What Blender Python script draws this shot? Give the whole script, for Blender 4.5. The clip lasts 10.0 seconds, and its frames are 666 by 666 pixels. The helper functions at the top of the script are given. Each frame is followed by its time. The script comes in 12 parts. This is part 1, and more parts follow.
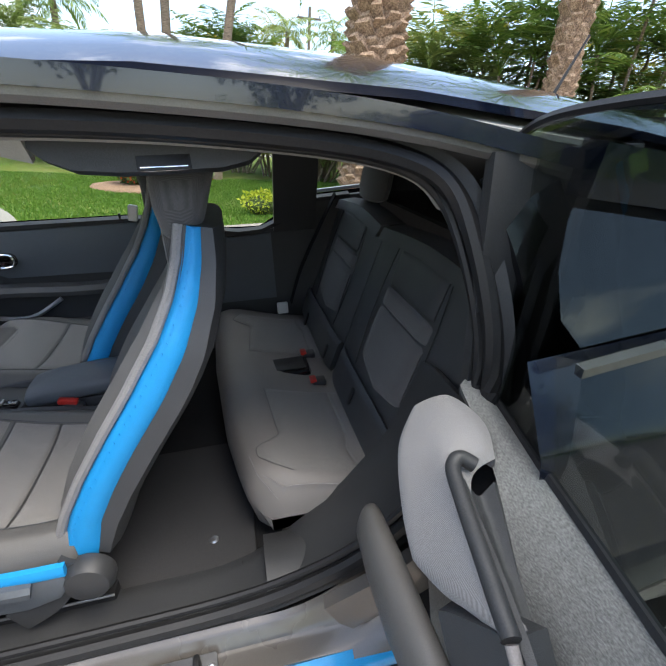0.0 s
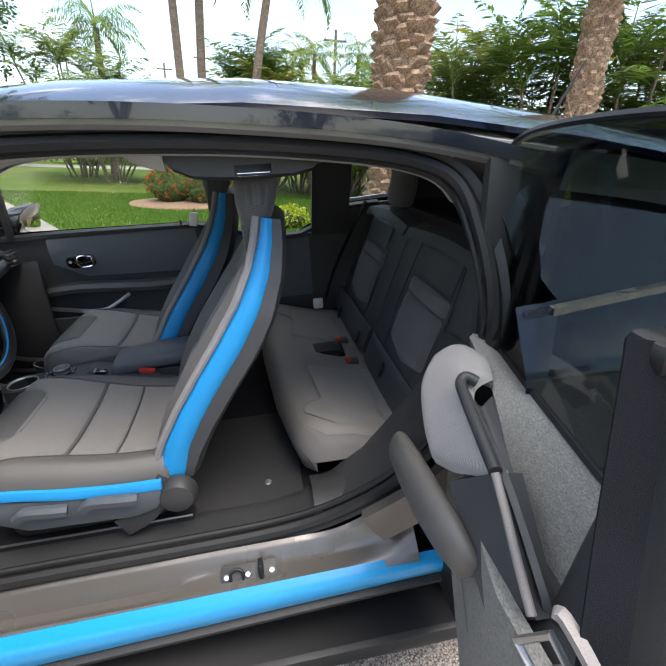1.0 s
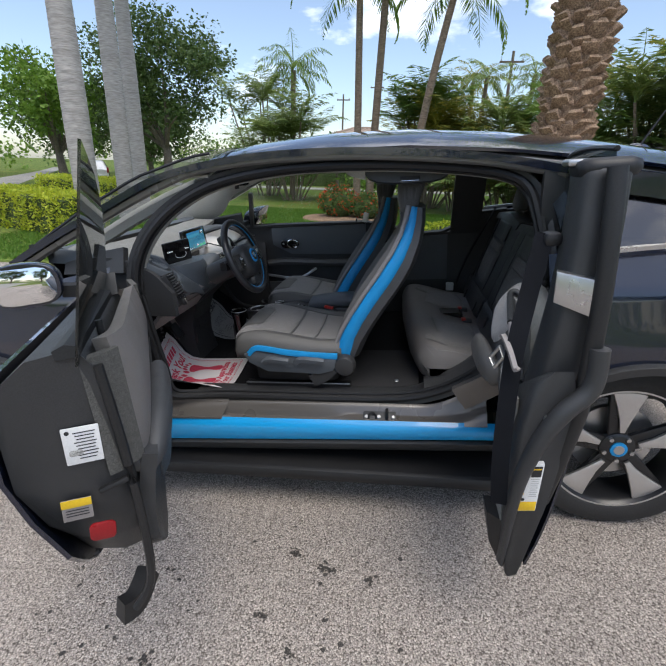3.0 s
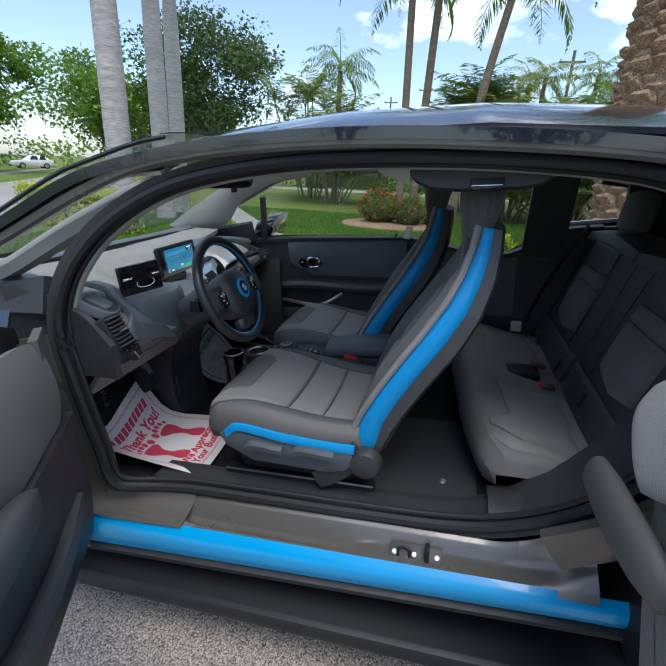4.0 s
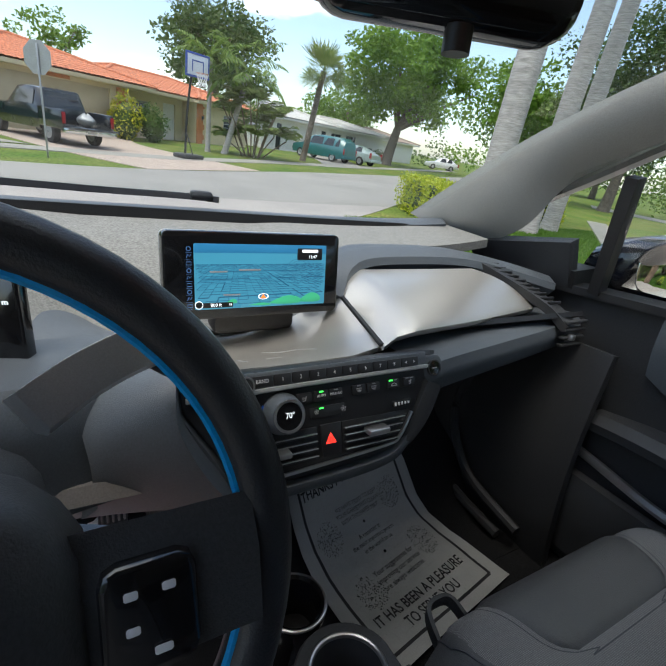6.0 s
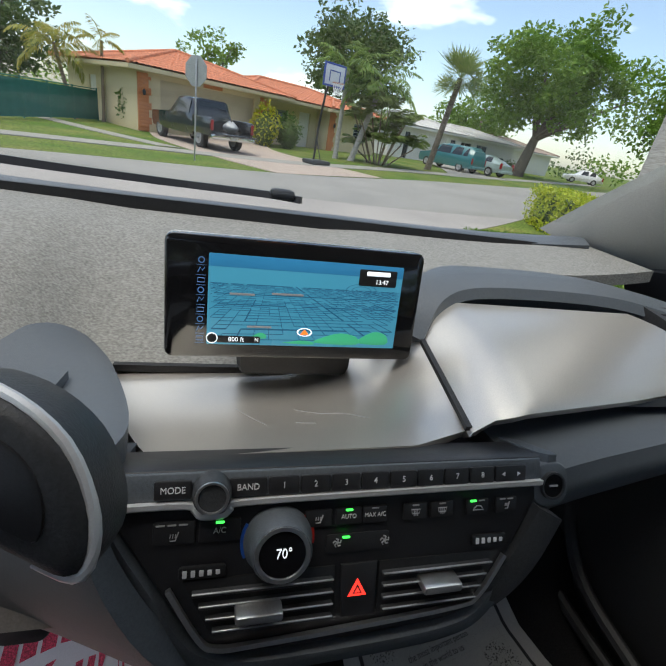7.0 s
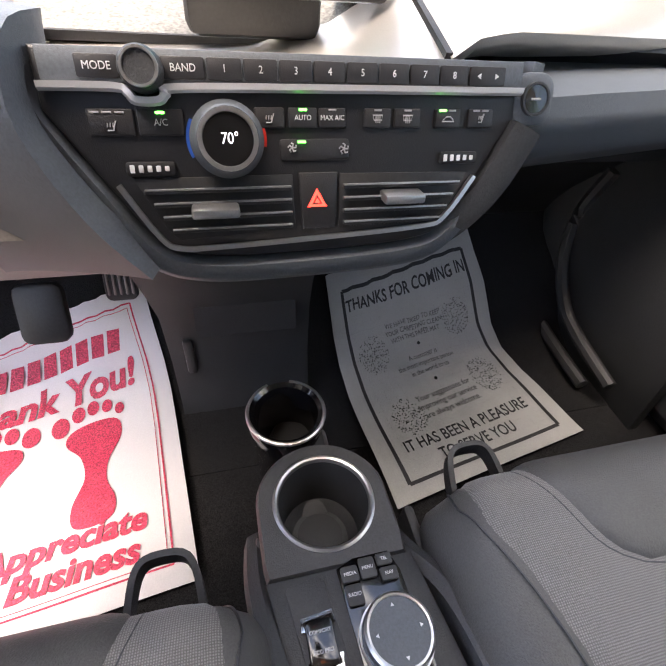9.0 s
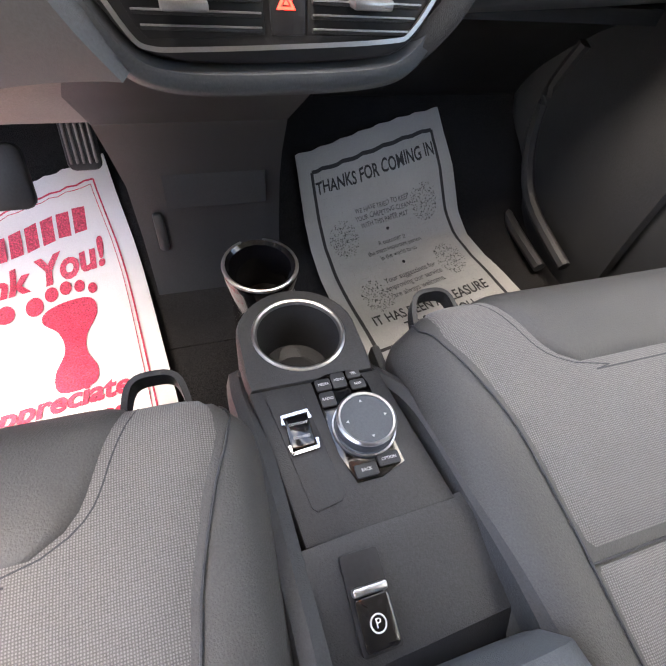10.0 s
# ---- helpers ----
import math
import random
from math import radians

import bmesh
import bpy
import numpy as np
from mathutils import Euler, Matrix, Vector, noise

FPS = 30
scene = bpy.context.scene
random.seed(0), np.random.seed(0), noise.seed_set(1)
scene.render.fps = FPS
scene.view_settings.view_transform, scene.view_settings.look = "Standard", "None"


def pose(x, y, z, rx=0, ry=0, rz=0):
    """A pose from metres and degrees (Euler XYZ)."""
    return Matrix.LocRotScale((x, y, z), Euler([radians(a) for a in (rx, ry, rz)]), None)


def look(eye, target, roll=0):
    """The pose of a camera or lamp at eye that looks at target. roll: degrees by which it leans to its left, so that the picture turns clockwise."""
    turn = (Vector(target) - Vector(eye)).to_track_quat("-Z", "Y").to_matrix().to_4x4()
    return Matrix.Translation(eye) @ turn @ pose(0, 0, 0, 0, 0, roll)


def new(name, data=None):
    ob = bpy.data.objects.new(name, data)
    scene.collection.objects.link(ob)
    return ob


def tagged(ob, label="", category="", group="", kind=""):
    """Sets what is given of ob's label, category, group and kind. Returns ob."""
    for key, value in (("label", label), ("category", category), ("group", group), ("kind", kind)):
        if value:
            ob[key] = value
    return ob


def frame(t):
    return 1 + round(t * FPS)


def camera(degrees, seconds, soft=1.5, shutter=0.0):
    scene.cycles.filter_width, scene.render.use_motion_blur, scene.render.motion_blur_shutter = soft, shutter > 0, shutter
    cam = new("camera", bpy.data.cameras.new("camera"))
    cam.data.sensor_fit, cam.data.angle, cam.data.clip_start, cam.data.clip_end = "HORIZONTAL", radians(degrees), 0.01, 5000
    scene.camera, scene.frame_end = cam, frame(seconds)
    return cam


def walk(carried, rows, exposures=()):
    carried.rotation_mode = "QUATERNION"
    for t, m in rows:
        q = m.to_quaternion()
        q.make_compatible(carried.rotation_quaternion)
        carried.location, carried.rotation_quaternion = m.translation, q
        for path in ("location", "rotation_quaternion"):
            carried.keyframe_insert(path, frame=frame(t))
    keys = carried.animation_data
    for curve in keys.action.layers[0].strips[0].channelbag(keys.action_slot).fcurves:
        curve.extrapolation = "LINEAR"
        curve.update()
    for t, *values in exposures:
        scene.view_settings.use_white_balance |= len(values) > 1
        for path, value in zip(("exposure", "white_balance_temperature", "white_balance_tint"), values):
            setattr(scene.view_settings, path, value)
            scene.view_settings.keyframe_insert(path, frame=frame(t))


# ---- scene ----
cam = camera(74.8, 10.0)
PATH = [
    (0, (1.885, -1.232, 1.394), (2.267, 0.526, 0.519), -1.9),
    (0.5, (1.886, -1.253, 1.366), (2.235, 0.528, 0.528), -2.6),
    (1, (1.796, -1.477, 1.396), (2.078, 0.329, 0.585), -3.1),
    (1.5, (1.748, -1.834, 1.426), (1.794, 0.011, 0.653), -3.8),
    (2, (1.828, -2.18, 1.422), (1.592, -0.327, 0.708), -3.5),
    (2.2, (1.825, -2.31, 1.422), (1.525, -0.463, 0.716), -4.1),
    (3.3, (1.802, -2.268, 1.382), (1.412, -0.432, 0.692), -3.8),
    (3.5, (1.819, -2.065, 1.377), (1.365, -0.242, 0.692), -4.6),
    (4, (1.736, -1.606, 1.376), (1.218, 0.204, 0.702), -2.8),
    (4.5, (1.633, -1.14, 1.347), (0.807, 0.556, 0.684), -4.3),
    (5, (1.52, -0.738, 1.298), (0.22, 0.638, 0.653), 1.9),
    (5.2, (1.455, -0.618, 1.249), (0.053, 0.652, 0.592), 3.0),
    (6.3, (1.138, -0.154, 1.228), (-0.553, 0.678, 0.558), 7.7),
    (6.5, (1.1, -0.123, 1.225), (-0.641, 0.587, 0.544), 8.3),
    (7, (1.046, -0.107, 1.216), (-0.755, 0.425, 0.527), 8.3),
    (7.5, (1.043, -0.084, 1.163), (-0.735, 0.391, 0.378), 7.3),
    (8, (1.056, -0.075, 1.117), (-0.62, 0.364, 0.117), 6.9),
    (8.3, (1.066, -0.072, 1.103), (-0.524, 0.348, -0.037), 6.8),
    (8.5, (1.08, -0.07, 1.096), (-0.449, 0.359, -0.12), 6.4),
    (9, (1.117, -0.068, 1.087), (-0.26, 0.379, -0.293), 6.4),
    (9.5, (1.154, -0.08, 1.066), (-0.065, 0.403, -0.444), 8.4),
    (10, (1.199, -0.087, 1.048), (0.098, 0.444, -0.535), 11.4),
]
# the car stands nose down on a sloping drive; its own axes: x to the rear, y to its right, z up, from the front axle
SLOPE = 5.0
CAR = pose(0, 0, 0, 0, -SLOPE, 0)
EXPOSURES = [(0.0, 1.5, 6600, 10), (0.5, 1.62, 6600, 10), (1.0, 1.42, 6700, 11), (1.5, 1.05, 6600, 11), (2.2, 0.75, 6500, 11), (3.5, 0.4, 6200, 10), (4.0, 0.65, 6000, 9), (4.5, 0.9, 6300, 10), (5.2, 1.05, 6400, 8),
             (6.5, 0.8, 6500, 8), (7.5, 0.6, 6700, 10), (8.0, 1.15, 7000, 15), (8.5, 2.0, 7200, 20), (9.0, 2.72, 7300, 19), (10.0, 3.2, 7500, 17)]
walk(cam, [(t, CAR @ look(eye, target, roll)) for t, eye, target, roll in PATH], EXPOSURES)

# ---------------------------------------------------------------- sky and sun
SUN_HEIGHT, SUN_TURN = 66.0, 150.0  # degrees above the horizon; bearing from +y towards +x
world = bpy.data.worlds.new("sky")
scene.world = world
world.use_nodes = True
wn, wl = world.node_tree.nodes, world.node_tree.links
wn.clear()
w_out = wn.new("ShaderNodeOutputWorld")
w_bg = wn.new("ShaderNodeBackground")
w_sky = wn.new("ShaderNodeTexSky")
w_sky.sky_type = "NISHITA"
w_sky.sun_disc = False
w_sky.sun_elevation = radians(SUN_HEIGHT)
w_sky.sun_rotation = radians(SUN_TURN)
w_sky.air_density, w_sky.dust_density, w_sky.ozone_density = 1.0, 1.0, 1.6
w_co = wn.new("ShaderNodeTexCoord")
w_map = wn.new("ShaderNodeMapping")
w_map.inputs["Scale"].default_value = (1.0, 1.0, 2.6)
w_noise = wn.new("ShaderNodeTexNoise")
w_noise.inputs["Scale"].default_value = 2.3
w_noise.inputs["Detail"].default_value = 9.0
w_noise.inputs["Roughness"].default_value = 0.56
w_ramp = wn.new("ShaderNodeValToRGB")
w_ramp.color_ramp.elements[0].position = 0.60
w_ramp.color_ramp.elements[1].position = 0.78
w_mix = wn.new("ShaderNodeMixRGB")
w_mix.inputs["Color2"].default_value = (13.5, 13.2, 12.8, 1)
wl.new(w_co.outputs["Generated"], w_map.inputs["Vector"])
wl.new(w_map.outputs["Vector"], w_noise.inputs["Vector"])
w_up = wn.new("ShaderNodeSeparateXYZ")
w_more = wn.new("ShaderNodeMath")  # more cloud overhead than near the horizon
w_more.operation = "MULTIPLY_ADD"
w_more.inputs[1].default_value = 0.14
wl.new(w_co.outputs["Generated"], w_up.inputs["Vector"])
wl.new(w_up.outputs["Z"], w_more.inputs[0])
wl.new(w_noise.outputs["Fac"], w_more.inputs[2])
wl.new(w_more.outputs["Value"], w_ramp.inputs["Fac"])
wl.new(w_ramp.outputs["Color"], w_mix.inputs["Fac"])
w_haze = wn.new("ShaderNodeMixRGB")
w_haze.inputs["Fac"].default_value = 0.07
w_haze.inputs["Color2"].default_value = (6.0, 5.7, 5.2, 1)
wl.new(w_sky.outputs["Color"], w_haze.inputs["Color1"])
wl.new(w_haze.outputs["Color"], w_mix.inputs["Color1"])
wl.new(w_mix.outputs["Color"], w_bg.inputs["Color"])
w_bg.inputs["Strength"].default_value = 0.15
wl.new(w_bg.outputs["Background"], w_out.inputs["Surface"])

sun_data = bpy.data.lights.new("sun", "SUN")
sun_data.energy, sun_data.angle, sun_data.color = 1.5, radians(34.0), (1.0, 0.94, 0.84)
sun = new("sun", sun_data)
_e, _r = radians(SUN_HEIGHT), radians(SUN_TURN)
_toward = Vector((math.sin(_r) * math.cos(_e), math.cos(_r) * math.cos(_e), math.sin(_e)))
sun.matrix_world = look(_toward * 50, (0, 0, 0))


# ---------------------------------------------------------------- materials
def link(tree, a, b):
    tree.links.new(a, b)


def surface(name, colour, rough=0.6, metal=0.0, other=None, patch=6.0, patch_mix=0.5, grain=120.0, grain_mix=0.12,
            bump=0.15, bump_scale=None, coat=0.0, spec=0.5, sheen=0.0, rough_spread=0.08, emit=None, stretch=None):
    """A surface with stains or wear at one scale (patch), grain at a finer one, and a fine relief."""
    m = bpy.data.materials.new(name)
    m.use_nodes = True
    t = m.node_tree
    n = t.nodes
    b = n["Principled BSDF"]
    co = n.new("ShaderNodeTexCoord")
    src = co.outputs["Object"]
    if stretch:
        mp = n.new("ShaderNodeMapping")
        mp.inputs["Scale"].default_value = stretch
        link(t, src, mp.inputs["Vector"])
        src = mp.outputs["Vector"]
    big = n.new("ShaderNodeTexNoise")
    big.inputs["Scale"].default_value, big.inputs["Detail"].default_value = patch, 5.0
    fine = n.new("ShaderNodeTexNoise")
    fine.inputs["Scale"].default_value, fine.inputs["Detail"].default_value = grain, 3.0
    link(t, src, big.inputs["Vector"])
    link(t, src, fine.inputs["Vector"])
    other = other or tuple(c * 0.78 for c in colour)
    ramp = n.new("ShaderNodeMapRange")
    ramp.inputs["From Min"].default_value, ramp.inputs["From Max"].default_value = 0.35, 0.68
    ramp.inputs["To Max"].default_value = patch_mix
    link(t, big.outputs["Fac"], ramp.inputs["Value"])
    mix = n.new("ShaderNodeMixRGB")
    mix.inputs["Color1"].default_value, mix.inputs["Color2"].default_value = (*colour, 1), (*other, 1)
    link(t, ramp.outputs["Result"], mix.inputs["Fac"])
    gr = n.new("ShaderNodeMapRange")
    gr.inputs["From Min"].default_value, gr.inputs["From Max"].default_value = 0.3, 0.7
    gr.inputs["To Min"].default_value, gr.inputs["To Max"].default_value = 1 - grain_mix * 2, 1 + grain_mix * 2
    link(t, fine.outputs["Fac"], gr.inputs["Value"])
    mul = n.new("ShaderNodeMixRGB")
    mul.blend_type = "MULTIPLY"
    mul.inputs["Fac"].default_value = 1.0
    link(t, mix.outputs["Color"], mul.inputs["Color1"])
    link(t, gr.outputs["Result"], mul.inputs["Color2"])
    link(t, mul.outputs["Color"], b.inputs["Base Color"])
    rr = n.new("ShaderNodeMapRange")
    rr.inputs["To Min"].default_value, rr.inputs["To Max"].default_value = max(0.02, rough - rough_spread), min(1, rough + rough_spread)
    link(t, big.outputs["Fac"], rr.inputs["Value"])
    link(t, rr.outputs["Result"], b.inputs["Roughness"])
    b.inputs["Metallic"].default_value = metal
    b.inputs["Specular IOR Level"].default_value = spec
    b.inputs["Coat Weight"].default_value = coat
    b.inputs["Coat Roughness"].default_value = 0.03
    b.inputs["Sheen Weight"].default_value = sheen
    if bump:
        bp = n.new("ShaderNodeBump")
        bp.inputs["Strength"].default_value = bump
        bp.inputs["Distance"].default_value = 0.002
        if bump_scale:
            bn = n.new("ShaderNodeTexNoise")
            bn.inputs["Scale"].default_value, bn.inputs["Detail"].default_value = bump_scale, 2.0
            link(t, src, bn.inputs["Vector"])
            link(t, bn.outputs["Fac"], bp.inputs["Height"])
        else:
            link(t, fine.outputs["Fac"], bp.inputs["Height"])
        link(t, bp.outputs["Normal"], b.inputs["Normal"])
    if emit:
        b.inputs["Emission Color"].default_value, b.inputs["Emission Strength"].default_value = (*emit[0], 1), emit[1]
    return m


def glass(name, tint, rough=0.0, gloss_min=0.04):
    m = bpy.data.materials.new(name)
    m.use_nodes = True
    t = m.node_tree
    n = t.nodes
    n.remove(n["Principled BSDF"])
    tr, gl, mx, fr = n.new("ShaderNodeBsdfTransparent"), n.new("ShaderNodeBsdfGlossy"), n.new("ShaderNodeMixShader"), n.new("ShaderNodeLayerWeight")
    tr.inputs["Color"].default_value = (*tint, 1)
    gl.inputs["Roughness"].default_value = rough
    pw, mr = n.new("ShaderNodeMath"), n.new("ShaderNodeMapRange")
    pw.operation = "POWER"
    pw.inputs[1].default_value = 4.0
    fr.inputs["Blend"].default_value = 0.5
    mr.inputs["To Min"].default_value, mr.inputs["To Max"].default_value = gloss_min, 0.85
    link(t, fr.outputs["Facing"], pw.inputs[0])
    link(t, pw.outputs["Value"], mr.inputs["Value"])
    link(t, mr.outputs["Result"], mx.inputs["Fac"])
    link(t, tr.outputs["BSDF"], mx.inputs[1])
    link(t, gl.outputs["BSDF"], mx.inputs[2])
    link(t, mx.outputs["Shader"], n["Material Output"].inputs["Surface"])
    return m


def weave(name, colour, other, scale=420.0, rough=0.85):
    """Woven cloth: two crossed sets of threads."""
    m = surface(name, colour, rough, other=other, patch=5, patch_mix=0.3, grain=900, grain_mix=0.05, bump=0.0, sheen=0.25, spec=0.25)
    t = m.node_tree
    n = t.nodes
    b = n["Principled BSDF"]
    co = [k for k in n if k.bl_idname == "ShaderNodeTexCoord"][0]
    waves = []
    for ax in ("X", "Y"):
        w = n.new("ShaderNodeTexWave")
        w.bands_direction = ax
        w.inputs["Scale"].default_value = scale / 6.283
        w.inputs["Distortion"].default_value = 1.6
        link(t, co.outputs["Object"], w.inputs["Vector"])
        waves.append(w)
    ad = n.new("ShaderNodeMath")
    ad.operation = "MULTIPLY"
    link(t, waves[0].outputs["Fac"], ad.inputs[0])
    link(t, waves[1].outputs["Fac"], ad.inputs[1])
    knots = n.new("ShaderNodeTexNoise")
    knots.inputs["Scale"].default_value = scale * 0.55
    link(t, co.outputs["Object"], knots.inputs["Vector"])
    ad2 = n.new("ShaderNodeMath")
    ad2.operation = "MULTIPLY_ADD"
    ad2.inputs[1].default_value = 0.55
    link(t, knots.outputs["Fac"], ad2.inputs[0])
    link(t, ad.outputs["Value"], ad2.inputs[2])
    bp = n.new("ShaderNodeBump")
    bp.inputs["Strength"].default_value, bp.inputs["Distance"].default_value = 0.35, 0.0012
    link(t, ad2.outputs["Value"], bp.inputs["Height"])
    link(t, bp.outputs["Normal"], b.inputs["Normal"])
    old = b.inputs["Base Color"].links[0].from_socket
    tone = n.new("ShaderNodeMapRange")
    tone.inputs["To Min"].default_value, tone.inputs["To Max"].default_value = 0.45, 1.30
    link(t, ad2.outputs["Value"], tone.inputs["Value"])
    dye = n.new("ShaderNodeMixRGB")
    dye.blend_type = "MULTIPLY"
    dye.inputs["Fac"].default_value = 1.0
    link(t, old, dye.inputs["Color1"])
    link(t, tone.outputs["Result"], dye.inputs["Color2"])
    link(t, dye.outputs["Color"], b.inputs["Base Color"])
    return m


def aggregate(name, light, dark, scale, rough=0.9):
    """Exposed-stone paving: cells of stones between dark binder, with stains."""
    m = surface(name, light, rough, other=tuple(c * 0.8 for c in light), patch=1.1, patch_mix=0.8, grain=scale * 0.7, grain_mix=0.2, bump=0.0)
    t = m.node_tree
    n = t.nodes
    b = n["Principled BSDF"]
    co = [k for k in n if k.bl_idname == "ShaderNodeTexCoord"][0]
    vor = n.new("ShaderNodeTexVoronoi")
    vor.inputs["Scale"].default_value = scale
    link(t, co.outputs["Object"], vor.inputs["Vector"])
    old = b.inputs["Base Color"].links[0].from_socket
    tone = n.new("ShaderNodeMapRange")
    tone.inputs["From Min"].default_value, tone.inputs["From Max"].default_value = 0.42, 0.85
    link(t, vor.outputs["Distance"], tone.inputs["Value"])
    mx = n.new("ShaderNodeMixRGB")
    mx.inputs["Color2"].default_value = (*dark, 1)
    link(t, tone.outputs["Result"], mx.inputs["Fac"])
    hue = n.new("ShaderNodeMixRGB")
    hue.blend_type = "OVERLAY"
    hue.inputs["Fac"].default_value = 0.42
    bw = n.new("ShaderNodeRGBToBW")
    link(t, vor.outputs["Color"], bw.inputs["Color"])
    link(t, old, hue.inputs["Color1"])
    link(t, bw.outputs["Val"], hue.inputs["Color2"])
    link(t, hue.outputs["Color"], mx.inputs["Color1"])
    link(t, mx.outputs["Color"], b.inputs["Base Color"])
    bp = n.new("ShaderNodeBump")
    bp.invert = True
    bp.inputs["Strength"].default_value, bp.inputs["Distance"].default_value = 0.7, 0.004
    link(t, vor.outputs["Distance"], bp.inputs["Height"])
    link(t, bp.outputs["Normal"], b.inputs["Normal"])
    return m


def leafy(name, colour, other, trans=0.35):
    m = bpy.data.materials.new(name)
    m.use_nodes = True
    t = m.node_tree
    n = t.nodes
    b = n["Principled BSDF"]
    geo = n.new("ShaderNodeNewGeometry")
    rmp = n.new("ShaderNodeMixRGB")
    rmp.inputs["Color1"].default_value, rmp.inputs["Color2"].default_value = (*colour, 1), (*other, 1)
    link(t, geo.outputs["Random Per Island"], rmp.inputs["Fac"])
    link(t, rmp.outputs["Color"], b.inputs["Base Color"])
    b.inputs["Roughness"].default_value = 0.5
    b.inputs["Specular IOR Level"].default_value = 0.35
    tl, mx = n.new("ShaderNodeBsdfTranslucent"), n.new("ShaderNodeMixShader")
    link(t, rmp.outputs["Color"], tl.inputs["Color"])
    mx.inputs["Fac"].default_value = trans
    link(t, b.outputs["BSDF"], mx.inputs[1])
    link(t, tl.outputs["BSDF"], mx.inputs[2])
    link(t, mx.outputs["Shader"], n["Material Output"].inputs["Surface"])
    return m


def glow(name, colour, strength):
    return surface(name, colour, 0.4, grain_mix=0.0, patch_mix=0.0, bump=0, emit=(colour, strength))


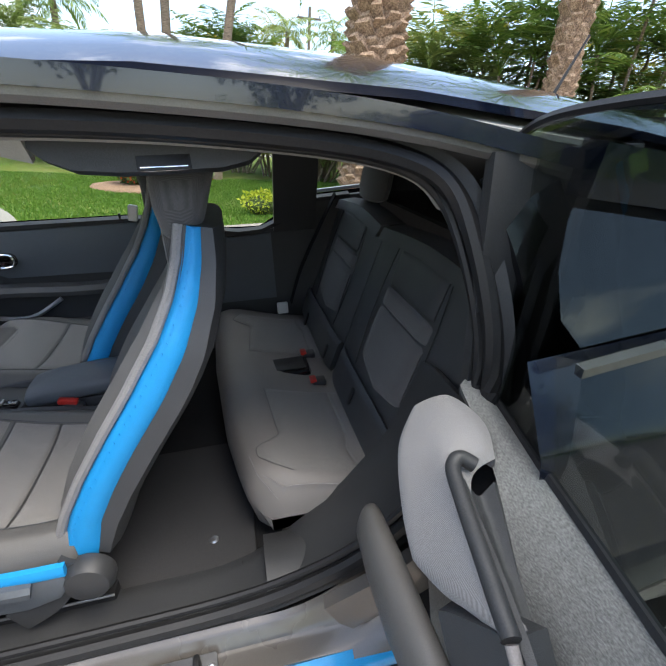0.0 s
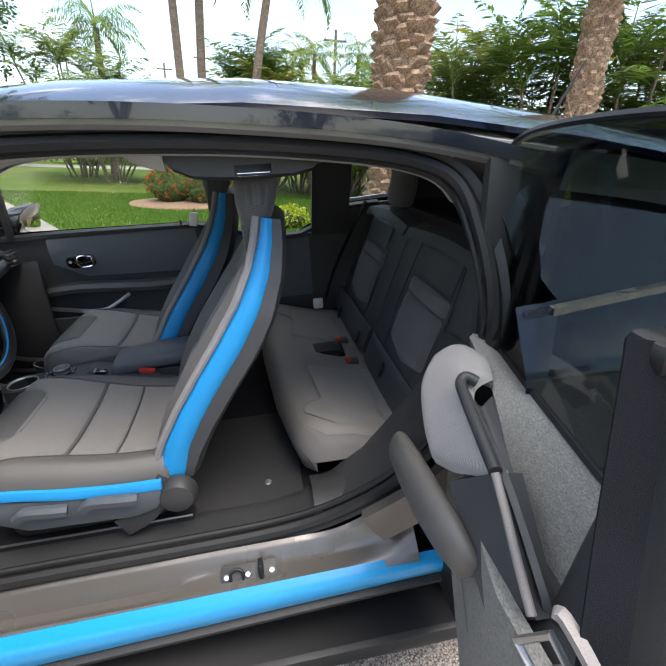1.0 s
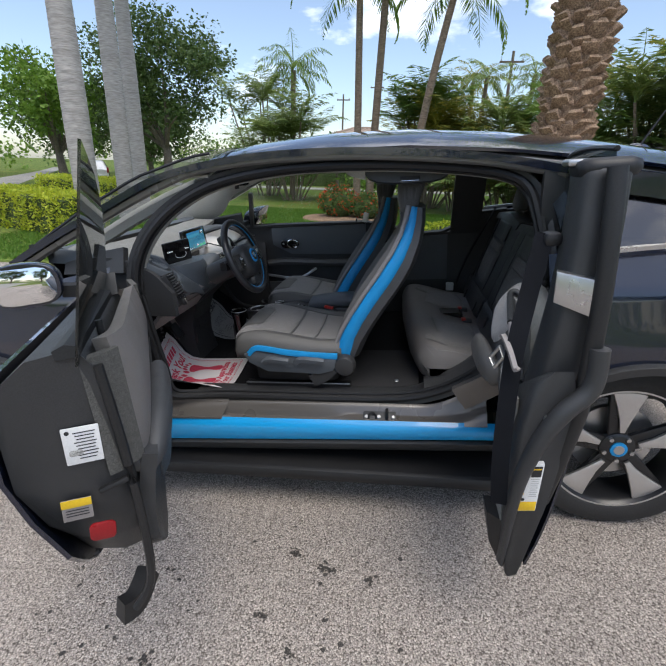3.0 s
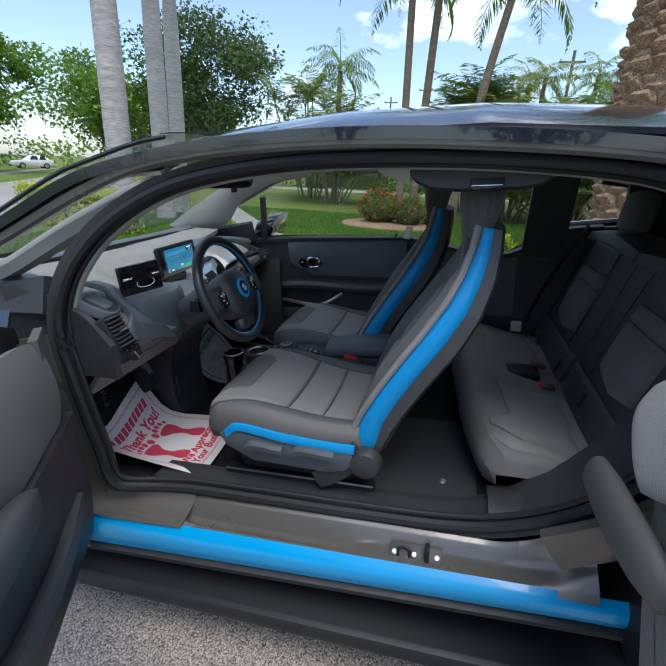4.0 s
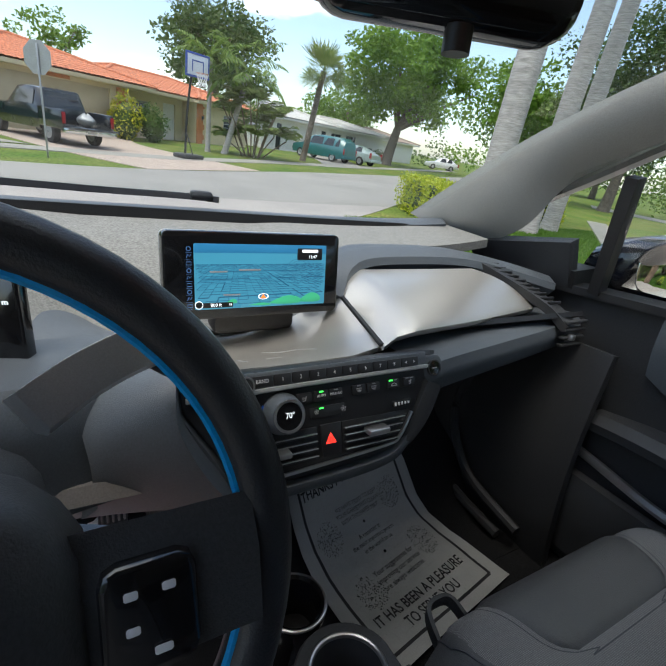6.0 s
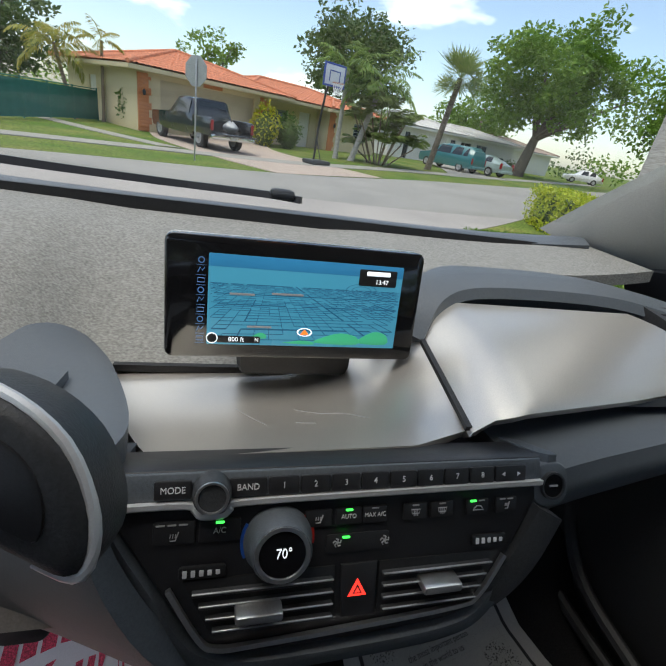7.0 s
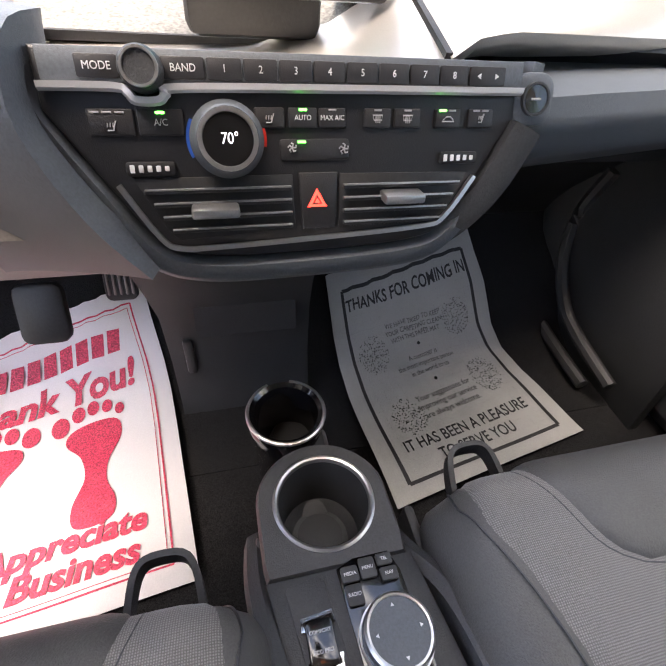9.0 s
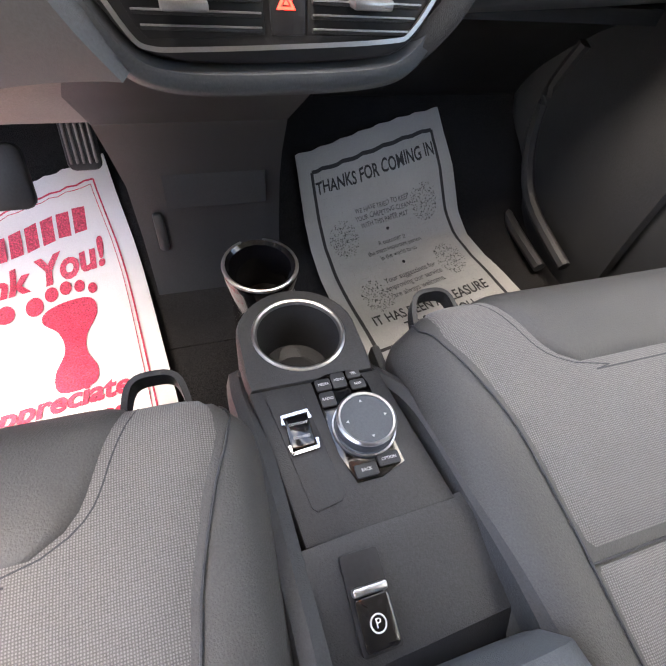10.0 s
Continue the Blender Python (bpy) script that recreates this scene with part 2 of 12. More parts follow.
M = dict(
    drive=aggregate("drive_stone", (0.45, 0.395, 0.345), (0.085, 0.07, 0.058), 185),
    road=surface("road_asphalt", (0.30, 0.285, 0.258), 0.92, other=(0.24, 0.23, 0.212), patch=0.5, patch_mix=0.8, grain=60, grain_mix=0.15, bump=0.3),
    walk=surface("pale_concrete", (0.30, 0.285, 0.25), 0.9, patch=1.2, grain=70, bump=0.3),
    brickpave=surface("brick_paving", (0.42, 0.34, 0.28), 0.9, other=(0.35, 0.27, 0.22), patch=3, grain=18, grain_mix=0.25, bump=0.3),
    lawn=surface("lawn", (0.080, 0.145, 0.022), 0.95, other=(0.175, 0.185, 0.052), patch=0.55, patch_mix=0.9, grain=14, grain_mix=0.3, bump=0.8, spec=0.1),
    mulch=surface("mulch", (0.30, 0.19, 0.12), 0.95, other=(0.20, 0.12, 0.07), patch=9, grain=40, grain_mix=0.35, bump=0.8),
    paint=surface("dark_blue_black_paint", (0.005, 0.008, 0.020), 0.16, other=(0.007, 0.012, 0.030), patch=2, grain=900, grain_mix=0.1, bump=0.0, coat=1.0, rough_spread=0.02),
    paint_grey=surface("grey_frame_paint", (0.15, 0.138, 0.125), 0.28, metal=0.3, patch=3, grain=600, grain_mix=0.05, bump=0.02, coat=0.4, rough_spread=0.04),
    blue_paint=surface("electric_blue_paint", (0.010, 0.33, 0.72), 0.30, other=(0.010, 0.30, 0.66), patch=4, grain=500, grain_mix=0.04, bump=0.02, coat=0.5, rough_spread=0.05),
    rubber=surface("black_rubber", (0.013, 0.013, 0.014), 0.5, patch=12, grain=300, bump=0.1),
    tyre=surface("tyre_rubber", (0.022, 0.021, 0.021), 0.8, other=(0.035, 0.033, 0.03), patch=14, grain=200, bump=0.3),
    plastic=surface("dark_grey_plastic", (0.034, 0.035, 0.037), 0.45, other=(0.041, 0.042, 0.043), patch=14, grain=500, grain_mix=0.1, bump=0.25, bump_scale=900),
    plastic_blue=surface("slate_grey_soft_plastic", (0.085, 0.097, 0.110), 0.46, other=(0.095, 0.107, 0.118), patch=8, grain=500, grain_mix=0.06, bump=0.25, bump_scale=1100),
    plastic_light=surface("warm_grey_plastic", (0.27, 0.245, 0.235), 0.5, patch=7, grain=500, grain_mix=0.06, bump=0.2, bump_scale=900),
    gloss=surface("piano_black", (0.008, 0.008, 0.009), 0.12, patch=8, grain=500, grain_mix=0.05, bump=0, coat=0.6, rough_spread=0.03),
    carpet=surface("black_carpet", (0.020, 0.020, 0.021), 0.97, other=(0.027, 0.026, 0.026), patch=14, grain=700, grain_mix=0.35, bump=0.9, spec=0.1),
    mat_rubber=surface("charcoal_floor_mat", (0.028, 0.028, 0.030), 0.85, other=(0.034, 0.034, 0.035), patch=10, grain=600, grain_mix=0.2, bump=0.5),
    felt=surface("grey_pressed_fibre", (0.235, 0.232, 0.215), 0.95, other=(0.17, 0.167, 0.155), patch=110, patch_mix=0.4, grain=520, grain_mix=0.16, bump=0.6, stretch=(1.0, 0.45, 1.0)),
    leather=surface("grey_leather", (0.104, 0.100, 0.094), 0.50, other=(0.090, 0.087, 0.082), patch=9, grain=650, grain_mix=0.06, bump=0.35, bump_scale=700),
    leather_dark=surface("dark_grey_leather", (0.058, 0.060, 0.063), 0.5, patch=9, grain=650, grain_mix=0.06, bump=0.35, bump_scale=700),
    leather_blue=surface("bright_blue_leather", (0.008, 0.30, 0.68), 0.5, other=(0.008, 0.27, 0.61), patch=9, grain=650, grain_mix=0.06, bump=0.35, bump_scale=700),
    piping=surface("pale_grey_piping", (0.26, 0.248, 0.24), 0.8, grain=500, bump=0.2),
    cloth=weave("grey_woven_cloth", (0.235, 0.222, 0.208), (0.20, 0.19, 0.178), 1150),
    cloth_dark=weave("charcoal_woven_cloth", (0.105, 0.103, 0.104), (0.085, 0.083, 0.084), 1500),
    cloth_light=weave("pale_grey_rib_cloth", (0.36, 0.345, 0.335), (0.30, 0.29, 0.28), 2400),
    stack_black=surface("satin_black_plastic", (0.020, 0.020, 0.022), 0.4, patch=10, grain=700, grain_mix=0.05, bump=0.15, bump_scale=1100),
    felt_dark=surface("charcoal_pressed_fibre", (0.10, 0.098, 0.09), 0.95, other=(0.055, 0.054, 0.05), patch=160, patch_mix=0.6, grain=520, grain_mix=0.2, bump=0.6),
    leather_taupe=surface("taupe_leather", (0.205, 0.188, 0.176), 0.5, other=(0.18, 0.166, 0.156), patch=9, grain=650, grain_mix=0.06, bump=0.35, bump_scale=700),
    bright=surface("brushed_bright_metal", (0.70, 0.70, 0.70), 0.30, metal=0.25, patch=8, grain=900, grain_mix=0.02, bump=0.0),
    headliner=surface("warm_grey_headliner", (0.42, 0.41, 0.37), 0.95, patch=6, grain=800, grain_mix=0.1, bump=0.3),
    silver=surface("satin_champagne_trim", (0.62, 0.585, 0.53), 0.34, metal=0.75, other=(0.58, 0.545, 0.50), patch=5, grain=900, grain_mix=0.03, bump=0.02, rough_spread=0.04),
    satin=surface("satin_aluminium", (0.56, 0.56, 0.56), 0.3, metal=0.9, patch=8, grain=900, grain_mix=0.04, bump=0.02),
    chrome=surface("chrome", (0.8, 0.8, 0.8), 0.08, metal=1.0, patch=5, grain=500, grain_mix=0.0, bump=0, rough_spread=0.02),
    rim_face=surface("machined_alloy", (0.62, 0.61, 0.60), 0.32, metal=0.8, patch=7, grain=600, grain_mix=0.05, bump=0.03),
    rim_black=surface("black_alloy", (0.016, 0.016, 0.017), 0.3, patch=7, grain=500, bump=0.02),
    paper=surface("white_paper", (0.80, 0.78, 0.78), 0.55, other=(0.74, 0.72, 0.72), patch=7, grain=500, grain_mix=0.02, bump=0.1, bump_scale=40),
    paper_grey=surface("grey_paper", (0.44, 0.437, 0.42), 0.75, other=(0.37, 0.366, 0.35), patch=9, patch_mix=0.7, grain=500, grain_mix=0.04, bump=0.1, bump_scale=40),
    red_ink=surface("red_print", (0.62, 0.045, 0.10), 0.6, other=(0.66, 0.09, 0.14), patch=60, grain=420, grain_mix=0.3, bump=0),
    black_ink=surface("black_print", (0.025, 0.025, 0.027), 0.6, patch=60, grain=400, bump=0),
    grey_ink=surface("grey_print", (0.40, 0.395, 0.375), 0.7, patch=60, grain=900, grain_mix=0.3, bump=0),
    white=surface("white_plastic", (0.75, 0.75, 0.74), 0.45, grain=300, grain_mix=0.03, bump=0.02),
    label=surface("white_label", (0.78, 0.78, 0.77), 0.4, grain=300, grain_mix=0.03, bump=0),
    yellow=surface("yellow_label", (0.80, 0.52, 0.02), 0.4, grain=300, grain_mix=0.03, bump=0),
    red=surface("red_plastic", (0.55, 0.03, 0.02), 0.35, grain=300, grain_mix=0.05, bump=0.02),
    red_dark=surface("dark_red_reflector", (0.28, 0.008, 0.012), 0.3, patch=40, grain=500, bump=0.1),
    belt=surface("black_belt_webbing", (0.009, 0.010, 0.013), 0.85, spec=0.15, grain=900, grain_mix=0.2, bump=0.5),
    mirror=surface("mirror_silver", (0.9, 0.9, 0.9), 0.02, metal=1.0, grain_mix=0, patch_mix=0, bump=0, rough_spread=0.0),
    glass=glass("clear_glass", (0.86, 0.90, 0.88)),
    windscreen=glass("windscreen_glass", (0.92, 0.95, 0.94)),
    tinted=glass("dark_tinted_glass", (0.42, 0.46, 0.44), gloss_min=0.07),
    rim_leather=surface("black_rim_leather", (0.022, 0.023, 0.026), 0.36, patch=9, grain=650, grain_mix=0.06, bump=0.2, bump_scale=700),
    door_privacy=glass("door_privacy_glass", (0.46, 0.50, 0.49), gloss_min=0.07),
    privacy=glass("privacy_glass", (0.05, 0.055, 0.055), gloss_min=0.14),
    mark=surface("white_print", (0.72, 0.72, 0.72), 0.5, grain_mix=0, patch_mix=0, bump=0),
    mark_dim=surface("grey_marking", (0.35, 0.35, 0.36), 0.5, grain_mix=0, patch_mix=0, bump=0),
    lit=glow("lit_white", (0.85, 0.9, 0.95), 0.5),
    lit_green=glow("lit_green", (0.05, 0.9, 0.08), 1.6),
    lit_red=glow("lit_red", (1.0, 0.03, 0.02), 1.5),
    lit_amber=glow("lit_amber", (1.0, 0.30, 0.08), 0.8),
)


# ---------------------------------------------------------------- mesh helpers
def link_mesh(name, verts, faces, material, parent=None, label="", angle=38):
    me = bpy.data.meshes.new(name)
    me.from_pydata([tuple(v) for v in verts], [], faces)
    bm = bmesh.new()
    bm.from_mesh(me)
    bmesh.ops.recalc_face_normals(bm, faces=bm.faces)
    bm.to_mesh(me)
    bm.free()
    me.polygons.foreach_set("use_smooth", [True] * len(me.polygons))
    me.set_sharp_from_angle(angle=radians(angle))
    me.materials.append(material)
    ob = new(name, me)
    if parent:
        ob.parent = parent
    if label:
        tagged(ob, label)
    return ob


class Shape:
    """Collects the faces of one mesh."""

    def __init__(self):
        self.v, self.f = [], []

    def add(self, verts, faces):
        k = len(self.v)
        self.v += [Vector(p) for p in verts]
        self.f += [tuple(i + k for i in f) for f in faces]
        return self

    def loft(self, rings, cap=True, closed=True, round_trip=False):
        n = len(rings[0])
        verts = [p for r in rings for p in r]
        faces = []
        m = len(rings)
        for a in range(m if round_trip else m - 1):
            b = (a + 1) % m
            for i in range(n if closed else n - 1):
                j = (i + 1) % n
                faces.append((a * n + i, a * n + j, b * n + j, b * n + i))
        if cap and closed and not round_trip:
            faces += [tuple(range(n)), tuple((m - 1) * n + i for i in range(n))]
        return self.add(verts, faces)

    def rbox(self, c, s, r=0.004, m=None, k=3):
        """A box with rounded edges: centre, full sizes, radius, and a pose."""
        hx, hy, hz = (v / 2 for v in s)
        r = min(r, hx * 0.98, hy * 0.98, hz * 0.98)
        rings = []
        levels = [(-hz, r), (-hz + 0.3 * r, 0.3 * r), (-hz + r, 0), (hz - r, 0), (hz - 0.3 * r, 0.3 * r), (hz, r)]
        for z, inset in levels:
            ring = []
            for q, (sx, sy) in enumerate(((1, 1), (-1, 1), (-1, -1), (1, -1))):
                for i in range(k):
                    a = radians(90 * q + 90 * i / (k - 1))
                    rr = max(r - inset, 0.0002)
                    ring.append(Vector((sx * (hx - r) + rr * math.cos(a), sy * (hy - r) + rr * math.sin(a), z)))
            rings.append(ring)
        m = (Matrix.Translation(c) @ m) if m else Matrix.Translation(c)
        return self.loft([[m @ p for p in g] for g in rings])

    def prism(self, outline, frame_m, d0, d1, r=0.003):
        """An outline (a, b) in the plane of frame_m (x, y), drawn out from d0 to d1 along its z, with eased edges."""
        rings = []
        s = 1 if d1 > d0 else -1
        for d, inset in ((d0, r), (d0 + s * r, 0), (d1 - s * r, 0), (d1 - s * 0.3 * r, 0.3 * r), (d1, r)):
            rings.append([frame_m @ Vector((p[0], p[1], d)) for p in inset_outline(outline, inset)])
        return self.loft(rings)

    def tube(self, path, radius, n=8, smooth=0, up=(0, 0, 1), cap=True, closed=False, squash=1.0):
        path = spline(path, smooth, closed) if smooth else [Vector(p) for p in path]
        rad = radius if callable(radius) else (lambda u: radius)
        rings = []
        for i, p in enumerate(path):
            a = path[(i - 1) % len(path)] if closed or i else p
            b = path[(i + 1) % len(path)] if closed or i < len(path) - 1 else p
            d = (b - a).normalized()
            side = d.cross(Vector(up))
            if side.length < 1e-4:
                side = d.cross(Vector((1, 0, 0)))
            side.normalize()
            top = side.cross(d)
            rr = rad(i / max(1, len(path) - 1))
            rings.append([p + side * rr * math.cos(6.2832 * k / n) + top * rr * squash * math.sin(6.2832 * k / n) for k in range(n)])
        return self.loft(rings, cap=cap, round_trip=closed)

    def sweep(self, path, ring, smooth=0, up=(0, 0, 1), cap=True, scale=None):
        """A flat ring of (side, top) drawn along a path."""
        path = spline(path, smooth) if smooth else [Vector(p) for p in path]
        rings = []
        for i, p in enumerate(path):
            d = (path[min(i + 1, len(path) - 1)] - path[max(i - 1, 0)]).normalized()
            side = d.cross(Vector(up)).normalized()
            top = side.cross(d)
            s = scale(i / (len(path) - 1)) if scale else (1, 1)
            rings.append([p + side * a * s[0] + top * b * s[1] for a, b in ring])
        return self.loft(rings, cap=cap)

    def lathe(self, profile, m=None, n=32):
        """(radius, height) turned about z."""
        m = m or Matrix()
        rings = [[m @ Vector((r * math.cos(6.2832 * k / n), r * math.sin(6.2832 * k / n), h)) for k in range(n)] for r, h in profile]
        ring_shape = min(profile[0][0], profile[-1][0]) > 0.002
        return self.loft(rings, round_trip=ring_shape)

    def sheet(self, fn, nu, nv, thick=0.0):
        """fn(u, v) for u, v in 0..1 gives a point; with a thickness it is given a back."""
        g = [[Vector(fn(i / nu, j / nv)) for j in range(nv + 1)] for i in range(nu + 1)]
        k = nv + 1
        verts = [p for row in g for p in row]
        faces = [(i * k + j, i * k + j + 1, (i + 1) * k + j + 1, (i + 1) * k + j) for i in range(nu) for j in range(nv)]
        if thick:
            nor = []
            for i in range(nu + 1):
                for j in range(nv + 1):
                    du = g[min(i + 1, nu)][j] - g[max(i - 1, 0)][j]
                    dv = g[i][min(j + 1, nv)] - g[i][max(j - 1, 0)]
                    c = du.cross(dv)
                    nor.append(c.normalized() if c.length > 1e-9 else Vector((0, 0, 1)))
            q = len(verts)
            verts += [p - n * thick for p, n in zip(verts, nor)]
            faces += [tuple(q + a for a in reversed(f)) for f in faces]
            edge = [i * k for i in range(nu + 1)] + [nu * k + j for j in range(1, nv + 1)]
            edge += [i * k + nv for i in range(nu - 1, -1, -1)] + [j for j in range(nv - 1, 0, -1)]
            for a, b in zip(edge, edge[1:] + edge[:1]):
                faces.append((a, b, q + b, q + a))
        return self.add(verts, faces)

    def make(self, name, material, parent=None, label="", angle=38):
        return link_mesh(name, self.v, self.f, material, parent, label, angle)


def spline(pts, steps=6, closed=False):
    """A smooth curve through points."""
    p = [Vector(q) for q in pts]
    n = len(p)
    out = []
    for i in range(n if closed else n - 1):
        a, b, c, d = (p[(i + k) % n] if closed else p[min(max(i + k, 0), n - 1)] for k in (-1, 0, 1, 2))
        for s in range(steps):
            t = s / steps
            out.append(0.5 * ((2 * b) + (c - a) * t + (2 * a - 5 * b + 4 * c - d) * t * t + (3 * b - a - 3 * c + d) * t ** 3))
    if not closed:
        out.append(p[-1])
    return out


def curve2(pts, steps=5, closed=True):
    return [(q.x, q.y) for q in spline([(a, b, 0) for a, b in pts], steps, closed)]


def inset_outline(o, d):
    if d == 0:
        return o
    n = len(o)
    area = sum(o[i][0] * o[(i + 1) % n][1] - o[(i + 1) % n][0] * o[i][1] for i in range(n))
    s = 1 if area > 0 else -1
    out = []
    for i in range(n):
        a, b, c = Vector(o[i - 1]).to_2d(), Vector(o[i]).to_2d(), Vector(o[(i + 1) % n]).to_2d()
        e, f = (b - a), (c - b)
        n1, n2 = Vector((-e.y, e.x)), Vector((-f.y, f.x))
        v = (n1.normalized() if n1.length else n1) + (n2.normalized() if n2.length else n2)
        v = v.normalized() * s if v.length > 1e-6 else Vector((0, 0))
        out.append((b.x + v.x * d, b.y + v.y * d))
    return out


def rrect(w, h, r, k=4, cx=0.0, cy=0.0):
    """A rounded rectangle about (cx, cy)."""
    out = []
    r = min(r, w / 2 * 0.99, h / 2 * 0.99)
    for q, (sx, sy) in enumerate(((1, 1), (-1, 1), (-1, -1), (1, -1))):
        for i in range(k):
            a = radians(90 * q + 90 * i / (k - 1))
            out.append((cx + sx * (w / 2 - r) + r * math.cos(a), cy + sy * (h / 2 - r) + r * math.sin(a)))
    return out


def ellipse(w, h, n=16, cx=0.0, cy=0.0):
    return [(cx + w / 2 * math.cos(6.2832 * i / n), cy + h / 2 * math.sin(6.2832 * i / n)) for i in range(n)]


def frame_of(o, x, y):
    """A pose at o whose x and y lie along the two given ways."""
    x = Vector(x).normalized()
    z = x.cross(Vector(y)).normalized()
    y = z.cross(x)
    return Matrix(((x.x, y.x, z.x, o[0]), (x.y, y.y, z.y, o[1]), (x.z, y.z, z.z, o[2]), (0, 0, 0, 1)))


def lettering(text, size, m, material, parent, align="CENTER", name="lettering", wide=1.0, slant=0.0, label="", depth=0.0003, bold=0.0):
    """Words as a thin mesh in the plane of m (x along the line, y up)."""
    c = bpy.data.curves.new(name, "FONT")
    c.body, c.size, c.align_x, c.align_y, c.shear, c.extrude, c.offset, c.resolution_u = text, size, align, "CENTER", slant, depth, bold, 3
    temp = bpy.data.objects.new(name, c)
    me = bpy.data.meshes.new_from_object(temp)
    bpy.data.objects.remove(temp)
    me.name = name
    me.transform(m @ Matrix.Diagonal((wide, 1, 1, 1)))
    me.materials.clear()
    me.materials.append(material)
    ob = new(name, me)
    if parent:
        ob.parent = parent
    if label:
        tagged(ob, label)
    return ob


def bars(rows, m, material, parent, name="printed_bar", depth=0.0003):
    """Plain bars (x, y, width, height) in place of words that are not spelled out."""
    s = Shape()
    for x, y, w, h in rows:
        s.prism(rrect(w, h, h * 0.2, 2, x, y), m, 0, depth * 2, depth * 0.4)
    return s.make(name, material, parent)


def empty(name, m=None, **tags):
    ob = new(name)
    ob.empty_display_size = 0.1
    if m:
        ob.matrix_basis = m
    return tagged(ob, **tags)


def lerp_at(x, xs, ys):
    return float(np.interp(x, xs, ys))


# ---------------------------------------------------------------- the car: shell
car = empty("car", CAR, label="dark blue-black small hatchback with open near doors and blue sill", category="car")


def side_y(z):
    """Half width of the shell by height."""
    return lerp_at(z, (0.16, 0.30, 0.42, 0.60, 0.80, 0.98, 1.10, 1.30, 1.42, 1.50), (0.72, 0.775, 0.80, 0.855, 0.875, 0.86, 0.80, 0.70, 0.615, 0.52))


def roof_z(x):
    return lerp_at(x, (0.10, 0.40, 0.70, 0.95, 1.15, 1.45, 1.80, 2.15, 2.50, 2.85, 3.10), (1.135, 1.292, 1.428, 1.503, 1.535, 1.552, 1.545, 1.510, 1.455, 1.385, 1.33))


def roof_ring(x, lift=0.0):
    z, half = roof_z(x) + lift, 0.605 if x < 2.2 else 0.605 - 0.03 * (x - 2.2)
    pts = []
    for i in range(-12, 13):
        u = i / 12
        pts.append((x, half * u, z - 0.022 * u * u - 0.060 * abs(u) ** 4))
    return pts


s = Shape()
s.sheet(lambda u, v: roof_ring(1.00 + 2.12 * u)[round(v * 24)], 24, 24, 0.012)
s.make("roof", M["paint"], car, "glossy dark roof that mirrors the clouds")
s = Shape()
s.sheet(lambda u, v: Vector((1.035, 0, 0.0035)) + Vector(roof_ring(0, 0)[0]) * 0 + Vector((0, roof_ring(1.035)[round(v * 24)][1], roof_ring(1.035)[round(v * 24)][2])) + Vector((0.006 * u, 0, 0)), 1, 24, 0.002)
s.make("roof_seam", M["satin"], car)

# side frame over the door opening: painted rail and pillar, the same on both sides
RAIL = ((0.18, 0.735, 1.085), (0.40, 0.715, 1.19), (0.62, 0.685, 1.285), (0.82, 0.652, 1.372), (1.00, 0.625, 1.428), (1.25, 0.612, 1.450), (1.55, 0.612, 1.447),
        (1.85, 0.617, 1.422), (2.10, 0.625, 1.388), (2.30, 0.645, 1.342), (2.50, 0.665, 1.288))
for sgn in (-1, 1):
    pts = [(x, sgn * y, z) for x, y, z in RAIL]
    ring = [(-0.014, -0.016), (0.012, -0.017), (0.019, -0.009), (0.019, 0.008), (0.010, 0.015), (-0.012, 0.016), (-0.02, 0.0)]
    Shape().sweep(pts, ring, 5).make("roof_rail", M["paint_grey"], car, "grey painted roof rail")
    up = [(x, sgn * (y - (0.012 if x < 0.95 else 0.02)), z + (0.03 if x < 0.95 else 0.014)) for x, y, z in RAIL]
    Shape().sweep(up, [(sgn * a, b) for a, b in ((-0.045, -0.014), (0.016, -0.014), (0.022, -0.004), (0.018, 0.004), (-0.01, 0.009), (-0.045, 0.011))], 5).make("windscreen_pillar", M["paint"], car)

# weather strips round the near opening: two beads
OPEN = ((0.735, -0.700, 0.50), (0.720, -0.705, 0.62), (0.690, -0.705, 0.85), (0.685, -0.70, 1.02), (0.735, -0.682, 1.155), (0.835, -0.650, 1.268), (0.98, -0.618, 1.352), (1.15, -0.600, 1.395),
        (1.40, -0.592, 1.414), (1.70, -0.592, 1.405), (1.95, -0.597, 1.380), (2.12, -0.604, 1.348), (2.205, -0.618, 1.298), (2.245, -0.655, 1.19), (2.262, -0.695, 1.05),
        (2.25, -0.70, 0.90), (2.18, -0.685, 0.74), (2.06, -0.66, 0.60), (1.92, -0.632, 0.505), (1.76, -0.620, 0.462), (1.50, -0.618, 0.452), (1.20, -0.622, 0.455), (0.95, -0.632, 0.46), (0.82, -0.66, 0.468))
Shape().tube(OPEN, 0.016, 8, 5, closed=True).make("door_seal", M["rubber"], car, "black rubber door seal")
inner = [(x + (1.48 - x) * 0.016, y + 0.022, z + (0.95 - z) * 0.026) for x, y, z in OPEN]
Shape().tube(inner, 0.009, 8, 5, closed=True).make("inner_door_seal", M["rubber"], car)
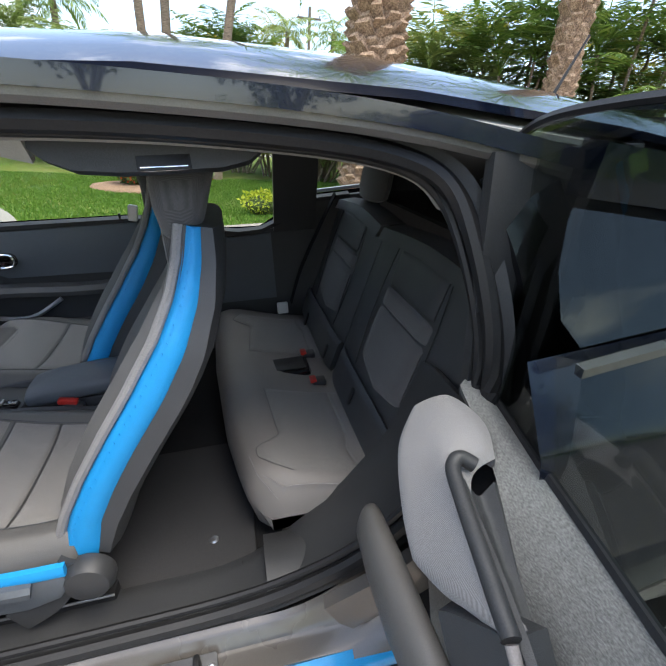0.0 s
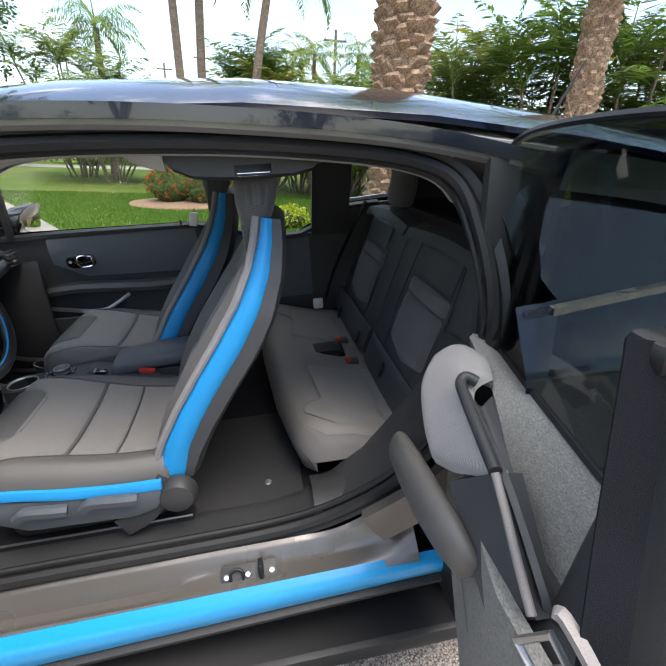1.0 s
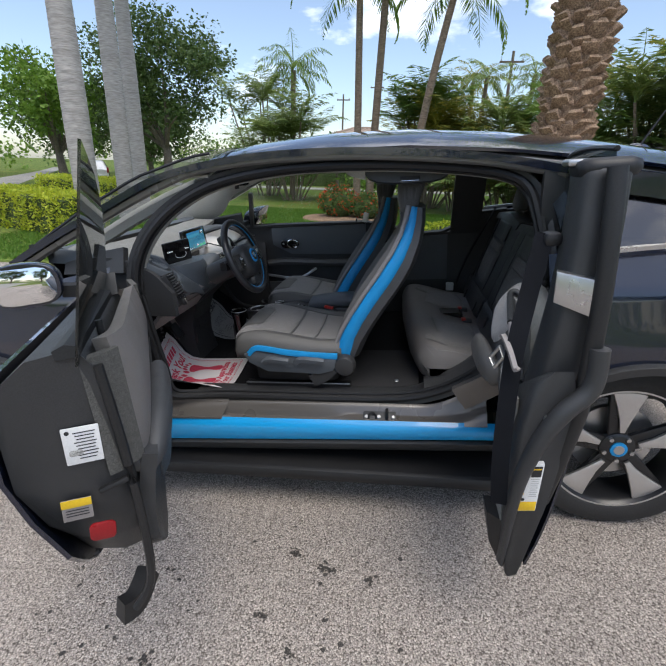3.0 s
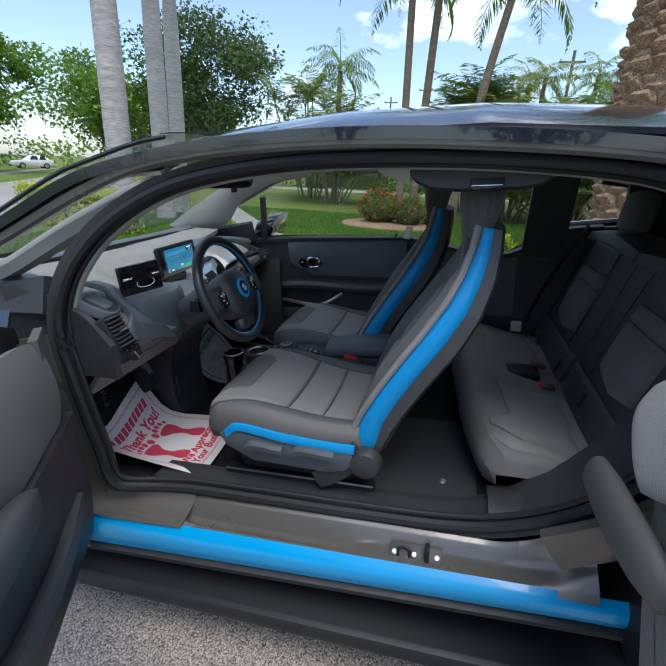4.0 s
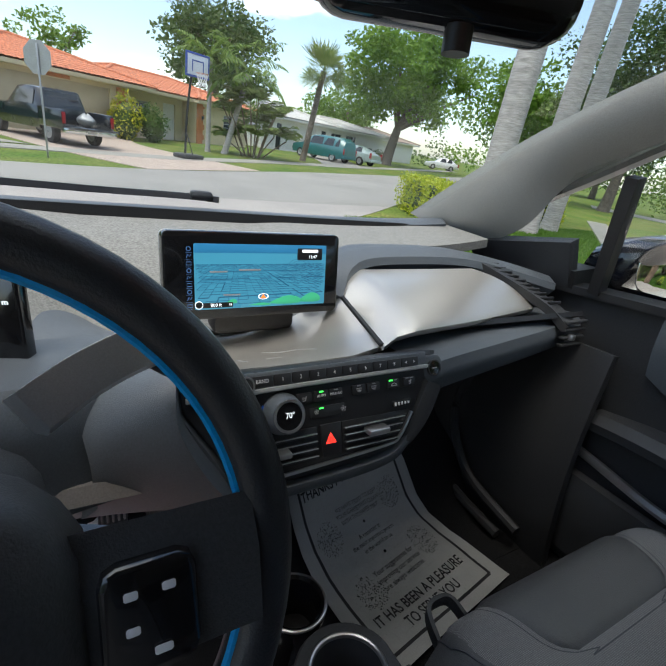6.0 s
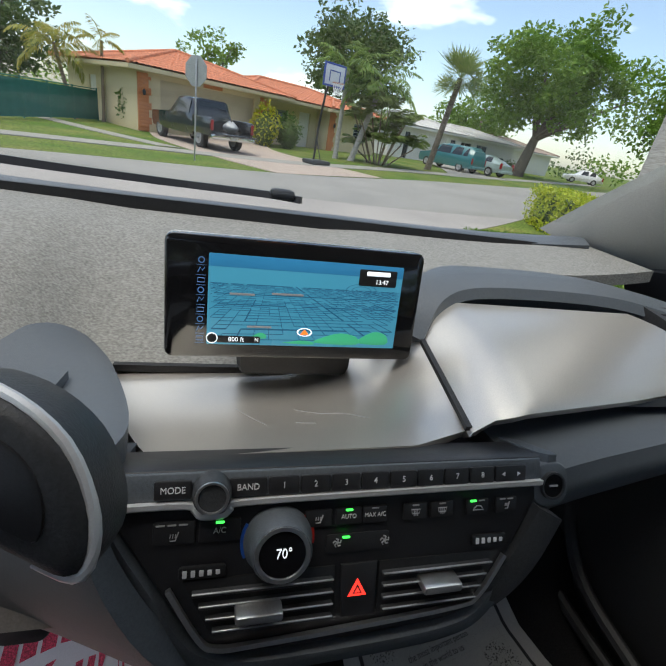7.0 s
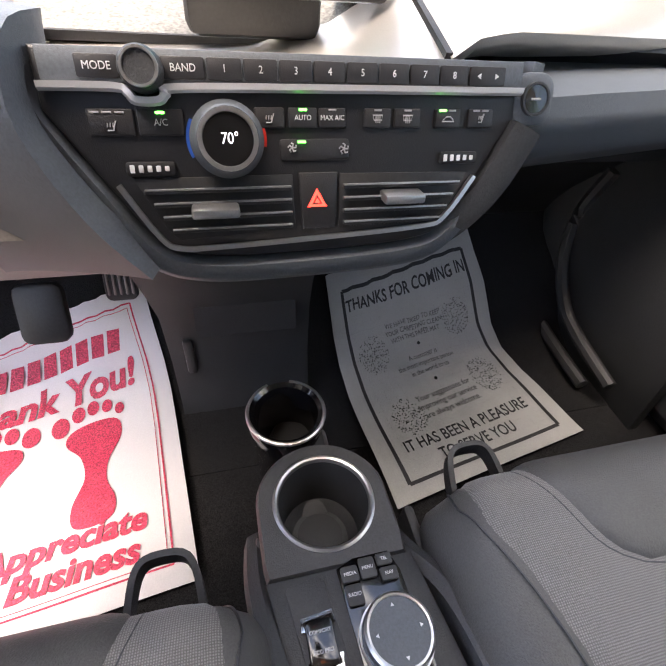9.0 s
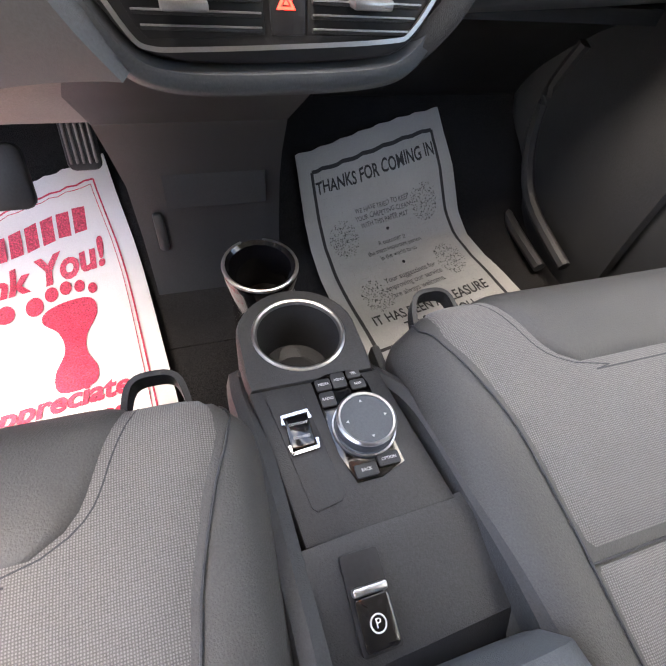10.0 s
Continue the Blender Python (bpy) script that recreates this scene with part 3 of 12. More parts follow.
# the frame's inner return that joins the two beads and runs in to the lining
band = spline(OPEN, 5, True)
s = Shape()
rings = []
for p in band:
    c = Vector((1.48, p.y, 0.95))
    w = (c - p).normalized()
    rings.append([p + Vector((0, -0.006, 0)) - w * 0.035, p + Vector((0, 0.004, 0)), p + w * 0.012 + Vector((0, 0.022, 0)), p + w * 0.008 + Vector((0, 0.034, 0)), p - w * 0.02 + Vector((0, 0.034, 0)), p - w * 0.04 + Vector((0, 0.02, 0))])
s.loft(rings, round_trip=True)
s.make("door_frame", M["plastic"], car, "dark inner frame of the door opening")

# rear pillar of the opening, outside: grey shut face
Shape().sweep([(2.285, -0.636, 1.335), (2.330, -0.660, 1.24), (2.358, -0.684, 1.14), (2.376, -0.702, 1.03), (2.380, -0.708, 0.95)],
              [(-0.050, -0.008), (0.050, -0.008), (0.050, 0.008), (0.0, 0.011), (-0.050, 0.008)], 6, up=(0, -1, 0)).make("rear_pillar_cover", M["gloss"], car, "glossy black pillar cover behind the opening", 60)
Shape().sweep([(2.380, -0.715, 0.94), (2.335, -0.738, 0.85), (2.235, -0.745, 0.73), (2.13, -0.73, 0.615), (1.99, -0.71, 0.52)],
              [(-0.05, -0.014), (0.05, -0.014), (0.05, 0.012), (0.0, 0.02), (-0.05, 0.012)], 6, up=(0, -1, 0)).make("rear_shut_face", M["paint_grey"], car, "", 60)


# front shut face: grey metal between the fender and the opening's seal
JAMB_OUT = spline([(0.52, -0.742, 0.98), (0.50, -0.745, 0.80), (0.48, -0.745, 0.60), (0.50, -0.745, 0.47), (0.60, -0.745, 0.412), (0.80, -0.742, 0.405), (0.98, -0.738, 0.408)], 4)
JAMB_IN = spline([(0.675, -0.705, 1.00), (0.685, -0.708, 0.85), (0.712, -0.708, 0.64), (0.735, -0.700, 0.51), (0.80, -0.672, 0.468), (0.88, -0.650, 0.458), (0.98, -0.634, 0.455)], 4)
s = Shape()
s.sheet(lambda u, v: JAMB_OUT[round(u * 24)].lerp(JAMB_IN[round(u * 24)], v) + Vector((0, 0.022 * math.sin(3.1416 * v), -0.006 * math.sin(3.1416 * v))), 24, 8, 0.008)
s.make("front_shut_face", M["paint_grey"], car, "grey painted metal shut face at the front pillar", 60)


# sill: blue strip, dark under sill, grey step and striker plate
def strip_pt(u, v):
    x = 0.45 + 1.78 * u
    lo, hi = lerp_at(x, (0.6, 2.1), (0.285, 0.350)), lerp_at(x, (0.6, 2.1), (0.400, 0.418))
    z = lo + (hi - lo) * v
    return (x, -0.742 + 0.03 * max(0, v - 0.75) * 4 * 0.5 - 0.012 * math.sin(3.14 * v), z)


s = Shape()
s.sheet(strip_pt, 20, 8, 0.02)
s.make("sill_strip", M["blue_paint"], car, "bright blue painted sill strip")
s = Shape()
s.sheet(lambda u, v: (0.42 + 1.85 * u, -0.735 + 0.02 * v + 0.13 * v * v, lerp_at(0.45 + 1.78 * u, (0.6, 2.1), (0.284, 0.349)) - 0.005 - 0.11 * v), 16, 8, 0.02)
s.make("under_sill", M["plastic"], car, "black plastic under sill")
s = Shape()
s.rbox((1.30, -0.30, 0.17), (1.9, 1.0, 0.06), 0.02)
s.make("floor_pan", M["rubber"], car)


def step_pt(u, v):
    x = 0.74 + 1.36 * u
    ys = (-0.728, -0.712, -0.692, -0.668, -0.660, -0.646, -0.640, -0.628)
    k = v * 7
    i = min(int(k), 6)
    y = ys[i] + (ys[i + 1] - ys[i]) * (k - i)
    pocket = 0.5 - 0.5 * math.tanh((x - 1.50) / 0.03)
    front = 0.5 - 0.5 * math.tanh((x - 0.98) / 0.03)
    a = (0.394, 0.398, 0.399, 0.400, 0.402, 0.424, 0.432, 0.440)
    b = (0.394, 0.399, 0.386, 0.384, 0.402, 0.426, 0.434, 0.440)
    z = (1 - pocket) * (a[i] + (a[i + 1] - a[i]) * (k - i)) + pocket * (b[i] + (b[i + 1] - b[i]) * (k - i)) + 0.016 * front * (v < 0.8)
    rear = max(0.0, (x - 1.86) / 0.24)
    return (x, y - 0.02 * rear, z + 0.13 * rear * rear * v + 0.02 * rear)


s = Shape()
s.sheet(step_pt, 60, 21, 0.008)
s.make("sill_step", M["paint_grey"], car, "grey metallic entry step with a pressed pocket")
plate = empty("striker_plate")
plate.parent = car
tagged(plate, "dark steel striker plate with bolts on the sill")
pm = frame_of((1.672, -0.680, 0.4035), (1, 0, 0), (0, 0.75, 0.55))
Shape().prism(rrect(0.14, 0.045, 0.006), pm, 0, 0.004, 0.001).make("plate", M["plastic"], plate)
for bx in (-0.055, -0.002, 0.058):
    Shape().lathe([(0.0, 0.004), (0.0085, 0.004), (0.0085, 0.007), (0.006, 0.009), (0.0, 0.009)], pm @ pose(bx, -0.003, 0), 12).make("bolt", M["satin"], plate)
Shape().tube([pm @ Vector(p) for p in ((-0.045, -0.012, 0.002), (-0.045, 0.004, 0.014), (-0.03, 0.012, 0.016), (-0.015, 0.004, 0.014), (-0.015, -0.012, 0.002))], 0.004, 8, 3).make("hoop", M["rubber"], plate)
Shape().rbox(pm @ Vector((0.032, 0.004, 0.018)), (0.012, 0.03, 0.045), 0.004).make("catch", M["rubber"], plate)
# sill top trim inside the seals
s = Shape()
def trim_pt(u, v):
    """The sill's top trim, rising beside the bench with the door seal."""
    x = 0.80 + 1.46 * u
    y0 = lerp_at(x, (0.80, 1.76, 1.92, 2.06, 2.18, 2.26), (-0.612, -0.605, -0.615, -0.642, -0.668, -0.682))
    y1 = lerp_at(x, (0.80, 1.76, 1.86, 1.95, 2.26), (-0.497, -0.497, -0.475, -0.440, -0.440))
    z = lerp_at(x, (0.80, 1.70, 1.80, 1.92, 2.06, 2.18, 2.24, 2.26), (0.462, 0.462, 0.468, 0.505, 0.598, 0.735, 0.86, 0.92))
    return (x, y0 + (y1 - y0) * v, z - 0.004 * v - 0.1 * max(0, v - 0.75) * (0.27 if x < 1.8 else 0.6))


s.sheet(trim_pt, 60, 8, 0.012)
s.make("sill_trim", M["plastic"], car, "dark grey plastic sill trim")
Shape().rbox((1.806, -0.555, 0.464), (0.003, 0.10, 0.003), 0.001).make("sill_trim_joint", M["rubber"], car)


# outer panels: front wing and quarter panels with wheel arches
def panel(name, x0, x1, sgn, holes, material, label="", z0=0.30, z1=1.06, nx=70, nz=44, top=None):
    verts, faces, keep = [], [], {}
    for i in range(nx + 1):
        for j in range(nz + 1):
            x = x0 + (x1 - x0) * i / nx
            zt = top(x) if top else z1
            z = z0 + (zt - z0) * j / nz
            taper = 1 - 0.11 * max(0, (0.15 - x) / 0.85) ** 2 - 0.10 * max(0, (x - 2.75) / 0.55) ** 2
            swell = 0.018 * math.exp(-((x - 2.57) / 0.5) ** 2) * math.exp(-((z - 0.72) / 0.2) ** 2)
            for hx, hz, hr in holes:
                dx, dz = x - hx, z - hz
                d = math.hypot(dx, dz)
                if d < hr + 0.012 and d > hr - 0.02:
                    x, z = hx + dx / d * hr, hz + dz / d * hr
            keep[i, j] = all(math.hypot(x - hx, z - hz) >= hr - 0.003 for hx, hz, hr in holes)
            verts.append((x, sgn * (side_y(z) * taper + swell), z))
    k = nz + 1
    for i in range(nx):
        for j in range(nz):
            if all(keep[c] for c in ((i, j), (i + 1, j), (i + 1, j + 1), (i, j + 1))):
                faces.append((i * k + j, i * k + j + 1, (i + 1) * k + j + 1, (i + 1) * k + j))
    return link_mesh(name, verts, faces, material, car, label, 60)


for sgn in (-1, 1):
    panel("front_wing", -0.60, 0.66, sgn, [(0.0, 0.36, 0.40)], M["paint"], "glossy dark front wing", top=lambda x: lerp_at(x, (-0.6, 0.1, 0.66), (0.72, 1.00, 1.10)))
    panel("quarter_panel", 2.24, 3.24, sgn, [(2.57, 0.36, 0.40)], M["paint"], "glossy dark rear quarter panel", z0=0.34, top=lambda x: lerp_at(x, (2.24, 2.6, 3.24), (1.10, 1.12, 1.10)))
    for wx in (0.0, 2.57):
        arc = [(wx + 0.385 * math.cos(radians(a)), sgn * (side_y(0.36 + 0.385 * math.sin(radians(a))) + 0.006 + (0.016 if wx > 1 else 0)), 0.36 + 0.385 * math.sin(radians(a))) for a in range(-8, 190, 6)]
        Shape().sweep(arc, [(-0.02, -0.012), (0.012, -0.022), (0.016, 0.0), (0.010, 0.024), (-0.02, 0.016)], up=(0, sgn, 0)).make("arch_trim", M["plastic"], car, "black plastic wheel-arch trim")
        Shape().sheet(lambda u, v: (wx + 0.405 * math.cos(radians(-10 + 200 * u)), sgn * (0.84 - 0.30 * v), 0.36 + 0.405 * math.sin(radians(-10 + 200 * u))), 30, 3, 0.006).make("arch_liner", M["rubber"], car)
# body side of the far doors, outside
panel("far_door_skin", 0.66, 2.24, 1, [], M["paint"], nx=20, nz=20, top=lambda x: lerp_at(x, (0.66, 1.5, 1.8, 2.0, 2.24), (1.07, 1.06, 0.97, 0.96, 1.10)))
# bonnet, nose, tailgate
Shape().sheet(lambda u, v: ((-0.62 + 0.80 * u), (v - 0.5) * 2 * (0.62 + 0.12 * u), lerp_at(u, (0, 0.15, 0.5, 1), (0.72, 0.86, 1.00, 1.105)) - 0.05 * (2 * v - 1) ** 2 - 0.05 * abs(2 * v - 1) ** 6), 16, 16, 0.01).make("bonnet", M["paint"], car, "black bonnet")
Shape().sheet(lambda u, v: (-0.71 + 0.10 * (2 * v - 1) ** 2 + 0.06 * u * u, (v - 0.5) * 2 * 0.76, 0.22 + 0.54 * u), 8, 12, 0.02).make("front_bumper", M["paint"], car)
Shape().sheet(lambda u, v: (3.24 - 0.02 * u - 0.09 * (2 * v - 1) ** 4 + 0.04 * math.sin(3 * u), (v - 0.5) * 2 * 0.78, 0.26 + 0.76 * u), 10, 12, 0.02).make("tailgate", M["gloss"], car)
Shape().sheet(lambda u, v: (3.20 - 0.13 * u - 0.05 * (2 * v - 1) ** 4, (v - 0.5) * 2 * (0.70 - 0.13 * u), 1.03 + 0.345 * u), 8, 12, 0.005).make("rear_window", M["privacy"], car, "dark rear window")
Shape().sweep([(3.10, -0.52, 1.385), (3.17, -0.30, 1.40), (3.19, 0, 1.405), (3.17, 0.30, 1.40), (3.10, 0.52, 1.385)], [(-0.09, -0.008), (0.03, -0.01), (0.035, 0.004), (-0.09, 0.012)], 4).make("roof_spoiler", M["paint"], car)
# roof antenna
ant = Shape().loft([[(2.78 + 0.075 * math.cos(a) * k, 0.03 * math.sin(a) * k, roof_z(2.78) - 0.01 + h) for a in [6.2832 * i / 12 for i in range(12)]] for k, h in ((1, 0), (0.95, 0.012), (0.6, 0.03), (0.15, 0.038))]).make("antenna_base", M["paint"], car)
Shape().tube([(2.80, 0, roof_z(2.8) + 0.02), (2.90, 0, roof_z(2.8) + 0.19)], lambda u: 0.005 - 0.002 * u, 8).make("antenna_mast", M["rubber"], ant)
# quarter windows, near and far, with pillars
for sgn in (-1, 1):
    q = [(2.33, 1.10), (2.36, 1.30), (2.52, 1.285), (2.80, 1.21), (3.02, 1.115), (2.75, 1.105)]
    s = Shape()
    s.add([(x, sgn * (side_y(z) - 0.006), z) for x, z in curve2(q, 4)], [tuple(range(24))])
    if sgn < 0:
        s.make("quarter_window", M["privacy"], car, "dark glossy rear quarter window")
    Shape().sweep([(2.36, sgn * 0.70, 1.325), (2.62, sgn * 0.725, 1.275), (2.90, sgn * 0.75, 1.19), (3.12, sgn * 0.76, 1.10)], [(-0.03, -0.035), (0.02, -0.035), (0.022, 0.035), (-0.03, 0.04)], 4).make("rear_pillar", M["paint"], car)
    Shape().sweep([(2.28, sgn * 0.845, 1.105), (2.6, sgn * 0.825, 1.122), (3.0, sgn * 0.80, 1.112), (3.2, sgn * 0.74, 1.10)], [(-0.006, -0.008), (0.006, -0.008), (0.008, 0.006), (-0.006, 0.008)], 4).make("belt_moulding", M["satin"], car)


# wheels
def wheel(x, sgn):
    w = empty("wheel")
    w.parent = car
    tagged(w, "narrow wheel with a five-spoke two-tone alloy rim")
    m = frame_of((x, sgn * 0.70, 0.350), (1, 0, 0), (0, 0, 1)) if sgn < 0 else frame_of((x, sgn * 0.70, 0.350), (-1, 0, 0), (0, 0, 1))
    Shape().lathe([(0.250, -0.075), (0.262, -0.082), (0.300, -0.085), (0.335, -0.072), (0.347, -0.05), (0.35, 0), (0.347, 0.05), (0.335, 0.072), (0.300, 0.085), (0.262, 0.082), (0.250, 0.075), (0.244, 0.06), (0.244, -0.06)], m, 64).make("tyre", M["tyre"], w, "black low-rolling-resistance tyre")
    rim = Shape().lathe([(0.252, 0.078), (0.254, 0.070), (0.240, 0.055), (0.236, 0.0), (0.236, -0.06), (0.228, -0.06), (0.228, 0.05), (0.240, 0.070), (0.246, 0.078)], m, 64)
    for k in range(5):
        a = radians(90 + 72 * k + 8)
        r = m @ Matrix.Rotation(a, 4, "Z")
        rim.prism([(0.03, -0.032), (0.12, -0.045), (0.235, -0.062), (0.238, 0.02), (0.13, 0.028), (0.03, 0.03)], r, 0.028, 0.052, 0.006)
    rim.lathe([(0.0, 0.03), (0.062, 0.03), (0.062, 0.056), (0.05, 0.064), (0.0, 0.064)], m, 32)
    rim = rim.make("rim", M["rim_black"], w, "black alloy rim")
    for k in range(5):
        a = radians(90 + 72 * k)
        r = m @ Matrix.Rotation(a, 4, "Z")
        Shape().prism([(0.070, -0.012), (0.12, -0.026), (0.19, -0.050), (0.243, -0.070), (0.2465, -0.02), (0.243, 0.052), (0.18, 0.030), (0.12, 0.012), (0.070, 0.006)], r, 0.052, 0.066, 0.004).make("spoke_face", M["rim_face"], rim, "bright machined spoke face")
        Shape().lathe([(0, 0.06), (0.008, 0.06), (0.008, 0.07), (0, 0.07)], m @ pose(0.05 * math.cos(a + 0.63), 0.05 * math.sin(a + 0.63), 0), 10).make("wheel_bolt", M["satin"], rim)
    Shape().lathe([(0.246, 0.0735), (0.253, 0.0735), (0.2535, 0.0785), (0.247, 0.0785)], m, 64).make("rim_edge", M["rim_face"], rim)
    Shape().lathe([(0, 0.064), (0.030, 0.064), (0.030, 0.070), (0.025, 0.072), (0, 0.072)], m, 24).make("hub_cap", M["leather_blue"], rim, "blue-ringed round hub cap")
    Shape().lathe([(0, 0.072), (0.019, 0.072), (0.018, 0.0735), (0, 0.0735)], m, 24).make("hub_badge", M["satin"], rim)
    Shape().lathe([(0, -0.02), (0.15, -0.02), (0.15, 0.0), (0, 0.0)], m, 32).make("brake_disc", M["satin"], w)


for wx in (0.0, 2.57):
    for sgn in (-1, 1):
        wheel(wx, sgn)

# windscreen, wipers, cowl
def screen_pt(u, v, lift=0.0):
    x = 0.14 + 0.90 * u
    half = lerp_at(x, (0.14, 0.6, 1.04), (0.715, 0.66, 0.585))
    y = half * (2 * v - 1)
    bow = 0.16 * (2 * v - 1) ** 2 * (1 - u) * 0.9
    return (x + bow, y, roof_z(x) + 0.002 - 0.028 * (2 * v - 1) ** 2 + lift + bow * 0.42)


s = Shape()
s.sheet(screen_pt, 16, 20)
ws = s.make("windscreen", M["windscreen"], car, "clear curved windscreen")
ws.visible_shadow = False
s = Shape()
s.sheet(lambda u, v: (0.02 + 0.16 * u + 0.16 * (2 * v - 1) ** 2 * 0.9, 1.40 * (v - 0.5), 1.095 + 0.03 * u + 0.03 * (2 * v - 1) ** 2), 6, 20, 0.01)
s.make("cowl", M["rubber"], car, "black cowl under the windscreen")
for pts in (((0.16, -0.62, 1.165), (0.105, -0.40, 1.155), (0.06, -0.12, 1.150)), ((0.06, -0.24, 1.150), (0.085, -0.02, 1.152), (0.11, 0.06, 1.150))):
    Shape().sweep(pts, [(-0.008, -0.006), (0.008, -0.006), (0.006, 0.008), (-0.006, 0.008)], 5).make("wiper", M["rubber"], car, "black wiper arm")
Shape().rbox((0.10, 0.02, 1.158), (0.04, 0.05, 0.02), 0.008).make("wiper_pivot", M["rubber"], car)
Shape().sheet(lambda u, v: Vector(screen_pt(0.985 - 0.0 * u, v)) + Vector((0.02 * u, 0, 0.006)), 1, 20, 0.002).make("windscreen_seal", M["rubber"], car)
for sgn in (0.0, 1.0):
    Shape().tube([Vector(screen_pt(k / 14, sgn)) + Vector((0, 0, -0.004)) for k in range(15)], 0.006, 6).make("windscreen_edge", M["rubber"], car)


# ---------------------------------------------------------------- the car: lining
Shape().sheet(lambda u, v: (1.03 + 1.70 * u, (v - 0.5) * 2 * 0.60, roof_z(1.03 + 1.70 * u) - 0.050 - 0.022 * u - 0.012 * (2 * v - 1) ** 2 - 0.03 * abs(2 * v - 1) ** 6), 16, 16, 0.008).make("headliner", M["headliner"], car, "warm grey roof lining")
Shape().sheet(lambda u, v: (0.50 + 1.75 * u, -0.62 + 1.34 * v, 0.418), 6, 6, 0.01).make("cabin_floor", M["carpet"], car, "black carpeted floor")
def floor_z(x):
    """Profile of the footwell from the bulkhead to the flat floor."""
    return lerp_at(x, (0.20, 0.30, 0.42, 0.46, 0.50, 0.54, 0.58, 0.64, 0.72), (0.87, 0.78, 0.645, 0.600, 0.552, 0.475, 0.440, 0.424, 0.421))


Shape().sheet(lambda u, v: (0.24 + 0.50 * u, -0.66 + 1.34 * v, floor_z(0.24 + 0.50 * u)), 20, 6, 0.01).make("toe_board", M["carpet"], car, "black carpeted toe board")
Shape().sheet(lambda u, v: (0.26 + 0.02 * u, -0.66 + 1.34 * v, 0.80 + 0.34 * u), 2, 4, 0.01).make("bulkhead", M["rubber"], car)
Shape().rbox((1.62, -0.27, 0.428), (0.44, 0.50, 0.012), 0.006).make("rear_floor_mat", M["mat_rubber"], car, "charcoal rear floor mat")
Shape().lathe([(0, 0), (0.012, 0), (0.009, 0.004), (0, 0.005)], pose(1.735, -0.40, 0.434), 12).make("mat_stud", M["satin"], car)
# kick panel by the near front pillar
Shape().sheet(lambda u, v: (0.42 + 0.27 * u, -0.655 - 0.03 * u * u, 0.44 + 0.58 * v), 8, 8, 0.02).make("kick_panel", M["plastic"], car, "dark grey kick panel at the pillar")
s = Shape()
for dz in (0.0, 0.04, 0.085):
    s.rbox((0.60, -0.655, 0.66 + dz), (0.02, 0.012, 0.022), 0.004)
s.make("kick_panel_clips", M["satin"], car)

# rear bench
bench = empty("rear_bench")
bench.parent = car
tagged(bench, "grey two-place rear bench with dark seat belts and red buckles")


def bench_front(y):
    """Front edge of the bench cushion, bowed forwards towards the far side."""
    return lerp_at(y, (-0.46, -0.40, -0.30, -0.15, 0.25, 0.66), (1.875, 1.835, 1.812, 1.785, 1.752, 1.742))


def bench_top(x, y):
    d = x - bench_front(y)
    return lerp_at(d, (0.0, 0.012, 0.035, 0.07, 0.13, 0.22, 0.30, 0.45), (0.560, 0.600, 0.628, 0.640, 0.632, 0.606, 0.585, 0.562)) - 0.03 * max(0, (-0.36 - y) / 0.10) ** 2


rings = []
for i in range(41):
    y = -0.462 + 1.122 * i / 40
    x0, e = bench_front(y), max(0, (-0.41 - y) / 0.052) ** 2.2
    low = 0.475 + 0.03 * e
    rings.append([(x0 + 0.05, y, low - 0.02), (x0 + 0.015 + 0.02 * e, y, low), (x0 + 0.001 + 0.01 * e, y, 0.53)] + [(x0 + d + 0.012 * e * (d < 0.1), y, bench_top(x0 + d, y) - 0.035 * e) for d in (0.0, 0.008, 0.02, 0.035, 0.055, 0.08, 0.12, 0.17, 0.23, 0.30, 0.36)] + [(2.20, y, 0.555 - 0.03 * e), (2.20, y, low - 0.02)])
Shape().loft(rings).make("seat_cushion", M["leather_taupe"], bench, "smooth grey bench cushion", 60)
Shape().loft([[(bench_front(y) + 0.06, y, 0.41), (bench_front(y) + 0.05, y, 0.47), (2.20, y, 0.47), (2.20, y, 0.41)] for y in (-0.44, -0.2, 0.2, 0.66)]).make("bench_base", M["rubber"], bench)
# woven inserts: each reaches forwards in an arm beside the plain front pad
for ys, xf, yl, yr in (((-0.412, -0.385, -0.35, -0.318, -0.298, -0.275, -0.03), (1.955, 1.905, 1.872, 1.868, 1.905, 1.934, 1.915), -0.412, -0.03), ((0.24, 0.47, 0.50, 0.54, 0.60), (1.885, 1.90, 1.86, 1.83, 1.86), 0.24, 0.60)):
    for a, b in ((0.0, 0.79), (0.81, 1.0)):
        def cushion_pt(u, v):
            y = yl + (yr - yl) * v
            x0 = lerp_at(y, ys, xf)
            x = x0 + (2.165 - x0) * (a + (b - a) * u)
            return (x, y, bench_top(x, y) + 0.007 - 0.006 * max(abs(2 * u - 1) ** 12, abs(2 * v - 1) ** 14))
        Shape().sheet(cushion_pt, 22, 44).make("cushion_insert", M["cloth"], bench, "woven grey cushion insert", 70)
    # pale stitching along the arm and the front pad
    Shape().tube([(lerp_at(y, ys, xf) - 0.001, y, bench_top(lerp_at(y, ys, xf), y) + 0.001) for y in [yl + (yr - yl) * k / 40 for k in range(41)]], 0.0014, 5).make("seam", M["leather"], bench)
Shape().tube([(bench_front(y) + 0.03, y, bench_top(bench_front(y) + 0.03, y) + 0.0008) for y in [-0.33 - 0.13 * k / 14 for k in range(15)]], 0.0013, 5).make("seam", M["piping"], bench)
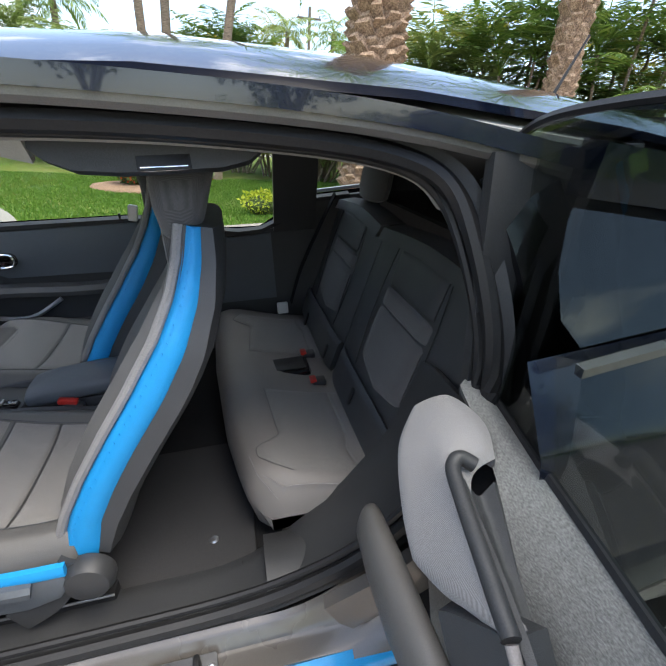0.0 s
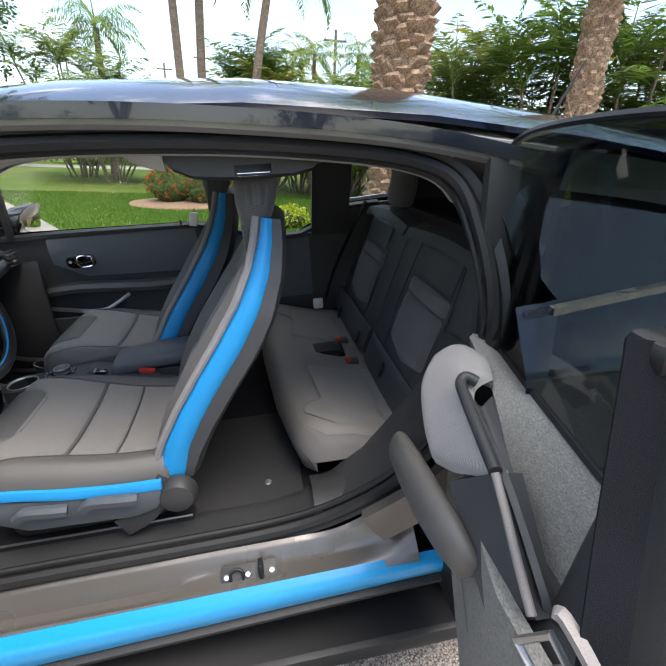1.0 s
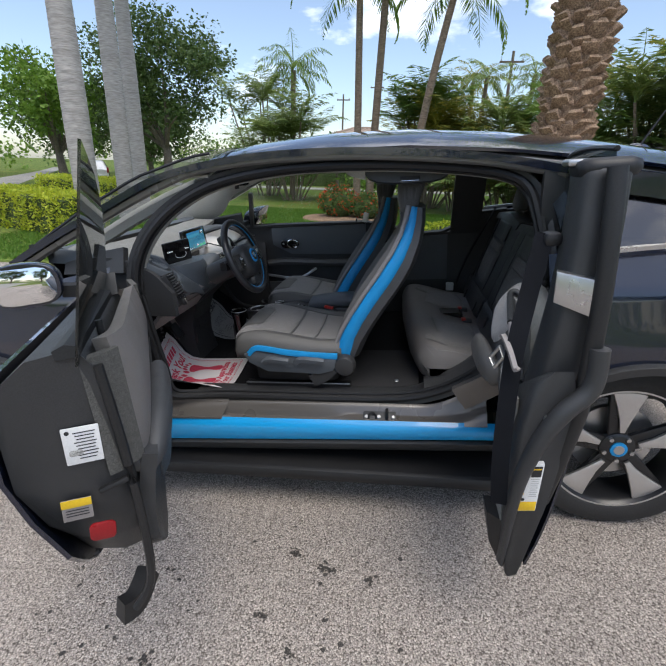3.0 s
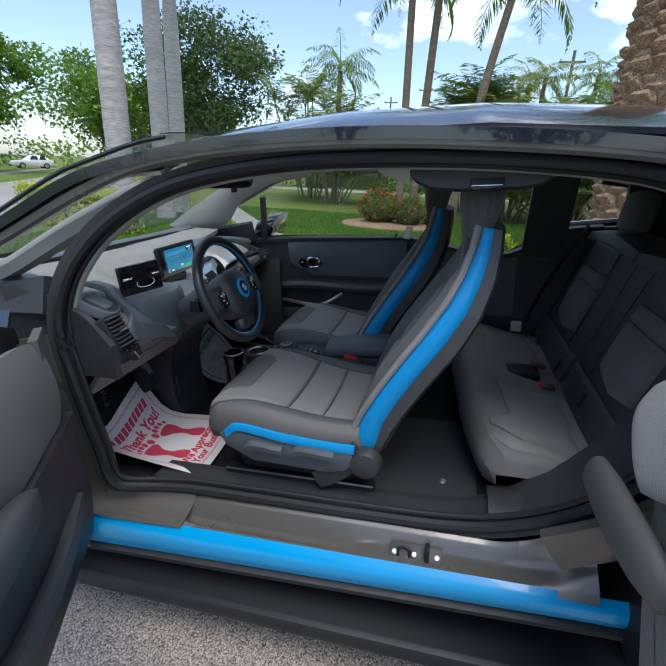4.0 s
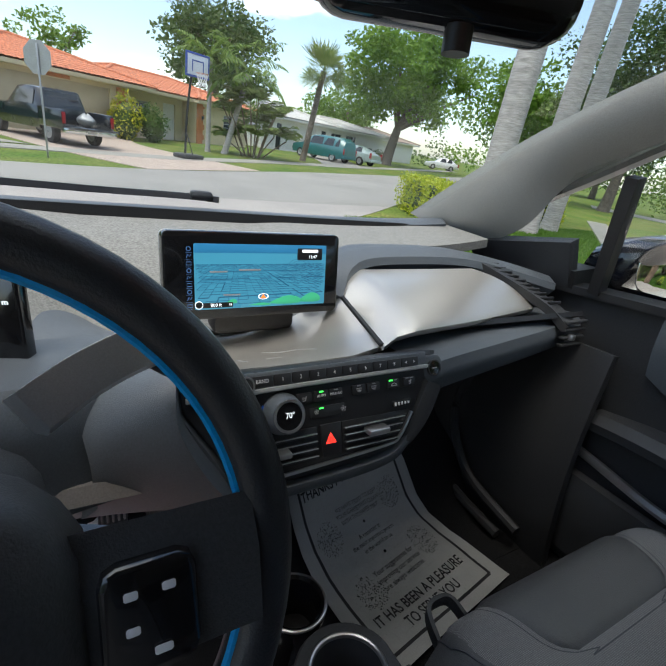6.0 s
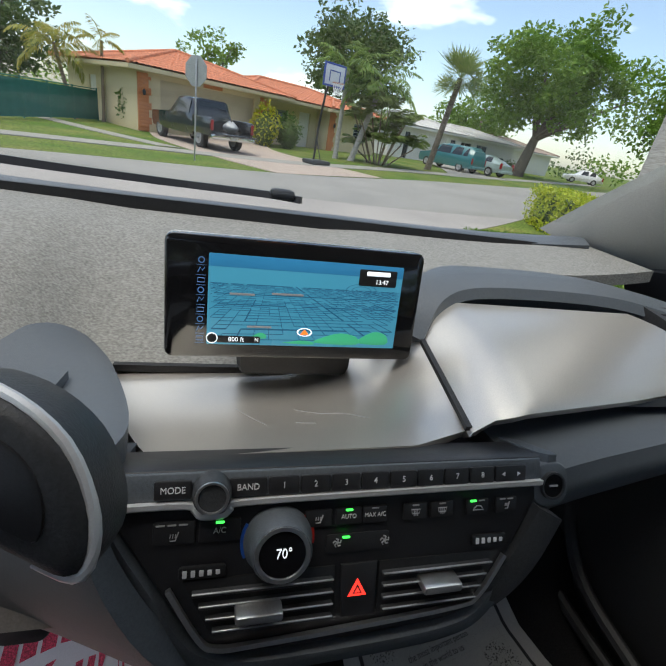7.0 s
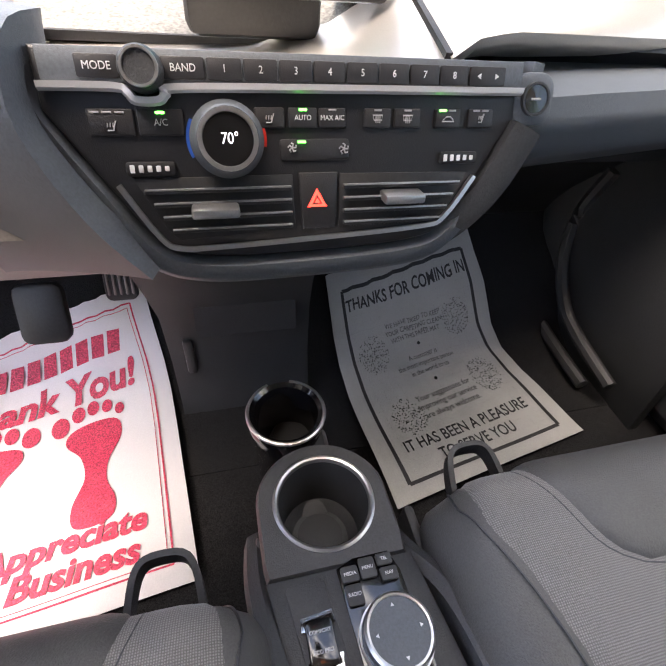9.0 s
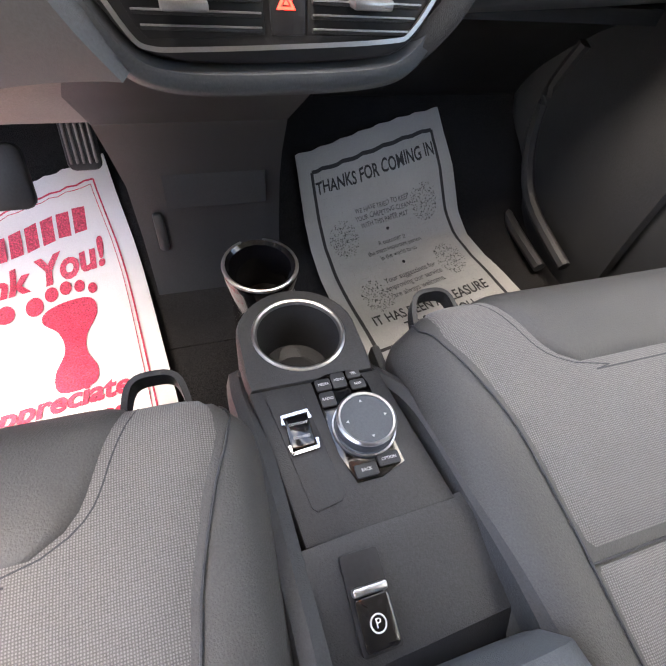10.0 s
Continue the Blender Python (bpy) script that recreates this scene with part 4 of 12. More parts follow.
Shape().tube([(bench_front(-0.36) + d, -0.36 - 0.09 * min(1, d / 0.1), bench_top(bench_front(-0.36) + d, -0.36 - 0.09 * min(1, d / 0.1)) + 0.001) for d in [0.05 + 0.012 * k for k in range(16)]], 0.0013, 5).make("seam", M["piping"], bench)
tray = Shape().rbox((1.975, 0.145, 0.585), (0.235, 0.115, 0.05), 0.022).make("cup_tray", M["gloss"], bench, "black cup tray between the rear seats")
Shape().rbox((1.975, 0.145, 0.6085), (0.195, 0.085, 0.004), 0.002).make("tray_recess", M["rubber"], tray)


def back_x(z):
    return 2.175 + (z - 0.60) * 0.375


def back_pad(y0, y1, z0, z1, proud, mat, name, label="", cut=0.0):
    """One padded field of the bench back; cut slants its lower edge."""
    def pt(u, v):
        y = y0 + (y1 - y0) * v
        zl = z0 + cut * abs(2 * v - 1)
        z = zl + (z1 - zl) * u
        e = 0.010 * (abs(2 * u - 1) ** 10 + abs(2 * v - 1) ** 10)
        return (back_x(z) - proud + e, y, z)
    return Shape().sheet(pt, 14, 16, 0.03).make(name, mat, bench, label, 60)


for y0, y1 in ((-0.58, 0.105), (0.11, 0.70)):
    yc = (y0 + y1) / 2
    back_pad(y0, y1, 0.575, 1.085, 0.0, M["leather_dark"], "seat_back", "charcoal rear seat back")
    Shape().sweep([(back_x(1.075) - 0.002, y0 + 0.01, 1.07), (back_x(1.085), yc, 1.09), (back_x(1.075) - 0.002, y1 - 0.01, 1.07)], [(-0.02, -0.02), (0.09, -0.03), (0.10, 0.0), (0.07, 0.018), (0.0, 0.014)], 6).make("back_crest", M["leather_dark"], bench)
    back_pad(yc - 0.155, yc + 0.155, 0.71, 0.90, 0.014, M["cloth_dark"], "back_insert", "charcoal woven back insert", 0.03)
    back_pad(yc - 0.155, yc + 0.155, 0.905, 0.955, 0.010, M["cloth_dark"], "back_insert")
    back_pad(yc - 0.145, yc + 0.145, 0.96, 1.07, 0.014, M["leather_dark"], "back_insert")
    back_pad(yc - 0.30, yc + 0.30, 0.575, 0.69, 0.022, M["leather_dark"], "back_lower", "plain lower roll of the seat back")
    for sg in (-1, 1):
        Shape().tube([(back_x(z) - 0.006, yc + sg * (0.165 + 0.02 * math.sin(3.14 * (z - 0.7) / 0.36)), z) for z in [0.70 + 0.36 * k / 14 for k in range(15)]], 0.0016, 5).make("seam", M["rubber"], bench)
for y, z in ((-0.167, 0.645), (0.17, 0.625), (0.525, 0.605)):
    Shape().prism(rrect(0.026, 0.058, 0.012), frame_of((back_x(z) - 0.026, y, z), (0, -1, 0), (0.351, 0, 0.936)), 0, 0.005, 0.001).make("anchor_slot", M["rubber"], bench, "black child-seat anchor slot")
hr = Shape().loft([[(2.435 + 0.045 * math.cos(a) * k + (h - 1.18) * 0.2, 0.44 + 0.135 * math.sin(a) * k, h) for a in [6.2832 * i / 20 for i in range(20)]] for k, h in ((0.6, 1.115), (0.92, 1.128), (1, 1.17), (1, 1.215), (0.9, 1.25), (0.5, 1.268))]).make("head_rest", M["cloth_dark"], bench, "dark rear head restraint on chrome posts")
for y in (0.39, 0.49):
    Shape().tube([(2.425, y, 1.06), (2.428, y, 1.135)], 0.008, 10).make("post", M["chrome"], hr)
for y in (0.04, 0.245):
    b = Shape().rbox((2.105, y, 0.578), (0.05, 0.042, 0.034), 0.009).make("belt_buckle", M["plastic"], bench, "black belt buckle with a red button")
    Shape().rbox((2.085, y, 0.594), (0.022, 0.036, 0.012), 0.003).make("button", M["red"], b)
Shape().rbox((2.06, 0.665, 0.615), (0.05, 0.02, 0.055), 0.006).make("belt_tongue", M["white"], bench, "white belt tongue")
Shape().sweep([(2.10, 0.66, 0.64), (2.16, 0.665, 0.80), (2.26, 0.655, 1.0), (2.32, 0.635, 1.12)], [(-0.0015, -0.023), (0.0015, -0.023), (0.0015, 0.023), (-0.0015, 0.023)], 5, up=(0, 1, 0)).make("seat_belt", M["belt"], bench, "black rear belt webbing")
# rear wall and side linings
Shape().sheet(lambda u, v: (2.47 + 0.55 * u, -0.62 + 1.24 * v, 1.12 - 0.02 * u), 4, 4, 0.01).make("parcel_shelf", M["carpet"], car)
Shape().sheet(lambda u, v: (2.30 + 0.80 * u, -0.64, 0.50 + 0.60 * v), 4, 4, 0.01).make("rear_side_lining", M["plastic"], car)
Shape().sheet(lambda u, v: (2.24 + 0.26 * u, -0.665 + 0.02 * u, 0.60 + 0.75 * v), 4, 4, 0.02).make("near_pillar_lining", M["plastic"], car)
Shape().sheet(lambda u, v: (1.86 + 0.40 * u, -0.475 - 0.13 * v - 0.03 * u, 0.425 + (0.05 + 0.19 * u * u) + 0.02 * math.sin(3.1416 * v)), 14, 6, 0.02).make("bench_side_trim", M["plastic"], car, "dark plastic trim beside the rear bench")

# far side: door panel, windows, pillars
far = empty("far_door")
far.parent = car
tagged(far, "closed passenger door, dark grey lining with chrome handle")


def far_pt(x, z, dy=0.0):
    return (x, 0.725 - 0.05 * max(0, (z - 0.95)) - 0.02 * math.exp(-((z - 0.62) / 0.12) ** 2) - dy, z)


def belt_z(x):
    return lerp_at(x, (0.5, 0.9, 1.5, 1.66, 1.86, 2.05, 2.2, 2.45), (1.052, 1.060, 1.055, 1.02, 0.965, 0.972, 1.085, 1.10))


Shape().sheet(lambda u, v: far_pt(0.52 + 1.96 * u, 0.42 + (belt_z(0.52 + 1.96 * u) - 0.42) * v), 50, 16, 0.03).make("door_panel", M["plastic"], far)
Shape().sheet(lambda u, v: far_pt(0.84 + 0.66 * u, lerp_at(u, (0, 0.2, 1), (0.93, 0.86, 0.845)) + (belt_z(1.2) - 0.012 - lerp_at(u, (0, 0.2, 1), (0.93, 0.86, 0.845))) * v, 0.016 + 0.008 * math.sin(3.14 * v)), 20, 10, 0.02).make("upper_panel", M["plastic_blue"], far, "soft slate-grey upper door panel")
Shape().sheet(lambda u, v: far_pt(1.62 + 0.42 * u, 0.66 + (belt_z(1.62 + 0.42 * u) - 0.675) * v, 0.014 + 0.01 * math.sin(3.14 * v)), 14, 8, 0.02).make("rear_upper_panel", M["plastic_blue"], far)
Shape().sweep([far_pt(0.78, 0.80, 0.01), far_pt(0.95, 0.815, 0.035), far_pt(1.25, 0.80, 0.05), far_pt(1.48, 0.80, 0.03)], [(-0.03, -0.02), (0.03, -0.02), (0.036, 0.0), (0.02, 0.018), (-0.03, 0.02)], 5).make("arm_rest", M["leather_dark"], far)
Shape().sweep([far_pt(0.64, 0.735, 0.012), far_pt(0.80, 0.715, 0.02), far_pt(0.96, 0.692, 0.026), far_pt(1.04, 0.700, 0.024), far_pt(1.14, 0.755, 0.015)], [(-0.006, -0.008), (0.006, -0.008), (0.008, 0.0), (0.004, 0.009), (-0.006, 0.008)], 6).make("trim_bar", M["satin"], far, "satin silver curved trim bar")
Shape().sheet(lambda u, v: far_pt(0.75 + 0.70 * u, 0.47 + 0.20 * v, 0.03 + 0.02 * math.sin(3.14 * u)), 14, 5, 0.03).make("door_pocket", M["leather_dark"], far)
hm = frame_of(far_pt(0.965, 0.935, 0.026), (1, 0, 0), (0, 0, 1))
hd = Shape().prism(rrect(0.13, 0.062, 0.03), hm, -0.004, 0.006, 0.003).make("handle_bowl", M["gloss"], far)
s = Shape()
s.tube([hm @ Vector(p) for p in ((0.05, -0.02, 0.008), (0.055, 0.0, 0.014), (0.045, 0.022, 0.012), (0.0, 0.025, 0.012), (-0.015, 0.0, 0.014), (0.0, -0.024, 0.010), (0.03, -0.026, 0.008))], 0.005, 8, 4, closed=True)
s.make("handle", M["chrome"], hd, "chrome inner door handle")
Shape().lathe([(0, 0.006), (0.007, 0.006), (0.007, 0.008), (0, 0.008)], hm @ pose(-0.045, 0, 0), 12).make("lock_button", M["mark_dim"], hd)
Shape().lathe([(0, 0), (0.05, 0), (0.05, 0.004), (0.046, 0.006), (0, 0.004)], frame_of(far_pt(0.73, 0.86, 0.012), (1, 0, 0), (0, 0, 1)), 28).make("loudspeaker", M["rubber"], far)
Shape().tube([far_pt(1.44, 1.058, 0.01), far_pt(1.44, 1.085, 0.01)], 0.005, 8).make("lock_pin", M["rubber"], far)
Shape().sweep([far_pt(0.50 + k * 0.1, belt_z(0.50 + k * 0.1) + 0.004, 0.0) for k in range(20)], [(-0.02, -0.01), (0.02, -0.012), (0.02, 0.004), (-0.012, 0.012)]).make("belt_strip", M["rubber"], far)


def far_glass(x0, x1, name):
    def pt(u, v):
        x = x0 + (x1 - x0) * u
        zb = belt_z(x)
        zt = lerp_at(x, (0.52, 0.62, 0.82, 1.0, 1.3, 1.8, 2.1, 2.5), (1.15, 1.29, 1.365, 1.395, 1.405, 1.395, 1.36, 1.29))
        z = zb + (zt - zb) * v
        return (x, 0.725 - (z - 1.0) * 0.27, z)
    ob = Shape().sheet(pt, 14, 6).make(name, M["glass"], far)
    ob.visible_shadow = False


far_glass(0.72, 2.06, "window_glass")
far_glass(0.54, 0.70, "quarter_glass")
far_glass(2.23, 2.46, "rear_quarter_glass")
Shape().sweep([(0.70, 0.708, 1.06), (0.735, 0.655, 1.29)], [(-0.014, -0.012), (0.014, -0.012), (0.014, 0.012), (-0.014, 0.012)], up=(1, 0, 0)).make("window_divider", M["rubber"], far)
Shape().sheet(lambda u, v: (2.055 + 0.185 * u + 0.02 * v, 0.712 - 0.115 * v - 0.0, 0.96 + 0.44 * v), 3, 6, 0.03).make("door_pillar", M["plastic"], far, "dark inner door pillar")
Shape().sheet(lambda u, v: (2.45 + 0.65 * u, 0.70 - 0.10 * v, 0.55 + 0.80 * v), 4, 4, 0.03).make("rear_pillar_lining", M["plastic"], car)
# far mirror
mir = empty("door_mirror")
mir.parent = car
tagged(mir, "black door mirror on the passenger side")
Shape().loft([[(0.68 + dx + 0.05 * k * math.cos(a), 0.86 + 0.10 * k * math.cos(a) * 0 + 0.105 * k * math.sin(a), 1.125 + 0.068 * k * (abs(math.cos(a)) ** 0.6) * (1 if math.cos(a) > 0 else -1)) for a in [6.2832 * i / 24 for i in range(24)]] for dx, k in ((-0.08, 0.35), (-0.06, 0.75), (0.0, 0.98), (0.045, 1.0), (0.05, 0.96))]).make("housing", M["paint"], mir)
Shape().prism(rrect(0.185, 0.115, 0.045), frame_of((0.7335, 0.86, 1.125), (0, 1, 0), (-0.05, 0, 1)), 0, 0.003, 0.001).make("mirror_glass", M["mirror"], mir)
Shape().sweep([(0.62, 0.70, 1.075), (0.63, 0.77, 1.085)], [(-0.03, -0.02), (0.03, -0.02), (0.03, 0.02), (-0.03, 0.02)]).make("foot", M["rubber"], mir)
# pale lining from the seal to the windscreen and the roof lining
edge_line = [p for p in spline(OPEN, 5, True)[15:62] if p.z > 1.0]


def opening_lining(u, v):
    k = u * (len(edge_line) - 1)
    i = min(int(k), len(edge_line) - 2)
    p = edge_line[i].lerp(edge_line[i + 1], k - i)
    front = min(1, max(0, (1.10 - p.x) / 0.35))
    a = p + Vector((0.004, 0.028, -0.004))
    b = p + Vector((-0.045 * front, 0.085 - 0.01 * front, 0.010))
    c = a.lerp(b, v)
    return c + Vector((0.02 * front, 0, -0.016)) * max(0, math.sin(3.1416 * v)) ** 0.8


Shape().sheet(opening_lining, 46, 6, 0.012).make("opening_lining", M["headliner"], car, "pale grey lining round the door opening", 60)
# pillar linings
Shape().sweep([(0.34, -0.62, 1.125), (0.50, -0.60, 1.19), (0.68, -0.575, 1.275), (0.85, -0.55, 1.345), (1.00, -0.53, 1.395)], [(-0.04, -0.03), (0.04, -0.03), (0.045, 0.0), (0.02, 0.02), (-0.045, 0.016)], 5).make("pillar_trim", M["headliner"], car, "pale grey windscreen pillar trim")
FAR_UP = spline([(0.15, 0.635, 1.160), (0.36, 0.615, 1.268), (0.60, 0.60, 1.380), (0.85, 0.585, 1.462), (1.02, 0.57, 1.472)], 8)
FAR_LOW = spline([(0.34, 0.70, 1.105), (0.50, 0.685, 1.175), (0.605, 0.672, 1.290), (0.83, 0.652, 1.370), (1.02, 0.64, 1.395)], 8)
Shape().sheet(lambda u, v: FAR_UP[round(32 * u)].lerp(FAR_LOW[round(32 * u)], v) + Vector((0.012, -0.022, 0.004)) * math.sin(3.1416 * v), 32, 10, 0.015).make("pillar_trim", M["headliner"], car, "pale grey windscreen pillar trim", 60)
for sgn in (-1, 1):
    Shape().sheet(lambda u, v: (0.36 + 0.28 * u, sgn * (0.70 - 0.035 * v), 1.055 + 0.06 * v + 0.04 * u * v), 6, 3, 0.03).make("pillar_foot", M["plastic"], car)
Shape().prism(rrect(0.045, 0.016, 0.006), frame_of((0.74, 0.600, 1.386), (-0.88, 0.06, -0.40), (-0.30, 0.5, 0.80)), 0, 0.003, 0.001).make("pillar_badge", M["plastic_light"], car)

Shape().sheet(lambda u, v: (0.975 + 0.10 * u - 0.04 * (2 * v - 1) ** 2, 1.24 * (v - 0.5), roof_z(0.975 + 0.10 * u - 0.04 * (2 * v - 1) ** 2) - 0.034 - 0.016 * u - 0.028 * (2 * v - 1) ** 2 - 0.03 * abs(2 * v - 1) ** 7), 4, 24, 0.010).make("header_trim", M["headliner"], car, "pale grey trim over the windscreen")
# overhead: visors, console, lamp, handle, mirror
for sgn in (-1, 1):
    vis = Shape().rbox((1.165, sgn * 0.300, 1.456), (0.15, 0.33, 0.012), 0.006, pose(0, 0, 0, 0, -8, 0)).make("sun_visor", M["headliner"], car, "folded grey sun visor")
    vx, vy = (1.190, -0.274) if sgn < 0 else (1.130, 0.375)
    vl = frame_of((vx, vy, 1.4445), (0.99, 0, 0.14), (0, -1, 0))
    lb = Shape().prism(rrect(0.050, 0.160 if sgn < 0 else 0.09, 0.003), vl, 0.0, 0.003, 0.0002).make("warning_label", M["label"], vis, "white warning label with a yellow edge")
    if sgn < 0:
        Shape().prism(rrect(0.009, 0.150, 0.002, 3, 0.0295, 0), vl, 0.0, 0.003, 0.0002).make("label_edge", M["yellow"], vis)
        bars([(0.002, 0.0, 0.012, 0.020), (-0.012, 0.02, 0.004, 0.05)], vl @ pose(0, 0, 0.003), M["grey_ink"], lb)
oc = Shape().rbox((1.125, 0.045, 1.464), (0.20, 0.24, 0.040), 0.02).make("overhead_console", M["headliner"], car, "grey overhead console with a lit amber lamp")
Shape().prism(ellipse(0.10, 0.034, 20), frame_of((1.040, 0.020, 1.4425), (-0.1, 1, 0), (1, 0.1, 0.1)), -0.003, 0.004, 0.001).make("reading_lamp", M["lit_amber"], oc, "glowing amber lamp lens")
Shape().prism(ellipse(0.12, 0.036, 20), frame_of((1.095, 0.105, 1.4425), (0.5, 0.86, 0), (0.86, -0.5, 0.1)), -0.003, 0.004, 0.001).make("sensor_lens", M["gloss"], oc)
s = Shape()
for i in range(4):
    for j in range(5):
        s.rbox((1.195 + 0.014 * i, 0.06 + 0.014 * j, 1.438), (0.009, 0.009, 0.004), 0.001)
s.make("microphone_grille", M["rubber"], oc)
Shape().tube([(1.25, 0.535, 1.425), (1.28, 0.525, 1.395), (1.45, 0.525, 1.393), (1.48, 0.535, 1.425)], 0.010, 8, 4).make("grab_handle", M["headliner"], car, "folded grey grab handle")
rv = empty("inside_mirror")
rv.parent = car
tagged(rv, "black interior mirror under a dark camera housing")
rm = frame_of((0.882, 0.030, 1.385), (0.46, 0.88, -0.03), (0.10, 0, 0.99))
Shape().prism(rrect(0.225, 0.068, 0.032, 6), rm, -0.028, 0.004, 0.010).make("housing", M["gloss"], rv)
Shape().prism(rrect(0.205, 0.052, 0.025, 6), rm, 0.004, 0.006, 0.0006).make("mirror_glass", surface("dark_mirror", (0.10, 0.11, 0.12), 0.05, metal=0.9, grain_mix=0, bump=0), rv)
Shape().lathe([(0, -0.02), (0.012, -0.02), (0.012, 0.0), (0, 0.0)], pose(0.885, 0.045, 1.356), 12).make("sensor", M["rubber"], rv)
Shape().tube([(0.872, 0.035, 1.395), (0.862, 0.03, 1.42), (0.85, 0.02, 1.45)], 0.014, 8, 3).make("stalk", M["rubber"], rv)
Shape().loft([[(0.74, -0.05, 1.405), (0.74, 0.05, 1.405), (0.745, 0.04, 1.39), (0.745, -0.04, 1.39)], [(0.86, -0.09, 1.448), (0.86, 0.09, 1.448), (0.86, 0.07, 1.412), (0.86, -0.07, 1.412)], [(0.97, -0.08, 1.480), (0.97, 0.08, 1.480), (0.97, 0.06, 1.445), (0.97, -0.06, 1.445)]]).make("camera_housing", M["gloss"], rv)

# near side roof latch panel above the driver's head restraint
LY = -0.50  # the latch panel hangs from the lining, inside the seals
lp = Shape().loft([[(x, LY - 0.03, 1.40), (x, LY + 0.06, 1.40), (x, LY + 0.05, 1.372 - d), (x, LY - 0.01, 1.352 - d), (x, LY - 0.035, 1.360 - d)] for x, d in ((1.615, -0.03), (1.645, 0.0), (1.68, 0.016), (1.74, 0.022), (1.88, 0.022), (1.92, 0.014), (1.945, -0.004), (1.965, -0.03))]).make("roof_latch", M["plastic"], car, "dark roof latch panel with a metal bar", 50)
Shape().prism(rrect(0.074, 0.034, 0.004), frame_of((1.80, LY - 0.030, 1.353), (1, 0, 0), (0, 0.35, 1)), 0.0, 0.005, 0.001).make("latch_mouth", M["rubber"], lp)
Shape().rbox((1.80, LY - 0.036, 1.341), (0.068, 0.006, 0.008), 0.002).make("latch_bar", M["chrome"], lp)
for x0, x1 in ((1.56, 1.632), (1.95, 2.03)):
    Shape().sheet(lambda u, v: (x0 + (x1 - x0) * u, LY - 0.045 + 0.03 * v, 1.398 - (0.034 * (u if x0 < 1.8 else 1 - u) ** 0.6 + 0.004) * v), 8, 4, 0.01).make("latch_flank", M["headliner"], lp)

# ---------------------------------------------------------------- front seats
def cushion_ring(x, half, zc, lift, edge):
    pts = []
    n = 22
    for i in range(n + 1):
        u = -1 + 2 * i / n
        bol = lift * (abs(u) ** 3) * (1 - 0.55 * max(0, abs(u) - 0.86) / 0.14)
        drop = 0.045 * max(0, (abs(u) - 0.88) / 0.12) ** 2
        pts.append((x, half * u, zc + bol - drop))
    pts += [(x, half * 1.0, zc - edge), (x, half * 0.96, zc - edge - 0.03), (x, 0, zc - edge - 0.03), (x, -half * 0.96, zc - edge - 0.03), (x, -half, zc - edge)]
    return pts


BACK = ((1.470, 0.645, 0.212, 0.10), (1.505, 0.725, 0.217, 0.105), (1.552, 0.805, 0.219, 0.105), (1.612, 0.893, 0.218, 0.10), (1.672, 0.975, 0.213, 0.095), (1.728, 1.06, 0.200, 0.085), (1.762, 1.13, 0.172, 0.07), (1.780, 1.19, 0.146, 0.06), (1.790, 1.245, 0.132, 0.055))


def back_at(t):
    k = t * (len(BACK) - 1)
    i = min(int(k), len(BACK) - 2)
    return tuple(a + (b - a) * (k - i) for a, b in zip(BACK[i], BACK[i + 1]))


